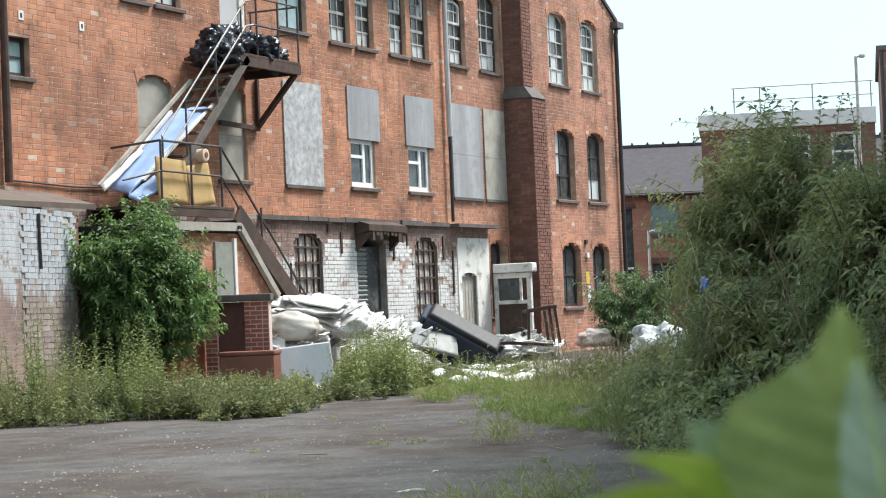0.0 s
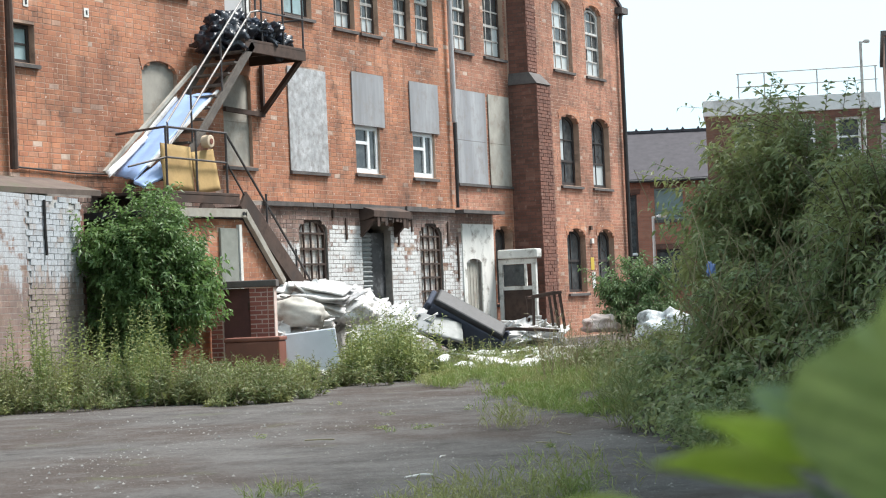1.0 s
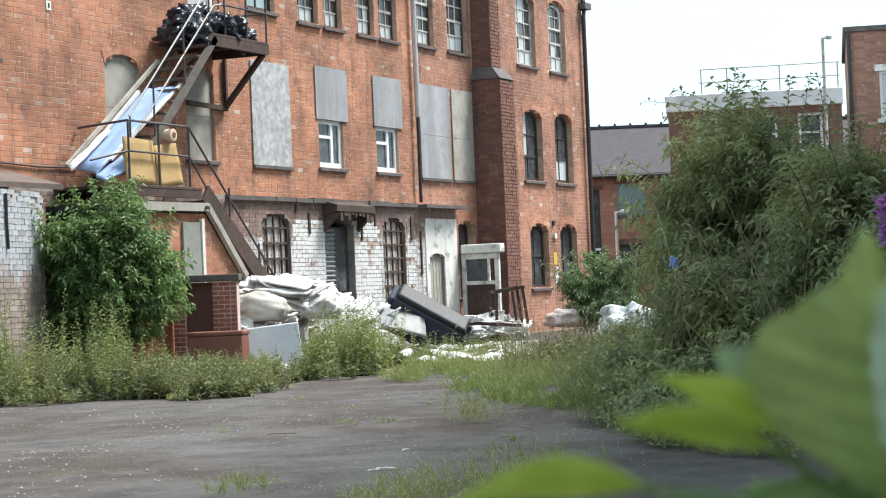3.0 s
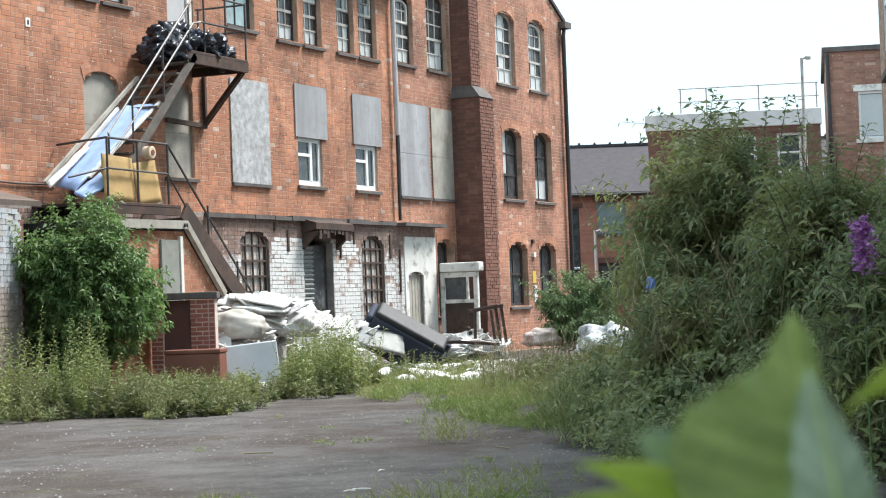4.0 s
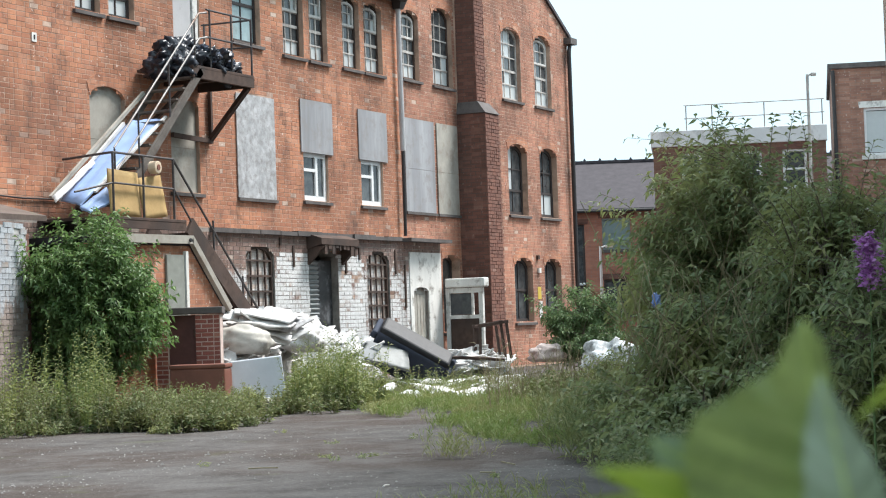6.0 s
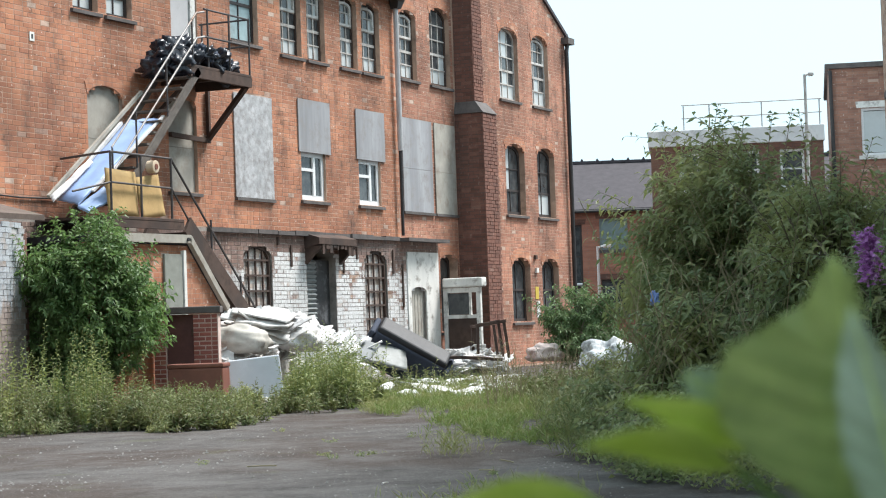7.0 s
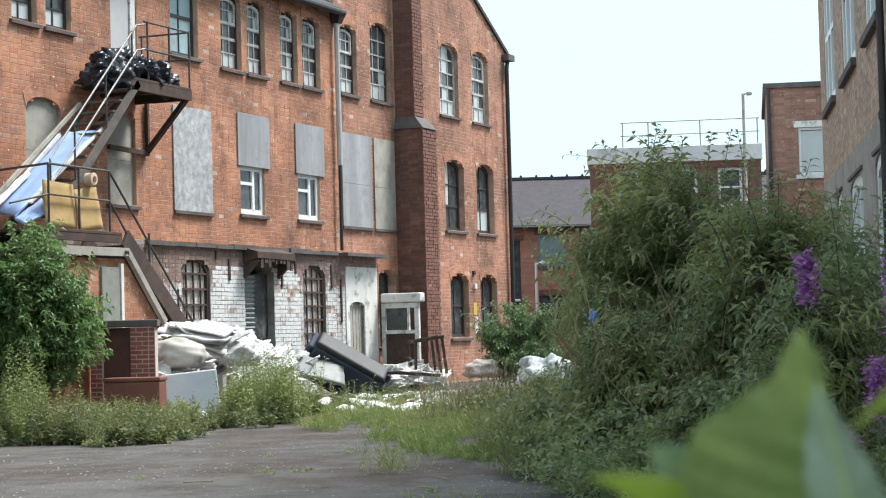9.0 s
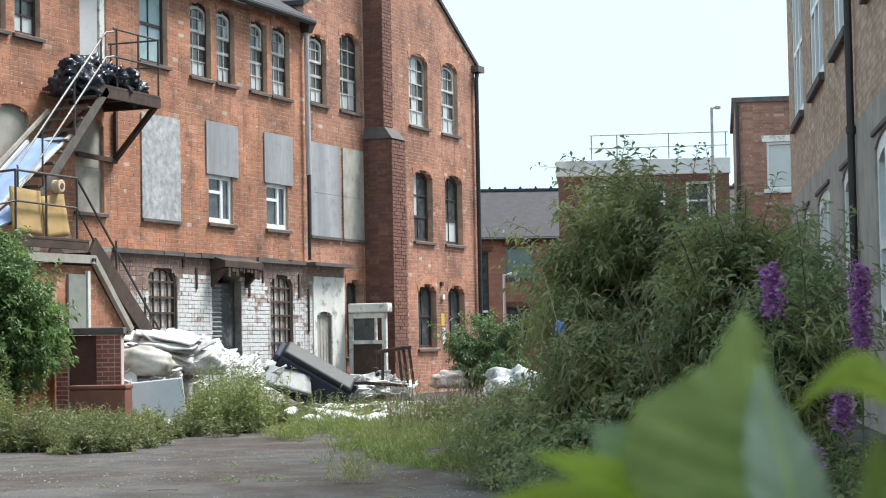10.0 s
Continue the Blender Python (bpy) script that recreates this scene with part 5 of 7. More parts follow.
# ---- the tan brick building along the yard's other side ----
E_TURN = 15.04
E_BASE = yard(0, 0) + Vector((math.sin(radians(E_TURN)), -math.cos(radians(E_TURN)), 0)) * 2.31
E_M = Matrix.Translation(E_BASE) @ pose(0, 0, 0, 0, 0, E_TURN)
side = thing("side_building", E_M, "tan brick building with white sash windows and grey cement base", "building")
HIGH = [(36.7, 39.6), (31.6, 34.5), (27.0, 29.5), (21.5, 24.4)]
LOW = [(35.6, 37.2), (30.9, 33.6), (26.7, 28.6), (20.9, 23.9), (15.2, 18.2)]
s_holes = [Opening(a, b, 5.2, 8.4, 0.0) for a, b in HIGH] + [Opening(a, b, 1.25, 3.42, 0.16) for a, b in LOW]
bm = bmesh.new()
wall_with(bm, -8, 41.2, 3.85, 9.6, s_holes[:4], -0.4, 0.0)
part("brick_wall", bm, M_BRICK_TAN, side)
bm = bmesh.new()
wall_with(bm, -8, 41.2, 0.0, 3.846, s_holes[4:], -0.4, 0.015)
part("rendered_base", bm, M_RENDER, side, "stained grey cement render")
bm = bmesh.new()
box(bm, 40.8, 41.2, -9, -0.402, 0, 9.58)
part("end_wall", bm, M_BRICK_TAN, side)
bm = bmesh.new()
box(bm, -8, 41.25, -9, 0.12, 9.604, 9.8)
part("roof", bm, M_SLATE, side)
bm = bmesh.new()
box(bm, -8, 40.7, -3.2, -3.05, 0, 9.5)
part("inner_wall", bm, M_INSIDE, side)
for k, h in enumerate(s_holes):
    w = new("window")
    w.parent = side
    bm = bmesh.new()
    ring_frame(bm, h.x0 + 0.004, h.x1 - 0.004, h.z0 + 0.004, h.z1 - 0.004, h.rise, 0.16, -0.12, -0.015)
    part("window_frame", bm, M_UPVC, w)
    bm = bmesh.new()
    z = h.z0 + (h.z1 - h.z0) * 0.42
    box(bm, h.x0 + 0.12, h.x1 - 0.12, -0.11, -0.02, z - 0.05, z + 0.05)
    part("meeting_rail", bm, M_UPVC, w)
    cols = 3 if h.x1 - h.x0 > 2.4 else 2
    for c in range(1, cols):
        xm = h.x0 + (h.x1 - h.x0) * c / cols
        bm = bmesh.new()
        box(bm, xm - 0.07, xm + 0.07, -0.108, -0.01, h.z0 + 0.1, h.z1 - 0.1)
        part("mullion", bm, M_UPVC, w)
    for c in range(cols):
        xa, xb = h.x0 + (h.x1 - h.x0) * c / cols, h.x0 + (h.x1 - h.x0) * (c + 1) / cols
        bm = bmesh.new()
        box(bm, xa + 0.06, xb - 0.06, -0.105, -0.1, h.z0 + 0.1, h.z1 - h.rise - 0.05)
        part("pane", bm, M_GLASS, w)
    bm = bmesh.new()
    if k < 4:
        soft_box(bm, h.x0 - 0.1, h.x1 + 0.1, -0.1, 0.09, h.z0 - 0.13, h.z0 - 0.002, 0.012)
        part("sill", bm, M_STONE, w, "dark stone sill")
    else:
        soft_box(bm, h.x0 - 0.1, h.x1 + 0.1, -0.05, 0.05, h.z1 + 0.01, h.z1 + 0.07, 0.008)
        part("drip_mould", bm, M_STONE, w, "thin dark drip mould")
bm = bmesh.new()
rod(bm, [(26.2, 0.08, 9.55), (26.2, 0.08, 0.1)], 0.05, 10)
part("drainpipe", bm, M_PIPE, side, "black drainpipe")
for z in (1.8, 3.7, 5.6, 7.5):
    bm = bmesh.new()
    rod(bm, [(26.2, 0.08, z), (26.2, 0.08, z + 0.1)], 0.065, 10)
    part("pipe_collar", bm, M_PIPE, side)
bm = bmesh.new()
beam(bm, (25.4, 0.0, 6.1), (25.4, 0.14, 6.1), 0.05, 0.05)
part("iron_stub", bm, M_RUST, side, "rusty iron stub")

# ---- far buildings ----
house = thing("terraced_house", yard_pose(2.5, 75), "red brick terraced house with a slate roof", "house")


def far_wall(parent, x1, z1, holes, mat, depth, name="front_wall"):
    bm = bmesh.new()
    wall_with(bm, 0, x1, 0, z1, holes, 0, 0.3)
    bmesh.ops.remove_doubles(bm, verts=bm.verts[:], dist=0.0005)
    part(name, bm, mat, parent)
    for a, b in ((0, 0.3), (x1 - 0.3, x1)):
        bm = bmesh.new()
        box(bm, a, b, 0.302, depth, 0, z1)
        part("side_wall", bm, mat, parent)
    bm = bmesh.new()
    box(bm, 0.32, x1 - 0.32, 2.2, 2.35, 0, z1 - 0.05)
    part("inner_wall", bm, M_INSIDE, parent)


def far_window(parent, h, frame_mat, glass_mat, head_mat=None, rows=2):
    w = new("window")
    w.parent = parent
    bm = bmesh.new()
    ring_frame(bm, h.x0, h.x1, h.z0, h.z1, h.rise, 0.07, 0.06, 0.16)
    part("window_frame", bm, frame_mat, w)
    for k in range(rows):
        za, zb = h.z0 + 0.07 + (h.z1 - h.z0 - 0.14) * k / rows, h.z0 + 0.07 + (h.z1 - h.z0 - 0.14) * (k + 1) / rows
        bm = bmesh.new()
        box(bm, h.x0 + 0.07, h.x1 - 0.07, 0.1, 0.11, za + 0.02, zb - 0.02)
        part("pane", bm, glass_mat, w)
        if k:
            bm = bmesh.new()
            box(bm, h.x0 + 0.07, h.x1 - 0.07, 0.08, 0.14, za - 0.025, za + 0.025)
            part("meeting_rail", bm, frame_mat, w)
    bm = bmesh.new()
    box(bm, h.x0 - 0.1, h.x1 + 0.1, -0.08, 0.1, h.z0 - 0.12, h.z0 - 0.004)
    part("sill", bm, M_PAINT if frame_mat is M_UPVC else M_STONE, w)
    bm = bmesh.new()
    prism(bm, [(h.x0 - 0.12, h.z1 + 0.01), (h.x1 + 0.12, h.z1 + 0.01), (h.x1 + 0.16, h.z1 + 0.2), (h.x0 - 0.16, h.z1 + 0.2)], -0.02, -0.002)
    part("lintel", bm, head_mat or M_BRICK_DARK, w)


hh = [Opening(3.5, 4.55, 3.6, 4.75), Opening(2.3, 2.85, 2.2, 4.55), Opening(3.5, 4.5, 1.2, 2.5), Opening(5.9, 6.8, 3.6, 4.75), Opening(2.3, 2.9, 0.6, 1.8)]
far_wall(house, 13, 5.06, hh, M_BRICK_FAR, 8)
for k, h in enumerate(hh):
    far_window(house, h, M_FRAME_DARK if k else plain("green_grey_window", (0.2, 0.25, 0.24), 0.6), M_GLASS if k else plain("green_grey_glass", (0.2, 0.26, 0.26), 0.4, vary=0.1))
bm = bmesh.new()
hexa(bm, [(-0.3, -0.25, 4.98), (13.3, -0.25, 4.98), (13.3, 4, 7.0), (-0.3, 4, 7.0), (-0.3, -0.25, 5.1), (13.3, -0.25, 5.1), (13.3, 4, 7.12), (-0.3, 4, 7.12)])
hexa(bm, [(-0.3, 4, 7.0), (13.3, 4, 7.0), (13.3, 8.2, 4.98), (-0.3, 8.2, 4.98), (-0.3, 4, 7.12), (13.3, 4, 7.12), (13.3, 8.2, 5.1), (-0.3, 8.2, 5.1)])
part("roof", bm, M_SLATE, house, "dark grey slate roof")
for k in range(44):
    bm = bmesh.new()
    x = -0.2 + 0.3 * k
    box(bm, x, x + 0.29, 3.9, 4.1, 7.1, 7.2)
    if k % 2:
        hexa(bm, [(x + 0.08, 3.97, 7.201), (x + 0.2, 3.97, 7.201), (x + 0.2, 4.03, 7.201), (x + 0.08, 4.03, 7.201), (x + 0.12, 3.98, 7.29), (x + 0.16, 3.98, 7.29), (x + 0.16, 4.02, 7.29), (x + 0.12, 4.02, 7.29)])
    part("ridge_tile", bm, M_SLATE, house)
bm = bmesh.new()
rod(bm, [(-0.2, -0.3, 5.02), (13.2, -0.3, 5.02)], 0.06, 8)
part("gutter", bm, M_PIPE, house)
bm = bmesh.new()
rod(bm, [(2.1, -0.1, 4.3), (2.1, -0.1, 2.55), (2.3, -0.1, 2.35), (2.8, -0.1, 2.35)], 0.05, 8)
part("drainpipe", bm, M_UPVC, house, "white plastic waste pipe")

flat = thing("flat_roofed_block", yard_pose(5.87, 55, 0, 0, 0, -7), "brown brick flat-roofed block with a pale parapet", "building")
fh = [Opening(0.75, 1.3, 4.4, 5.45), Opening(2.2, 2.9, 4.4, 5.45), Opening(3.45, 4.1, 4.4, 5.45), Opening(0.75, 1.3, 1.6, 3.0), Opening(2.2, 2.9, 1.6, 3.0), Opening(3.45, 4.1, 1.6, 3.0)]
far_wall(flat, 4.62, 5.64, fh, brick("brown_far_brick", ((0.24, 0.13, 0.09), (0.18, 0.09, 0.065), (0.28, 0.17, 0.12)), (0.2, 0.15, 0.12), soot=0.3, spall=0.1), 9)
for h in fh:
    far_window(flat, h, M_UPVC, M_GLASS)
bm = bmesh.new()
soft_box(bm, -0.06, 4.66, -0.06, 9.0, 5.645, 6.08, 0.02)
part("parapet", bm, M_LEAD, flat, "pale grey parapet")
railing = thing("roof_railing", yard_pose(5.87, 55, 6.08, 0, 0, -7), "thin grey safety railing on a flat roof", "railing")
for x in (0.92, 1.62, 3.03, 4.58):
    bm = bmesh.new()
    rod(bm, [(x, 0.5, 0), (x, 0.5, 0.73)], 0.018, 6)
    part("post", bm, M_RAIL_PALE, railing)
for z in (0.36, 0.72):
    bm = bmesh.new()
    rod(bm, [(0.86, 0.5, z), (4.64, 0.5, z + 0.02)], 0.015, 6)
    part("rail", bm, M_RAIL_PALE, railing)


def lamp_post(m, height, arm, label, mat):
    t = thing("lamp_post", m, label, "street lamp")
    bm = bmesh.new()
    rod(bm, [(0, 0, 0), (0, 0, height * 0.5), (0, 0, height)], [0.06, 0.05, 0.04], 8)
    part("pole", bm, mat, t)
    bm = bmesh.new()
    rod(bm, [(0, 0, height - 0.05), (arm * 0.5, 0, height), (arm, 0, height)], 0.025, 6)
    part("arm", bm, mat, t)
    bm = bmesh.new()
    soft_box(bm, arm * 0.6, arm * 1.6, -0.08, 0.08, height - 0.05, height + 0.05, 0.03)
    part("lantern", bm, mat, t)


lamp_post(yard_pose(9.94, 54, 0), 7.38, 0.15, "grey lamp post rising behind a flat roof", M_FRAME_OLD)
lamp_post(yard_pose(4.73, 60, 0), 3.2, 0.25, "white street lamp before red brick houses", M_UPVC)
block = thing("brick_block", yard_pose(11.75, 60, 0, 0, 0, -10.5), "tall red-brown brick block with a white framed window", "building")
bh = [Opening(0.9, 2.1, 5.6, 7.0), Opening(3.2, 4.4, 5.6, 7.0), Opening(0.9, 2.1, 2.6, 4.0)]
far_wall(block, 7.0, 8.2, bh, M_BRICK_BLOCK, 9)
for h in bh:
    far_window(block, h, M_UPVC, M_GLASS_MILK, M_PAINT, rows=1)
bm = bmesh.new()
soft_box(bm, -0.1, 7.1, -0.1, 9.1, 8.204, 8.36, 0.02)
part("roof_edge", bm, M_STONE, block)
bm = bmesh.new()
rod(bm, [(0.05, -0.1, 8.15), (0.05, -0.1, 7.2), (0.12, -0.1, 0.0)], 0.06, 8)
part("drainpipe", bm, M_PIPE, block)


# ---- plants ----
SIDE_DIR = Vector((math.sin(FORWARD), -math.cos(FORWARD), 0))
rng = np.random.default_rng(7)


def unit_rows(v):
    return v / (np.linalg.norm(v, axis=1)[:, None] + 1e-9)


def leaves(name, pts, dirs, length, width, material, parent=None, label="", droop=0.2, jitter=0.35):
    """Many single leaves in one mesh, each a folded blade with a pointed tip."""
    n = len(pts)
    L = (length * (1 + jitter * rng.uniform(-1, 1, n)))[:, None]
    Wd = (width * (1 + jitter * rng.uniform(-1, 1, n)))[:, None]
    a = unit_rows(dirs)
    s = unit_rows(np.cross(a, rng.normal(size=(n, 3)) * 0.7 + np.array([0, 0, 1.2])))
    nn = np.cross(s, a)
    mid = pts + a * L * 0.45 + nn * L * 0.05
    tip = pts + a * L + np.array([0, 0, -1]) * L * droop
    v = np.stack([pts, mid + s * Wd / 2 + nn * Wd * 0.16, tip, mid - s * Wd / 2 + nn * Wd * 0.16, mid], 1).reshape(-1, 3)
    k = np.arange(n)[:, None] * 5
    f = np.concatenate([k + np.array([[0, 1, 4]]), k + np.array([[1, 2, 4]]), k + np.array([[0, 4, 3]]), k + np.array([[4, 2, 3]])], 0)
    return raw(name, v.tolist(), f.tolist(), material, parent, label)


def shoots(starts, dirs, lengths, droop, per, spread=1.0, climb=0.35, first=0.1):
    """Leaf places and directions along arching shoots, and the shoots' own lines."""
    n = len(starts)
    d = unit_rows(dirs)
    t = np.linspace(first, 1.0, per)[None, :, None]
    L = lengths[:, None, None]
    down = np.array([0, 0, -1.0])
    p = starts[:, None, :] + d[:, None, :] * L * t + down * droop * L * t * t
    tan = d[:, None, :] + 2 * droop * t * down
    ang = np.arange(per)[None, :] * 2.4 + rng.uniform(0, 6.28, n)[:, None]
    side = unit_rows(np.cross(d, rng.normal(size=(n, 3))))
    other = np.cross(d, side)
    radial = side[:, None, :] * np.cos(ang)[..., None] + other[:, None, :] * np.sin(ang)[..., None]
    ld = tan * climb + radial * spread + rng.normal(size=p.shape) * 0.2
    tl = np.linspace(0, 1.0, 5)[None, :, None]
    line = starts[:, None, :] + d[:, None, :] * L * tl + down * droop * L * tl * tl
    return p.reshape(-1, 3), ld.reshape(-1, 3), line


def taper(n, per):
    """Leaf sizes that shrink towards each shoot's tip."""
    return np.tile(np.linspace(1.2, 0.45, per), n)


def weed_clumps(name, place, count, tall, per, leaf, material, label, seed, stems=9, fan=0.35, stem=None):
    """Bushy weeds, each a fan of leafy stems from one root; past counting."""
    global rng
    rng = np.random.default_rng(seed)
    base, d, hs = [], [], []
    for _ in range(count):
        s, a, k = place(rng)
        root = np.array(yard(s, a, -0.02))
        h = tall * k * rng.uniform(0.55, 1.35)
        for _ in range(int(stems * rng.uniform(0.6, 1.4))):
            base.append(root + np.array([rng.normal() * 0.05, rng.normal() * 0.05, 0]))
            d.append([rng.normal() * fan, rng.normal() * fan, 1.0])
            hs.append(h * rng.uniform(0.5, 1.15))
    base, d, hs = np.array(base), np.array(d), np.array(hs)
    pts, ld, line = shoots(base, d, hs, 0.06, per, spread=0.95, climb=0.6, first=0.12)
    tagged(leaves(name, pts, ld, leaf[0] * taper(len(base), per), leaf[1] * taper(len(base), per), material), label, "weeds", kind="stuff")
    tagged(stalks(name + "_stalk", line, 0.004, 0.0015, stem or M_STRAW), "thin weed stalks", "weeds", kind="stuff")


def stalks(name, lines, r0, r1, material, parent=None, label=""):
    """Thin three-sided stems along the lines, tapering, in one mesh."""
    n, k, _ = lines.shape
    tan = unit_rows((lines[:, -1] - lines[:, 0]))
    s = unit_rows(np.cross(tan, np.array([0.3, 0.7, 0.2])))
    u = np.cross(tan, s)
    rad = np.linspace(r0, r1, k)[None, :, None, None]
    ang = np.arange(3) * 2.0944
    ring = s[:, None, None, :] * np.cos(ang)[None, None, :, None] + u[:, None, None, :] * np.sin(ang)[None, None, :, None]
    v = (lines[:, :, None, :] + ring * rad).reshape(-1, 3)
    f = []
    base = np.arange(n)[:, None] * k * 3
    for i in range(k - 1):
        for j in range(3):
            q = (j + 1) % 3
            f.append(base + np.array([[i * 3 + j, i * 3 + q, (i + 1) * 3 + q, (i + 1) * 3 + j]]))
    return raw(name, v.tolist(), np.concatenate(f, 0).tolist(), material, parent, label)


def shrub(name, at, half, height, count, per, leaf, material, label, seed, shoot=(0.35, 0.8), droop=0.25, trunks=8, lean=(0, 0), spray=0, core=0.55, category="shrub", bark=None, thin=0.0, clusters=0):
    """A shrub: forking stems, a crown of leafy shoots in an uneven egg, and a few long sprays that stand out of it."""
    global rng
    rng = np.random.default_rng(seed)
    r = random.Random(seed)
    top = thing(name, at, label, category)
    p = unit_rows(rng.normal(size=(count, 3)))
    which = rng.integers(0, max(clusters, 1), count)
    reach = np.ones(count)
    if clusters:
        heart = unit_rows(rng.normal(size=(clusters, 3)))
        p = unit_rows(heart[which] + rng.normal(size=p.shape) * 0.2)
        reach = rng.uniform(0.74, 1.16, clusters)[which]
    k = core + (1 - core) * rng.random(count) ** 0.6
    bul = np.array([0.78 + 0.42 * noise.noise((q[0] * 1.6 + seed, q[1] * 1.6, q[2] * 1.6)) for q in p])
    c = p * (k * bul * reach)[:, None]
    zc = height * 0.5
    starts = np.stack([c[:, 0] * half + lean[0] * (c[:, 2] + 1), c[:, 1] * half + lean[1] * (c[:, 2] + 1), zc + c[:, 2] * zc * 0.92], 1)
    starts[:, 2] = np.maximum(starts[:, 2], 0.04)
    d = p * np.array([1, 1, 0.5]) + np.array([0, 0, 0.55]) + rng.normal(size=p.shape) * 0.35
    ln = rng.uniform(shoot[0], shoot[1], count)
    starts = starts - unit_rows(d) * (ln * 0.55)[:, None]
    if thin:
        keep = rng.random(count) > thin * np.clip(starts[:, 2] / height, 0, 1) ** 1.5
        starts, d, ln, p = starts[keep], d[keep], ln[keep], p[keep]
        count = len(starts)
    if spray:
        idx = rng.choice(np.where(p[:, 2] > 0.1)[0], spray)
        starts = np.concatenate([starts, starts[idx]])
        d = np.concatenate([d, p[idx] * np.array([0.9, 0.9, 0.6]) + np.array([0, 0, 0.7]) + rng.normal(size=(spray, 3)) * 0.25])
        ln = np.concatenate([ln, rng.uniform(shoot[1] * 1.0, shoot[1] * 1.45, spray)])
    pts, ld, line = shoots(starts, d, ln, droop, per)
    ok = pts[:, 2] > 0.02
    leaves("crown", pts[ok], ld[ok], leaf[0], leaf[1], material, top)
    stalks("twig_mass", line, 0.006, 0.002, bark or M_BARK, top)
    bm = bmesh.new()
    for i in range(trunks):
        e = Vector(starts[int(r.random() * count)])
        b = Vector((r.uniform(-0.2, 0.2) * half, r.uniform(-0.2, 0.2) * half, -0.03))
        m1 = b.lerp(e, 0.5) + Vector((r.uniform(-0.12, 0.12), r.uniform(-0.12, 0.12), 0.12))
        rod(bm, [b, b.lerp(m1, 0.55), m1, e], [0.034, 0.027, 0.018, 0.006], 6)
    part("limb", bm, bark or M_BARK, top)
    return top


shrub("elder_bush", yard(-5.1, 29.4), 1.27, 3.05, 1500, 24, (0.1, 0.044), M_GREEN_MID, "dense rounded bright green elder bush by the whitewashed wall", 3, shoot=(0.3, 0.55), droop=0.06, spray=36, clusters=95, core=0.5)
shrub("buddleia", yard(2.85, 18.6), 1.34, 2.85, 1150, 24, (0.11, 0.03), M_GREEN_DARK, "large dark green buddleia with arching sprays", 4, shoot=(0.35, 0.8), droop=0.3, spray=50, trunks=24, thin=0.3, bark=M_STRAW, clusters=75, core=0.45)
# added leaf layer that gives the buddleia its olive top; no separate plant
shrub("olive_layer", yard(2.75, 19.2), 1.0, 2.85, 420, 22, (0.095, 0.034), M_GREEN_OLIVE, "olive-green leaf layer added through the buddleia's top", 24, shoot=(0.35, 0.75), droop=0.2, spray=40, trunks=14, bark=M_STRAW, clusters=26, core=0.7)
shrub("buddleia", yard(3.05, 16.0), 0.7, 2.4, 470, 26, (0.095, 0.028), M_GREEN_DARK, "tall dark buddleia against the tan brick building", 14, shoot=(0.35, 0.8), droop=0.25, spray=26, thin=0.35, clusters=34)
shrub("buddleia", yard(3.6, 17.8), 0.85, 2.5, 480, 24, (0.1, 0.03), M_GREEN_DARK, "buddleia reaching towards the tan brick building", 25, shoot=(0.35, 0.8), droop=0.28, spray=34, thin=0.35, clusters=36, core=0.45)
shrub("buddleia", yard(3.35, 14.6), 0.5, 2.0, 150, 22, (0.09, 0.024), M_GREEN_OLIVE, "sparse tall buddleia stems before the tan brick wall", 26, shoot=(0.35, 0.75), spray=16, thin=0.5, clusters=18, bark=M_STRAW)
shrub("buddleia", yard(2.62, 12.2), 0.4, 1.7, 230, 26, (0.09, 0.022), M_GREEN_DARK, "thin buddleia stems close to the tan brick building", 20, shoot=(0.3, 0.7), spray=16)
shrub("bramble", yard(2.0, 19.4), 0.9, 0.62, 480, 24, (0.085, 0.04), M_GREEN_DARK, "low dark bramble thicket below the buddleia", 15, shoot=(0.3, 0.7), droop=0.5, core=0.35, spray=26, bark=M_STRAW)
shrub("bramble", yard(2.42, 28.6), 0.5, 0.72, 70, 16, (0.085, 0.03), M_GREEN_DARK, "thin straggling bramble before the crumpled tarpaulin", 21, shoot=(0.3, 0.6), droop=0.4, core=0.3, spray=12, bark=M_STRAW)
shrub("bramble", yard(1.9, 15.6), 0.85, 0.62, 520, 22, (0.08, 0.035), M_GREEN_DARK, "low bramble at the tarmac's edge", 16, shoot=(0.25, 0.6), droop=0.5, core=0.3, spray=10)
shrub("bramble", yard(2.75, 14.4), 0.75, 0.95, 520, 24, (0.08, 0.033), M_GREEN_DARK, "bramble and nettles by the tan brick building", 17, shoot=(0.25, 0.6), droop=0.4, core=0.3, spray=10)
shrub("buddleia", yard(2.35, 17.0), 0.95, 1.35, 560, 26, (0.105, 0.03), M_GREEN_DARK, "lower leafy skirt of buddleia regrowth", 19, shoot=(0.3, 0.7), spray=14, core=0.3, clusters=36)
shrub("scrub_bush", yard(2.55, 36.0), 0.95, 1.85, 380, 24, (0.085, 0.034), M_GREEN_PALE, "pale green scrub bush before the factory's end", 5, shoot=(0.3, 0.6), spray=16, clusters=30)
shrub("bramble", yard(1.5, 27.5), 0.75, 0.4, 240, 20, (0.09, 0.03), M_WEED, "tangle of dry bramble and weeds by the rubbish", 18, shoot=(0.3, 0.7), droop=0.5, core=0.3, spray=14, bark=M_STRAW)


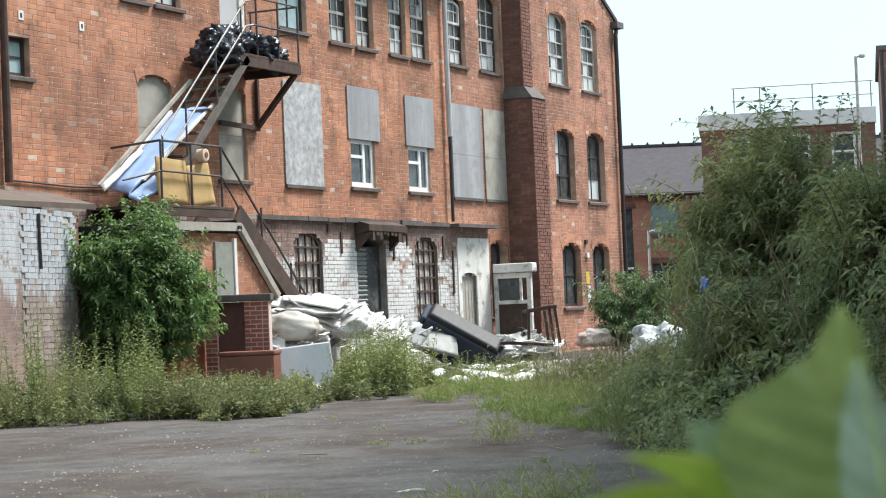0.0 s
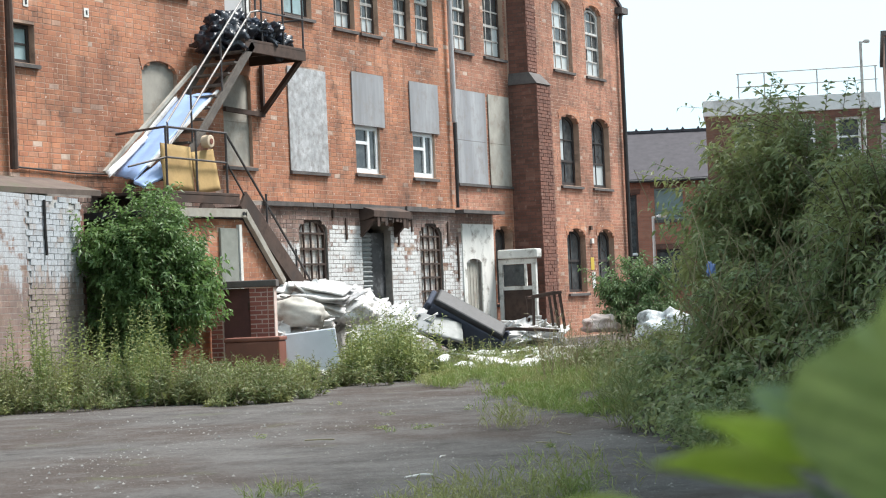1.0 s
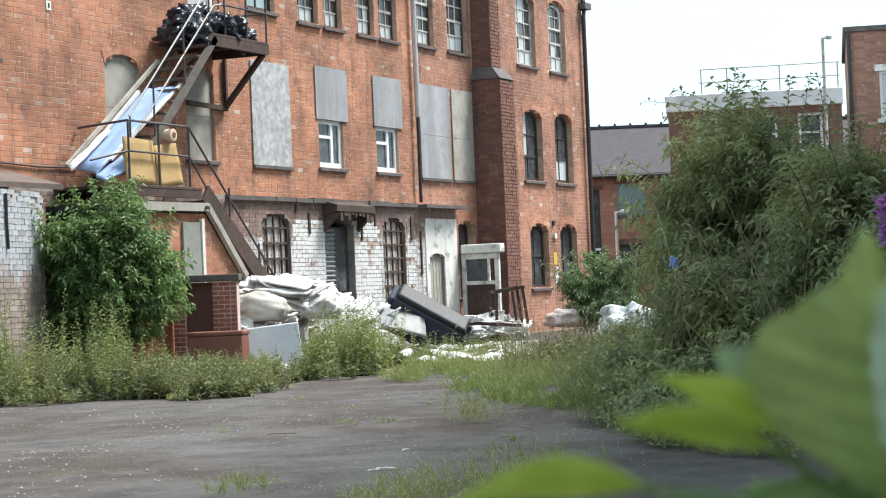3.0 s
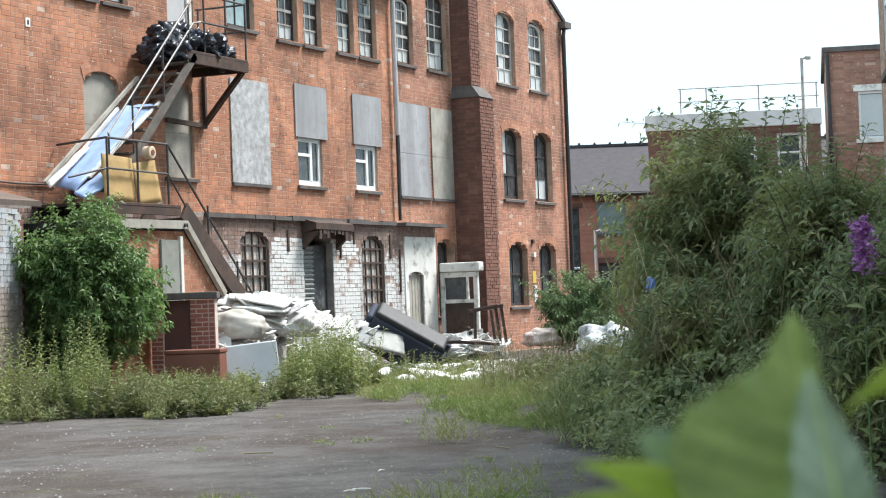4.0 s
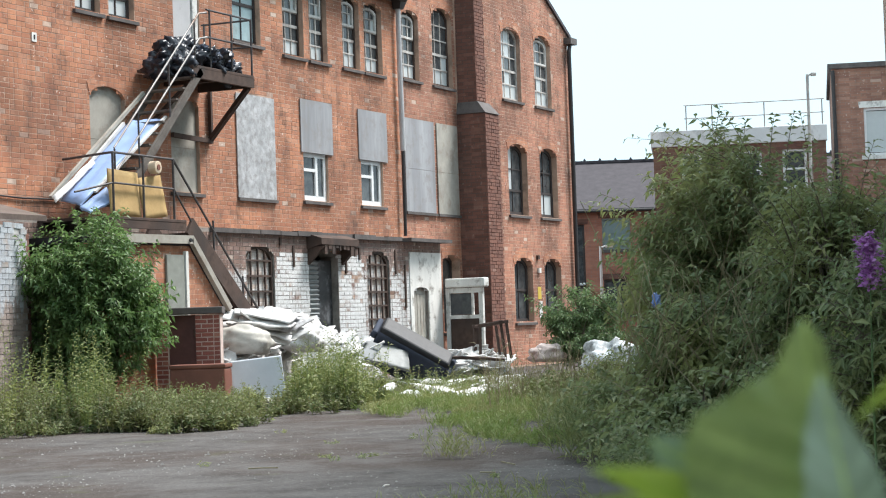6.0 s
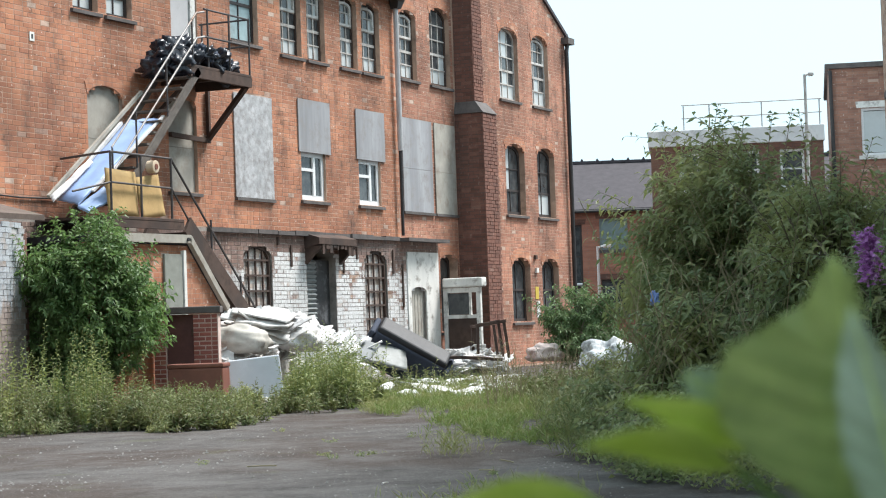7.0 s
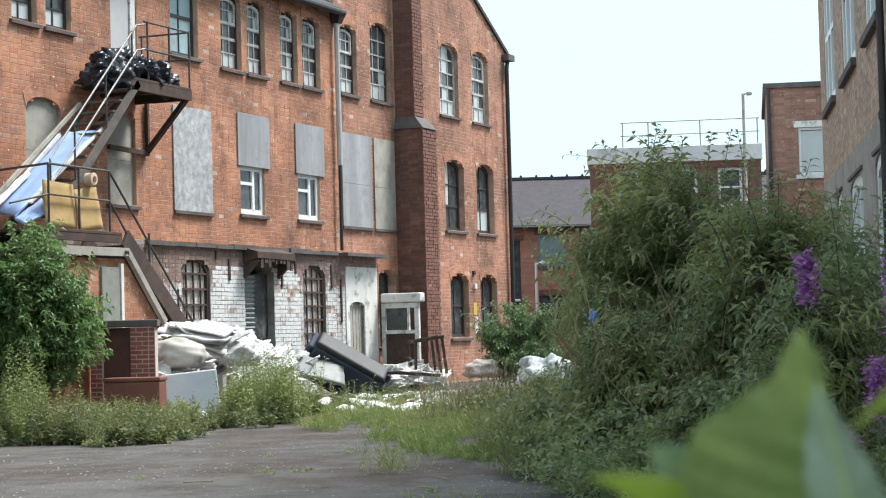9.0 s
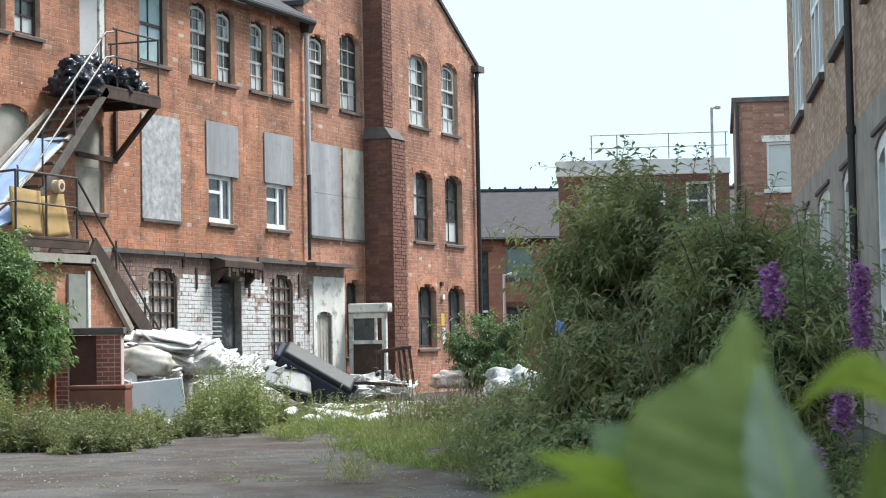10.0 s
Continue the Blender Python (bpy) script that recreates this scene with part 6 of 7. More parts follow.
def weed_bed(name, place, count, tall, per, leaf, material, label, seed, lean=0.12, spread=0.9, stem=None, stem_r=0.004, category="weeds"):
    """A bed of upright leafy weeds, past counting."""
    global rng
    rng = np.random.default_rng(seed)
    base, hs = [], []
    for _ in range(count):
        s, a, k = place(rng)
        base.append(tuple(yard(s, a, -0.02)))
        hs.append(tall * k * rng.uniform(0.55, 1.15))
    base, hs = np.array(base), np.array(hs)
    d = np.stack([rng.normal(size=count) * lean, rng.normal(size=count) * lean, np.ones(count)], 1)
    pts, ld, line = shoots(base, d, hs, 0.05, per, spread=spread, climb=0.75)
    tagged(leaves(name, pts, ld, leaf[0], leaf[1], material), label, category, kind="stuff")
    if stem:
        tagged(stalks(name + "_stalk", line, stem_r, stem_r * 0.4, stem), "thin upright weed stalks", category, kind="stuff")


def band(x0, x1, a0, a1, edge=None, clump=3.4):
    """Places between two lines of sight (sideways per metre away) and two distances, thinned into clumps."""
    def pick(g):
        while True:
            q, a = g.uniform(x0, x1), g.uniform(a0, a1)
            s = q * a
            lo = edge(q) if edge else a0
            c = noise.noise((s * clump * 0.5, a * clump * 0.35, 4.2))
            if a > lo + 0.5 * noise.noise((s * 1.3, 0, 9)) and g.random() < 0.5 + 1.5 * c:
                return s, a, 0.8 + 0.95 * c
    return pick


def tarmac_edge(q):
    """How far the bare tarmac reaches along a line of sight."""
    for (qa, aa), (qb, ab) in zip(EDGE, EDGE[1:]):
        if qa <= q <= qb:
            return aa + (ab - aa) * (q - qa) / (qb - qa)
    return 24.0


EDGE = [(-0.5, 20.8), (-0.24, 22.2), (-0.213, 22.3), (-0.107, 22.5), (-0.074, 24.5), (-0.046, 26.6), (-0.03, 24.6), (0.009, 20.2), (0.037, 18.0), (0.06, 15.6), (0.09, 13.0), (0.3, 11.0)]
def strip_place(x0, x1, a0, a1, heights):
    """Places along a strip, with the plants' height by the line of sight."""
    def pick(g):
        while True:
            q, a = g.uniform(x0, x1), g.uniform(a0, a1)
            c = noise.noise((q * a * 1.1, a * 0.9, 2.7))
            if a > tarmac_edge(q) + 0.15 + 0.4 * noise.noise((q * 40, 0, 9)) and g.random() < 0.42 + 1.9 * c:
                for (qa, ha), (qb, hb) in zip(heights, heights[1:]):
                    if qa <= q <= qb:
                        return q * a, a, ha + (hb - ha) * (q - qa) / (qb - qa)
                return q * a, a, heights[-1][1]
    return pick


LOW_STRIP = [(-0.35, 1.0), (-0.15, 0.9), (-0.13, 0.75), (-0.08, 0.7), (-0.06, 1.0), (-0.03, 0.8)]
weed_clumps("weeds", strip_place(-0.33, -0.05, 21.8, 25.0, LOW_STRIP), 230, 0.56, 20, (0.09, 0.028), M_WEED, "bushy green weeds along the tarmac's edge", 11, stems=7, fan=0.27)
weed_clumps("tall_weeds", strip_place(-0.31, -0.145, 23.2, 26.8, [(-0.35, 1.0), (-0.19, 0.95), (-0.14, 0.8)]), 90, 1.1, 42, (0.1, 0.03), M_WEED_TALL, "tall leafy weed spires before the wall and bush", 12, stems=3, fan=0.06, stem=M_GREEN_PALE)
weed_clumps("tall_weeds", strip_place(-0.145, -0.085, 25.0, 29.0, [(-0.15, 0.8), (-0.08, 0.55)]), 55, 0.5, 18, (0.11, 0.034), M_WEED_TALL, "leafy weeds before the steel chest", 17, stems=8, fan=0.25)
weed_clumps("weeds", strip_place(-0.15, -0.045, 22.3, 27.5, [(-0.15, 0.95), (-0.1, 0.85), (-0.04, 0.7)]), 120, 0.44, 17, (0.095, 0.03), M_WEED, "low bushy weeds along the tarmac's edge", 18, stems=7, fan=0.3)
weed_clumps("weeds", strip_place(-0.33, -0.05, 21.8, 23.6, LOW_STRIP), 90, 0.24, 14, (0.07, 0.026), M_GREEN_DARK, "low dark weeds at the tarmac's edge", 19, stems=7, fan=0.5)
weed_clumps("tall_weeds", strip_place(-0.078, -0.026, 26.6, 31.0, [(-0.08, 0.8), (-0.055, 1.1), (-0.02, 0.8)]), 70, 0.8, 26, (0.12, 0.032), M_WEED_TALL, "tall bushy weeds before the rubbish heap", 13, stems=6, fan=0.15, stem=M_GREEN_PALE)
weed_bed("tall_weeds", band(-0.04, 0.06, 31.5, 38.0), 110, 0.36, 14, (0.09, 0.02), M_WEED, "weeds round the rubbish", 14, lean=0.25, stem=M_STRAW)
weed_bed("grass", band(-0.045, 0.06, 28.5, 37.0), 1500, 0.13, 6, (0.12, 0.009), M_GRASS, "short trampled grass among the rubbish", 26, lean=0.4, spread=0.4, category="grass")
weed_bed("grass", band(-0.045, 0.06, 17.5, 29.0, tarmac_edge), 4000, 0.12, 7, (0.1, 0.008), M_GRASS, "bright rough grass beyond the tarmac", 21, lean=0.35, spread=0.35, category="grass")
weed_bed("grass", band(0.045, 0.12, 14.5, 30.0, tarmac_edge), 1700, 0.32, 8, (0.14, 0.011), M_WEED, "rough grass and weeds below the shrubs", 22, lean=0.35, spread=0.5, category="grass")
weed_bed("grass", band(0.02, 0.07, 24.0, 33.0), 150, 0.7, 10, (0.1, 0.008), M_STRAW, "dry seeding grass stalks", 23, lean=0.2, spread=0.35, stem=M_STRAW, category="grass")
weed_bed("undergrowth", band(0.06, 0.28, 10.8, 15.5, tarmac_edge), 1500, 0.36, 12, (0.065, 0.026), M_GREEN_DARK, "dark undergrowth by the tan brick building", 24, lean=0.35)
for k, (s, a, n, h) in enumerate(((0.07, 16.8, 90, 0.26), (-0.2, 10.6, 70, 0.16), (0.1, 10.7, 90, 0.18), (0.3, 10.8, 80, 0.18), (-0.45, 10.5, 50, 0.1), (0.42, 12.6, 40, 0.12), (-1.3, 11.6, 30, 0.06))):
    w = 0.12 + 0.05 * (k % 3)
    weed_bed("grass_tuft", lambda g, s=s, a=a, w=w: (s + g.normal() * w, a + g.normal() * w * 1.4, 1.0), n, h, 6, (0.11, 0.006), M_GRASS, "grass tuft growing through the tarmac", 30 + k, lean=0.4, spread=0.3, category="grass")
for k, (x, y) in enumerate(((-1.0, 17.4), (-0.92, 17.0), (-0.72, 17.2), (-0.62, 17.4), (-0.3, 19.8), (-1.1, 19.5), (-2.0, 16.8), (-1.75, 21.8), (0.35, 14.6))):
    weed_bed("small_weed", lambda g, x=x, y=y: (x + g.normal() * 0.035, y + g.normal() * 0.05, 1.0), 7, 0.05, 5, (0.035, 0.012), M_GREEN_DARK, "small weed in a crack of the tarmac", 50 + k, lean=0.5)
rng = np.random.default_rng(44)
twig = thing("spray_of_leaves", yard(2.55, 18.0, 0), "long thin leafy spray rising from the buddleia", "branch")
o = yard(2.55, 18.0, 0)
for k, (s, z, ds, dz, l) in enumerate(((2.55, 2.45, -0.95, 0.48, 0.95), (2.6, 2.45, -0.8, 0.62, 0.8), (2.7, 2.45, -0.55, 0.75, 0.66), (2.8, 2.45, -0.35, 0.8, 0.6), (2.95, 2.45, 0.1, 0.8, 0.5), (3.1, 2.45, 0.15, 0.9, 0.52), (3.3, 2.45, -0.1, 0.9, 0.5), (2.5, 2.4, -0.9, 0.4, 0.7))):
    st = np.array([tuple(yard(s, 18.0, z) - o)])
    dv = np.array([tuple(SIDE_DIR * ds + Vector((0, 0, dz)))])
    q, d, line = shoots(st, dv, np.array([l]), 0.2, 17, spread=0.9, climb=0.5)
    leaves("foliage", q, d, 0.075, 0.036, M_GREEN_DARK, twig)
    stalks("twig", line, 0.005, 0.002, M_BARK, twig)
# dry bare stalks that stand through the shrubs
rng = np.random.default_rng(90)
n = 110
st = np.array([tuple(yard(rng.uniform(1.5, 3.4), rng.uniform(15.2, 17.6), rng.uniform(0.2, 0.9))) for _ in range(n)])
dd = np.stack([rng.normal(size=n) * 0.45, rng.normal(size=n) * 0.45, np.ones(n)], 1)
_, _, line = shoots(st, dd, rng.uniform(0.6, 1.6, n), 0.2, 4)
tagged(stalks("dry_stalk", line, 0.006, 0.003, M_STRAW), "pale dry stalks standing through the shrubs", "stalks", kind="stuff")

# purple loosestrife close by the hedge
for k, (s, a, z, l) in enumerate(((1.9, 9.0, 1.2, 0.22), (2.3, 9.0, 1.05, 0.36), (2.18, 8.9, 0.7, 0.24), (2.4, 8.6, 0.95, 0.3), (2.1, 9.2, 0.5, 0.1))):
    rng = np.random.default_rng(70 + k)
    fl = thing("loosestrife", yard(s, a), "tall purple loosestrife spike in flower", "flower", "loosestrife by the hedge")
    bm = bmesh.new()
    rod(bm, [(0, 0, -0.02), (0.02, 0.01, z * 0.6), (0.03, 0.0, z + l)], [0.006, 0.005, 0.002], 6)
    part("stem", bm, M_GREEN_MID, fl)
    q, d, _ = shoots(np.array([[0.025, 0.005, z]]), np.array([[0.03, 0, 1.0]]), np.array([l]), 0.0, int(520 * l / 0.22), spread=1.0, climb=0.3, first=0.0)
    q += rng.normal(size=q.shape) * np.array([0.022, 0.022, 0.014])
    leaves("blossom", q, d, 0.03, 0.017, M_FLOWER, fl, "magenta-purple petals")
    q, d, _ = shoots(np.array([[0, 0, 0.1]]), np.array([[0.02, 0, 1.0]]), np.array([z - 0.05]), 0.0, 34, spread=1.0, climb=0.4)
    leaves("foliage", q, d, 0.09, 0.02, M_GREEN_DARK, fl)
# white umbels in the bin store
rng = np.random.default_rng(99)
um = thing("white_weed", yard(-4.55, 34.7), "white-flowered weed before the bin store", "weed")
q = np.array([tuple(Vector((rng.normal() * 0.13, rng.normal() * 0.06, 0.95 + rng.normal() * 0.14))) for _ in range(60)])
leaves("blossom", q, rng.normal(size=q.shape) + np.array([0, 0, 0.6]), 0.06, 0.03, M_WHITE_FLOWER, um)
q, d, line = shoots(np.array([[rng.normal() * 0.06, 0, 0] for _ in range(14)]), np.array([[rng.normal() * 0.2, rng.normal() * 0.1, 1] for _ in range(14)]), rng.uniform(0.6, 1.0, 14), 0.05, 18)
leaves("foliage", q, d, 0.09, 0.03, M_GREEN_MID, um)
stalks("stalk", line, 0.005, 0.002, M_GREEN_PALE, um)
# a scrap of blue plastic caught in the shrub
ob = lump("plastic_scrap", plain("blue_plastic", (0.16, 0.24, 0.5), 0.4, vary=0.2), (0.035, 0.03, 0.06), 77, "scrap of blue plastic caught in the shrub", "litter", "", 0.6)
ob.matrix_world = yard_pose(1.82, 17.2, 1.22)

# grit and small stones on the tarmac
rng = np.random.default_rng(31)
vv, ff = [], []
for k in range(7500):
    q, a = rng.uniform(-0.24, 0.09), 11 + 12 * rng.random() ** 1.1
    if a > tarmac_edge(q) - 0.1:
        continue
    c = np.array(yard(q * a, a, 0.0))
    if noise.noise((c[0] * 0.8, c[1] * 0.8, 2)) + 0.25 < rng.random() * 0.8:
        continue
    r = (0.003 + 0.012 * rng.random() ** 5) * (1.2 if q < -0.1 else 0.9)
    o = np.array([[1, 0, 0], [0, 1, 0], [-1, 0, 0], [0, -1, 0], [0, 0, 0.8]]) * r * rng.uniform(0.6, 1.3, (5, 1))
    b = len(vv)
    vv += (c + o).tolist()
    ff += [(b, b + 1, b + 4), (b + 1, b + 2, b + 4), (b + 2, b + 3, b + 4), (b + 3, b, b + 4)]
tagged(raw("grit", vv, ff, plain("pale_grit", (0.28, 0.265, 0.25), 0.9, vary=0.4, scale=20)), "pale grit and crumbs of mortar on the tarmac", "grit", kind="stuff")
for k, (q, a, l) in enumerate(((-0.04, 12.6, 0.1), (-0.046, 12.5, 0.07), (-0.03, 14.0, 0.09), (0.03, 15.8, 0.3), (0.02, 14.9, 0.12), (-0.09, 16.2, 0.2))):
    bm = bmesh.new()
    rod(bm, [(-l * 0.6, 0, 0.004), (0, 0.01, 0.007), (l * 0.6, 0, 0.004)], 0.005, 6)
    ob = part("twig", bm, M_STRAW if k > 2 else M_WHITE)
    ob.matrix_world = yard_pose(q * a, a, 0.0, 0, 0, 35 * k)
    tagged(ob, "short twig lying on the tarmac", "twig", "twigs")


# ---- leaves of the hedge, close by ----
def near_leaf_material(name, a, b_, gloss):
    m, nt, b = mat_new(name)
    pos = place_of(nt)
    c = mix(nt, ramp(nt, noise_of(nt, pos, 22, 4), 0.35, 0.65), a, b_)
    c = mix(nt, ramp(nt, noise_of(nt, pos, 60, 3), 0.55, 0.7, 0, 0.35), c, tuple(min(1, x * 1.5) for x in b_))
    c = mix(nt, ramp(nt, noise_of(nt, pos, 220, 3), 0.45, 0.8, 0, 0.3), c, tuple(x * 0.6 for x in a))
    nt.links.new(c, b.inputs["Base Color"])
    b.inputs["Roughness"].default_value = gloss
    tr = nt.nodes.new("ShaderNodeBsdfTranslucent")
    nt.links.new(mix(nt, 0.5, c, tuple(min(1, x * 1.6) for x in b_)), tr.inputs["Color"])
    ms = nt.nodes.new("ShaderNodeMixShader")
    ms.inputs[0].default_value = 0.42
    nt.links.new(b.outputs[0], ms.inputs[1])
    nt.links.new(tr.outputs[0], ms.inputs[2])
    nt.links.new(ms.outputs[0], nt.nodes["Material Output"].inputs["Surface"])
    bump(nt, b, noise_of(nt, pos, 120, 3), 0.2, 0.001)
    return m


M_NEAR = near_leaf_material("broad_hedge_leaf", (0.23, 0.305, 0.095), (0.41, 0.48, 0.165), 0.3)
M_NEAR_LIME = near_leaf_material("young_hedge_leaf", (0.46, 0.6, 0.1), (0.66, 0.76, 0.24), 0.5)
# pale leaf green, also used for the sheen on the large leaf's right half
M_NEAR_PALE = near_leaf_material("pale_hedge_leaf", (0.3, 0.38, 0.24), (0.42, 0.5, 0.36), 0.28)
# darker copy of the leaf green with shade put into it; stems use it too
M_NEAR_DARK = near_leaf_material("shade_toned_hedge_green", (0.18, 0.28, 0.085), (0.27, 0.38, 0.13), 0.4)
TIP = Vector((0.6794, -18.1387, 1.1017))
SIDE = Vector((math.sin(FORWARD), -math.cos(FORWARD), 0))
AWAY = Vector((math.cos(FORWARD), math.sin(FORWARD), 0))
U = 0.000194


def at_tip(x, y, back=0.0):
    """A place in the hedge: sideways and down from the broad leaf's tip in small units, and back in metres."""
    eye = Vector((0, -18.307, 1.1))
    return eye + (TIP + SIDE * x * U + Vector((0, 0, -1)) * y * U - eye) * (1 + back / 0.7)


hedge = thing("hedge_plant", at_tip(0, 5500, 0.02), "broad-leaved hedge plant with fresh green leaves", "plant")
HEDGE_INV = hedge.matrix_world.inverted()


def near_leaf(base, tip, left, right, material, label, back=(0.0, 0.0), fold=0.35, arch=0.0, nx=48, tooth=0.0, wave=0.0):
    """A leaf with a midrib, two unequal halves folded along it, toothed edges and thickness."""
    bm = bmesh.new()
    b, t = at_tip(*base, back[0]), at_tip(*tip, back[1])
    axis = t - b
    cross = axis.cross(AWAY).normalized()
    if cross.dot(SIDE) < 0 and abs(axis.normalized().dot(SIDE)) < 0.7:
        cross = -cross
    bow = cross.cross(axis).normalized()
    prof = lambda pr, s: pr[int(min(s, 0.999) * (len(pr) - 1))] + (pr[min(int(min(s, 0.999) * (len(pr) - 1)) + 1, len(pr) - 1)] - pr[int(min(s, 0.999) * (len(pr) - 1))]) * (min(s, 0.999) * (len(pr) - 1) % 1)
    cols = 6
    grid = []
    for i in range(nx + 1):
        s = i / nx
        mid = b + axis * s + cross * arch * U * math.sin(math.pi * s)
        row = []
        for j in range(-cols, cols + 1):
            f = j / cols
            wd = prof(left if j < 0 else right, s) * U
            if abs(j) == cols and 0 < i < nx:
                wd *= 1 + tooth * (1 if i % 2 else -1)
            lift = fold * abs(f) * wd * (1.0 if j < 0 else -2.2) + wave * U * math.sin(s * 19 + f * 2) * abs(f)
            vein = 0.07 * wd * math.cos(2 * math.pi * (s * 8 - abs(f) * 1.3)) * min(1, 4 * abs(f))
            row.append(mid + cross * f * wd - AWAY * (lift + vein))
        grid.append(row)
    for off in (0.0, 0.0004):
        vs = [[bm.verts.new(HEDGE_INV @ (p + AWAY * off)) for p in row] for row in grid]
        for i in range(nx):
            for j in range(2 * cols):
                q = (vs[i][j], vs[i][j + 1], vs[i + 1][j + 1], vs[i + 1][j])
                face = bm.faces.new(q if off == 0 else q[::-1])
                face.smooth = True
    leaf_ob = part("leaf", bm, material, hedge, label)
    bm = bmesh.new()
    rod(bm, [HEDGE_INV @ (b + axis * (k / 6) + cross * arch * U * math.sin(math.pi * k / 6) - AWAY * 0.0004) for k in range(7)], [0.0007 - 0.00008 * k for k in range(7)], 6)
    part("midrib", bm, M_NEAR_LIME, leaf_ob)


near_leaf((45, 490), (0, 0), (10, 120, 192, 236, 250, 248, 218, 140, 62, 40, 0), (10, 40, 60, 66, 62, 54, 48, 44, 42, 36, 0), M_NEAR, "large dull green leaf", back=(-0.04, 0.05), fold=0.25, tooth=0.03, wave=4)
# separate pale leaf: the large leaf's right-hand sheen put into colour
near_leaf((120, 560), (25, 95), (0, 50, 70, 78, 74, 64, 48, 28, 0), (0, 40, 62, 74, 76, 66, 46, 24, 0), M_NEAR_PALE, "pale leaf coloured for the sheen on the large leaf's right half", back=(-0.09, 0.02), fold=0.2, tooth=0.03, wave=5)
near_leaf((-180, 376), (-462, 328), (0, 18, 30, 37, 38, 32, 23, 12, 0), (0, 18, 30, 36, 35, 28, 20, 10, 0), M_NEAR_LIME, "bright lime-green young leaf", back=(0.01, -0.015), fold=0.5, arch=-22, tooth=0.05)
near_leaf((-105, 362), (-385, 246), (0, 16, 28, 36, 37, 32, 22, 12, 0), (0, 16, 28, 34, 34, 28, 19, 9, 0), M_NEAR_LIME, "yellow-green young leaf", back=(0.015, 0.0), fold=0.5, arch=-16, tooth=0.05)
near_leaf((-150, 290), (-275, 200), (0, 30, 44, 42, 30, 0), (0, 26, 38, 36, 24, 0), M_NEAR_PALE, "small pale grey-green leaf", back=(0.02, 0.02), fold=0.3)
near_leaf((-405, 432), (-755, 460), (0, 20, 34, 40, 40, 34, 25, 14, 0), (0, 20, 32, 38, 37, 30, 21, 10, 0), M_NEAR_LIME, "bright lime-green hanging leaf", back=(0.02, -0.02), fold=0.25, arch=-30, tooth=0.05)
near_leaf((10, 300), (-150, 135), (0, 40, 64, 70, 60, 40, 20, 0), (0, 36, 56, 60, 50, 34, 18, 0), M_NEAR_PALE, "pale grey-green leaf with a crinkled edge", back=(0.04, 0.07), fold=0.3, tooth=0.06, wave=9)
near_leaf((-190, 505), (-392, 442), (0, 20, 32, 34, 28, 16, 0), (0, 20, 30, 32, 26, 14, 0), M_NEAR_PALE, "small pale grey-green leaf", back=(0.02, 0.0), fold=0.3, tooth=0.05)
near_leaf((60, 640), (-220, 430), (0, 60, 110, 130, 120, 80, 40, 0), (0, 70, 120, 140, 120, 80, 40, 0), M_NEAR_DARK, "dark green leaf with the shade in its colour", back=(0.02, 0.05), fold=0.2)
near_leaf((200, 640), (60, 430), (0, 60, 100, 110, 90, 60, 30, 0), (0, 50, 90, 110, 90, 60, 30, 0), M_NEAR, "dull green leaf", back=(0.03, 0.05), fold=0.2)
near_leaf((300, 190), (80, 185), (0, 24, 36, 40, 38, 30, 20, 10, 0), (0, 22, 34, 38, 34, 28, 18, 8, 0), M_NEAR_LIME, "arched lime-green leaf", back=(0.03, 0.01), fold=0.3, arch=-75, tooth=0.05)
near_leaf((260, 560), (230, 215), (0, 40, 66, 74, 66, 46, 24, 0), (0, 40, 66, 74, 66, 46, 24, 0), M_NEAR, "pale grey-green leaf", back=(0.04, 0.02), fold=0.3)
near_leaf((-420, 620), (-180, 505), (0, 40, 60, 60, 44, 24, 0), (0, 40, 60, 60, 44, 24, 0), M_NEAR_DARK, "dark green leaf with the shade in its colour", back=(0.03, 0.04), fold=0.2)
for pts in (((30, 5500), (20, 2500), (60, 900), (45, 490)), ((50, 700), (-40, 480), (-180, 376)), ((-20, 520), (-60, 430), (-105, 362)), ((-120, 430), (-300, 470), (-405, 432)), ((50, 900), (200, 500), (300, 190))):
    bm = bmesh.new()
    rod(bm, [HEDGE_INV @ at_tip(x, y, 0.02) for x, y in pts], [0.004 if pts[0][1] > 4000 else 0.0016] * len(pts), 8)
    part("stem", bm, M_NEAR_DARK, hedge)

# ---- single bricks, last ----
def brick_mesh(name, l, h, d, seed, mat):
    r = random.Random(seed)
    bm = bmesh.new()
    j = lambda: r.uniform(-0.004, 0.004)
    e = 0.006
    pts = [(0, 0, 0), (l, 0, 0), (l, d, 0), (0, d, 0), (0, 0, h), (l, 0, h), (l, d, h), (0, d, h)]
    hexa(bm, [(x + j(), y + j(), z + j()) for x, y, z in pts])
    fr = [f for f in bm.faces if f.calc_center_median().y < 0.01]
    bmesh.ops.inset_region(bm, faces=fr, thickness=e, depth=0.004)
    me = bpy.data.meshes.new(name)
    bm.to_mesh(me)
    bm.free()
    me.materials.append(mat)
    return me


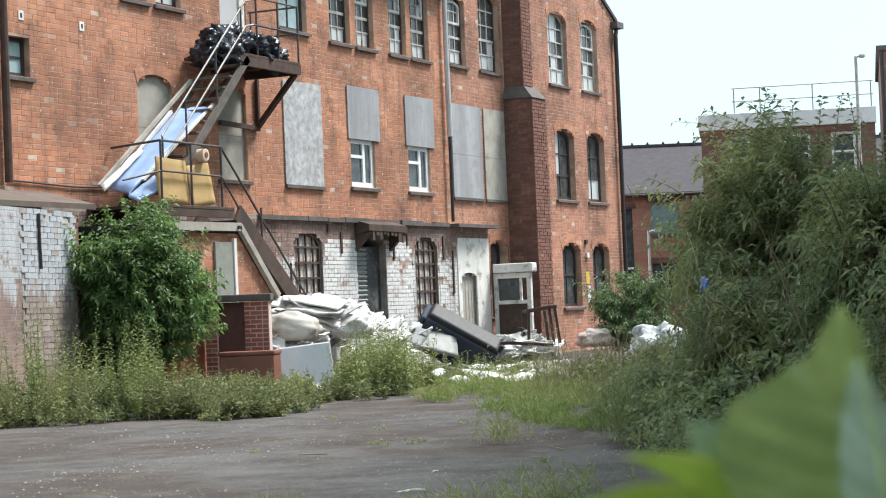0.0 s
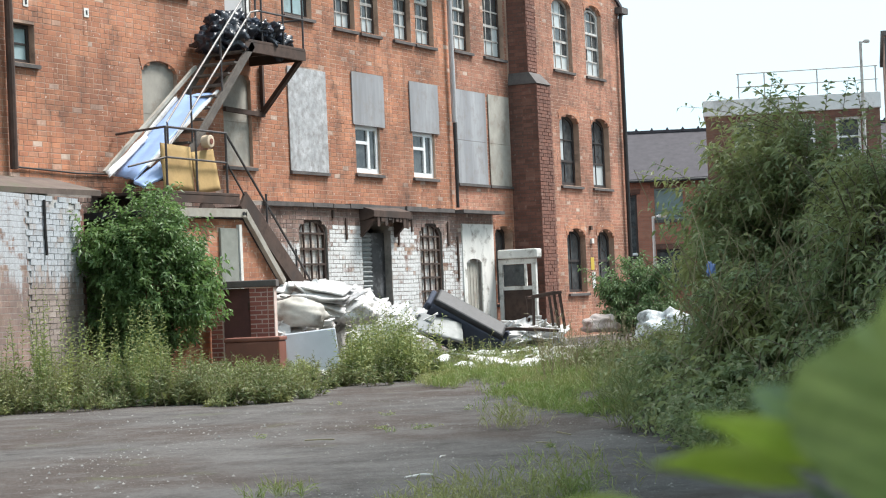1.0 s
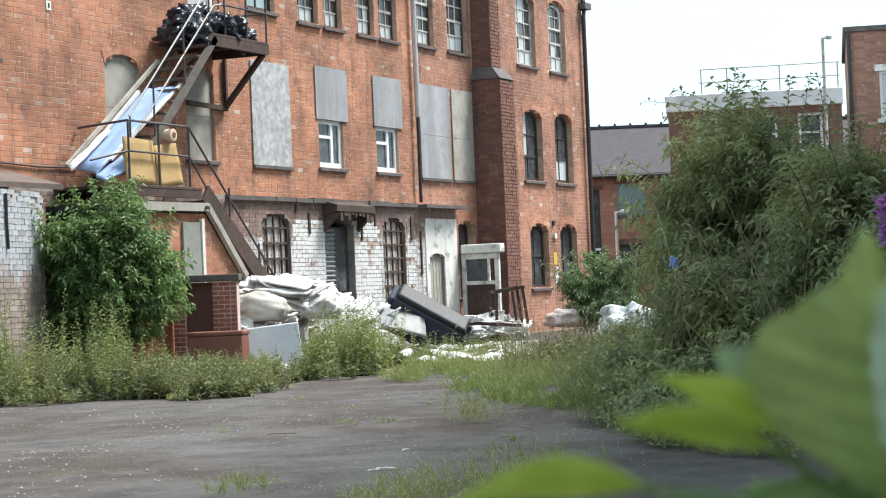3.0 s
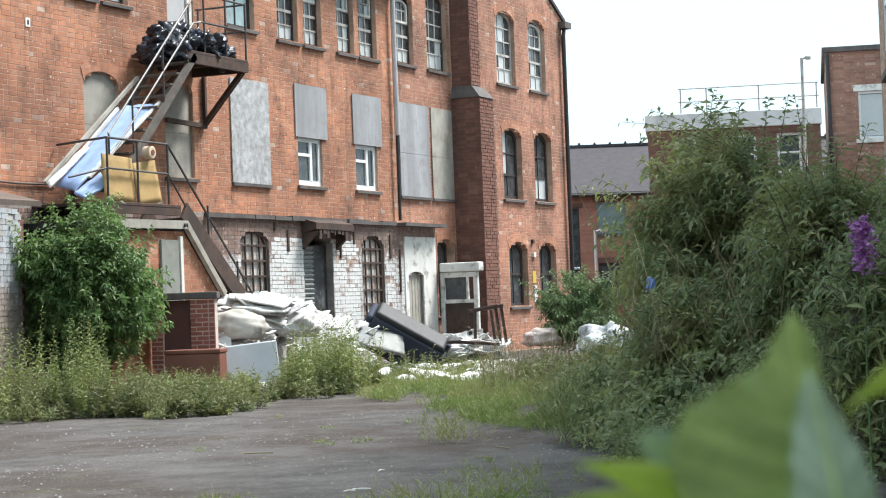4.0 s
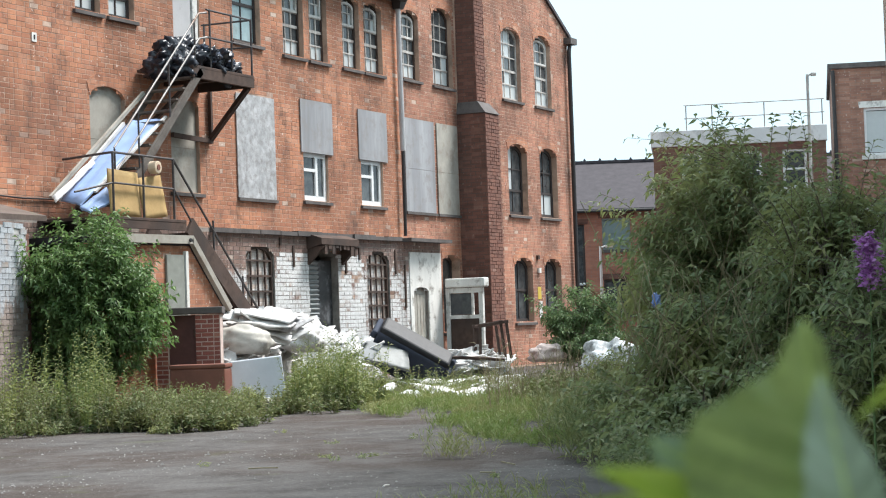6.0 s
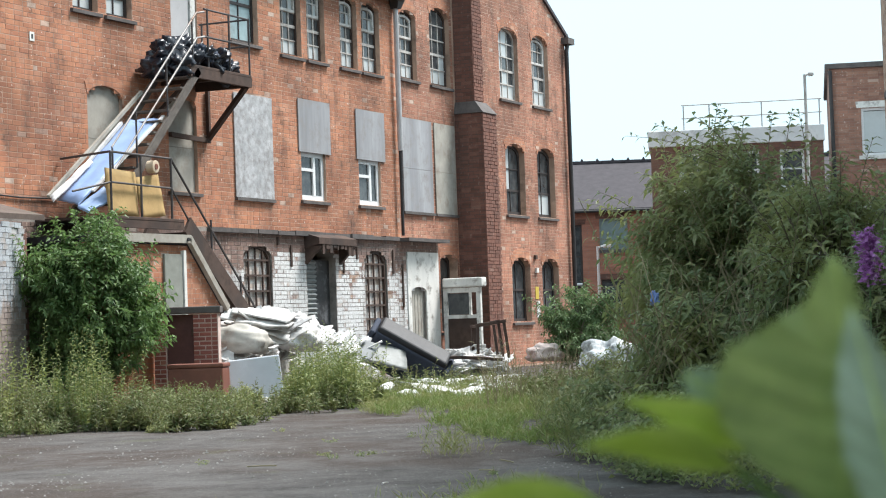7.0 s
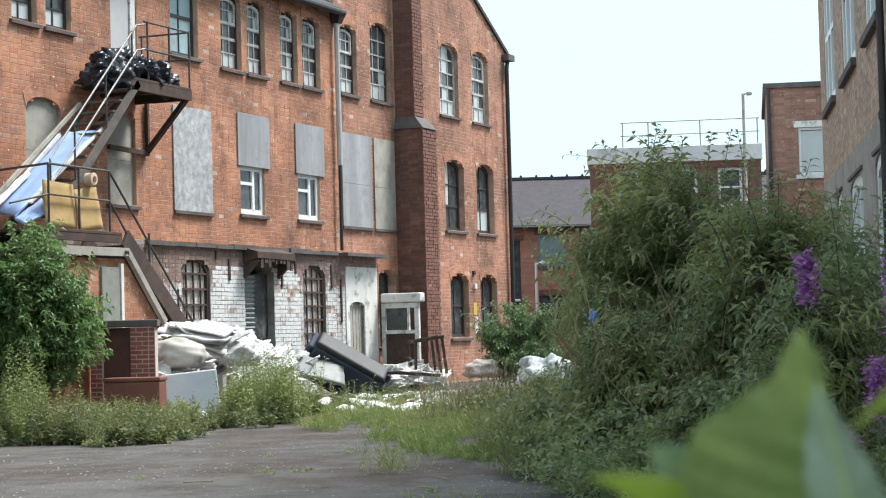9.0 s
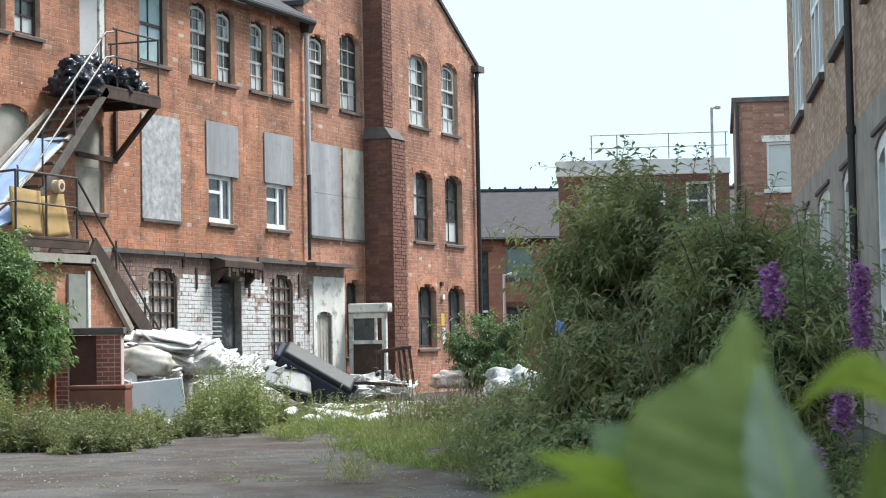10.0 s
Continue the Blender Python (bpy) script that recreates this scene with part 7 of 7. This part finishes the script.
def piece_material(name, a, b_, c_, paint=None, amount=0.5, low=None):
    m, nt, b = mat_new(name)
    rnd = nt.nodes.new("ShaderNodeObjectInfo").outputs["Random"]
    pos = place_of(nt)
    c = mix(nt, rnd, a, b_)
    c = mix(nt, ramp(nt, rnd, 0.82, 0.95), c, c_)
    fine = noise_of(nt, pos, 40, 4, 0.7)
    if paint:
        mid = noise_of(nt, pos, 2.2, 5, 0.7)
        pc = mix(nt, ramp(nt, fine, 0.35, 0.75, 0, 0.5), paint, tuple(x * 0.7 for x in paint))
        pc = mix(nt, ramp(nt, rnd, 0.5, 1.0, 0, 0.3), pc, tuple(x * 0.75 for x in paint))
        worn = mix(nt, 0.3, mid, noise_of(nt, pos, 0.9, 3, 0.6))
        worn = mix(nt, 0.14, worn, rnd)
        keep = ramp(nt, worn, 0.45 + 0.2 * (amount - 0.5), 0.56 + 0.2 * (amount - 0.5), 1, 0)
        if low:
            sep = nt.nodes.new("ShaderNodeSeparateXYZ")
            nt.links.new(pos, sep.inputs[0])
            ragged = nt.nodes.new("ShaderNodeMath")
            ragged.operation = "MULTIPLY_ADD"
            nt.links.new(noise_of(nt, scaled(nt, pos, (3, 3, 0.5)), 2.4, 5, 0.7), ragged.inputs[0])
            ragged.inputs[1].default_value = -1.6
            nt.links.new(sep.outputs[2], ragged.inputs[2])
            both = nt.nodes.new("ShaderNodeMath")
            both.operation = "MULTIPLY"
            nt.links.new(keep, both.inputs[0])
            nt.links.new(ramp(nt, ragged.outputs[0], low - 0.85, low - 0.65, 0.08, 1), both.inputs[1])
            keep = both.outputs[0]
        c = mix(nt, keep, c, pc)
    c = mix(nt, ramp(nt, fine, 0.4, 0.8, 0, 0.4), c, tuple(x * 0.5 for x in b_))
    nt.links.new(c, b.inputs["Base Color"])
    b.inputs["Roughness"].default_value = 0.9
    bump(nt, b, fine, 0.5, 0.006)
    return m


M_PIECE_WHITE = piece_material("whitewashed_brick_piece", (0.33, 0.26, 0.225), (0.26, 0.2, 0.175), (0.4, 0.33, 0.29), paint=(0.49, 0.52, 0.56), amount=0.9, low=1.55)
M_PIECE_PAINTED = piece_material("flaking_brick_piece", (0.33, 0.165, 0.11), (0.2, 0.105, 0.08), (0.42, 0.27, 0.19), paint=(0.78, 0.775, 0.765), amount=0.95)
M_PIECE_RED = piece_material("red_brick_piece", (0.36, 0.12, 0.09), (0.25, 0.085, 0.07), (0.44, 0.19, 0.14))
white_bricks = [brick_mesh("brick", 0.215, 0.07, 0.02, k, M_PIECE_WHITE) for k in range(4)]
rb = random.Random(12)
for row in range(34):
    for col in range(9):
        x = 0.0 + 0.225 * col + (0.1125 if row % 2 else 0)
        if x + 0.21 > 1.96 or (row > 31 and rb.random() < 0.5 and col < 5):
            continue
        ob = new("brick", white_bricks[rb.randrange(4)])
        ob.parent = white_wall
        ob.matrix_local = Matrix.Translation((x + 0.215, 0.008 + rb.uniform(-0.003, 0.003), 0.01 + 0.08 * row)) @ pose(0, 0, 0, 0, 0, 180)
red_bricks = [brick_mesh("brick", 0.19, 0.058, 0.02, 20 + k, M_PIECE_RED) for k in range(3)] + [brick_mesh("brick", 0.088, 0.058, 0.02, 30 + k, M_PIECE_RED) for k in range(3)]
for x0, wide in ((0.02, 0.21), (0.7, 0.42)):
    for row in range(20):
        x = 0.0
        k = row % 2
        while x < wide - 0.05:
            long = (k % 2 == 0) and wide - x > 0.19
            ob = new("brick", red_bricks[rb.randrange(3) + (0 if long else 3)])
            ob.parent = store
            ob.matrix_local = Matrix.Translation((x0 + x, rb.uniform(-0.003, 0.003), 0.008 + 0.0775 * row))
            x += 0.21 if long else 0.106
            k += 1


def laid_rows(x0, x1, z0, z1, holes, seed, top=None, length=0.225, course=0.08, headers=0.0):
    """Bricks of a wall face as (x0, x1, z0, z1), course by course, kept out of the openings."""
    r = random.Random(seed)
    out = []
    row = 0
    z = z0
    while z + course <= z1 + 0.001:
        zm = z + course / 2
        spans = [(x0, x1)]
        for h in holes:
            if h.z0 - 0.02 < zm < h.z1 + 0.03:
                up = (zm + 0.03 - (h.z1 - h.rise)) / h.rise if h.rise else 0.0
                cx, hw = (h.x0 + h.x1) / 2, (h.x1 - h.x0) / 2 * math.sqrt(max(0.0, 1 - max(0.0, up) ** 2))
                spans = [q for a, b in spans for q in ((a, min(b, cx - hw)), (max(a, cx + hw), b)) if q[1] - q[0] > 0.03]
        for a, b in spans:
            x = math.floor(a / length) * length + (0.5 * length if row % 2 else 0) - length
            while x < b:
                w = length * 0.5 if r.random() < headers else length
                xa, xb = max(x, a) + 0.005, min(x + w, b) - 0.005
                if xb - xa > 0.03 and (top is None or top((xa + xb) / 2) > z + course):
                    out.append((xa, xb, z + 0.004, z + course - 0.004))
                x += w
        z += course
        row += 1
    return out


def laid_mesh(name, rows, y, proud, seed, material, parent, label):
    """All the bricks of a face in one mesh: five faces each, every brick a little askew and more or less proud."""
    g = np.random.default_rng(seed)
    q = np.array(rows)
    n = len(q)
    d = y - proud * g.uniform(0.45, 1.25, n)
    j = g.uniform(-0.003, 0.003, (n, 4))
    xa, xb, za, zb = (q[:, k] + j[:, k] for k in range(4))
    c = 0.003
    v = np.stack([np.stack(p, 1) for p in (
        (xa + c, d, za + c), (xb - c, d, za + c), (xb - c, d, zb - c), (xa + c, d, zb - c),
        (xa, np.full(n, y + 0.001), za), (xb, np.full(n, y + 0.001), za), (xb, np.full(n, y + 0.001), zb), (xa, np.full(n, y + 0.001), zb))], 1).reshape(-1, 3)
    k = np.arange(n)[:, None] * 8
    f = np.concatenate([k + np.array([t]) for t in ((0, 1, 2, 3), (4, 5, 1, 0), (5, 6, 2, 1), (6, 7, 3, 2), (7, 4, 0, 3))], 0)
    ob = raw(name, v.tolist(), f.tolist(), material, parent, label)
    return tagged(ob, kind="stuff")


up_holes = [h for h in ALL_OPEN if h.z0 > 3]
laid_mesh("brickwork", laid_rows(20.0, GABLE_L, 2.92, EAVE, up_holes, 1, headers=0.12), 0.0, 0.0035, 1, M_LAID, factory, "weathered orange bricks with pale chips")
laid_mesh("brickwork", laid_rows(GABLE_L, B0, 2.92, 10.2, up_holes + [dark_arch], 2, top=gable_top, headers=0.12), 0.0, 0.0035, 2, M_LAID_GABLE, factory, "weathered brown-orange bricks")
laid_mesh("brickwork", laid_rows(40.3, B0, 0.04, 2.92, [dark_arch], 4), 0.0, 0.0035, 4, M_LAID_GABLE, factory, "weathered brown-orange bricks")
laid_mesh("brickwork", laid_rows(B1, GABLE_R, 0.04, 10.9, up_holes + sash_0, 3, top=gable_top, headers=0.12), 0.0, 0.0035, 3, M_LAID_GABLE, factory, "weathered brown-orange bricks")
old_rows = laid_rows(24.6, 40.3, 0.04, 2.84, barred + [yard_door, narrow_door], 5, headers=0.2)
near_rows = [q for q in old_rows if 32.9 < q[0] < 36.4 and 0.9 < q[2] < 2.5][:300]
picked = set(near_rows)
laid_mesh("brickwork", [q for q in old_rows if q not in picked], -0.03, 0.006, 5, M_LAID_OLD, factory, "sooty bricks with flaking whitewash")
rb2 = random.Random(6)
shared = {}
for xa, xb, za, zb in near_rows:
    key = (round(xb - xa, 3), rb2.randrange(3))
    if key not in shared:
        shared[key] = brick_mesh("brick", key[0], 0.07, 0.03, 60 + len(shared), M_PIECE_PAINTED)
    ob = new("brick", shared[key])
    ob.parent = factory
    ob.matrix_world = Matrix.Translation((xa, -0.035 + rb2.uniform(-0.003, 0.003), za))
for z0, z1, xa, xb, y in ((0.04, 5.72, B0, B1, BY), (6.04, 9.4, B0 + 0.08, B1 - 0.18, CY)):
    rows = laid_rows(xa, xb, z0, z1, [], 9, headers=0.35)
    # every other course stands a little past the corner, as toothed quoins do
    rows = [(p, q + (0.028 if round((u - z0) / 0.08) % 2 and q > xb - 0.03 else 0.0), u, w) for p, q, u, w in rows]
    laid_mesh("brickwork", rows, y + 0.012, 0.014, 9, M_LAID_DARK, factory, "dark brown bricks with toothed corners")
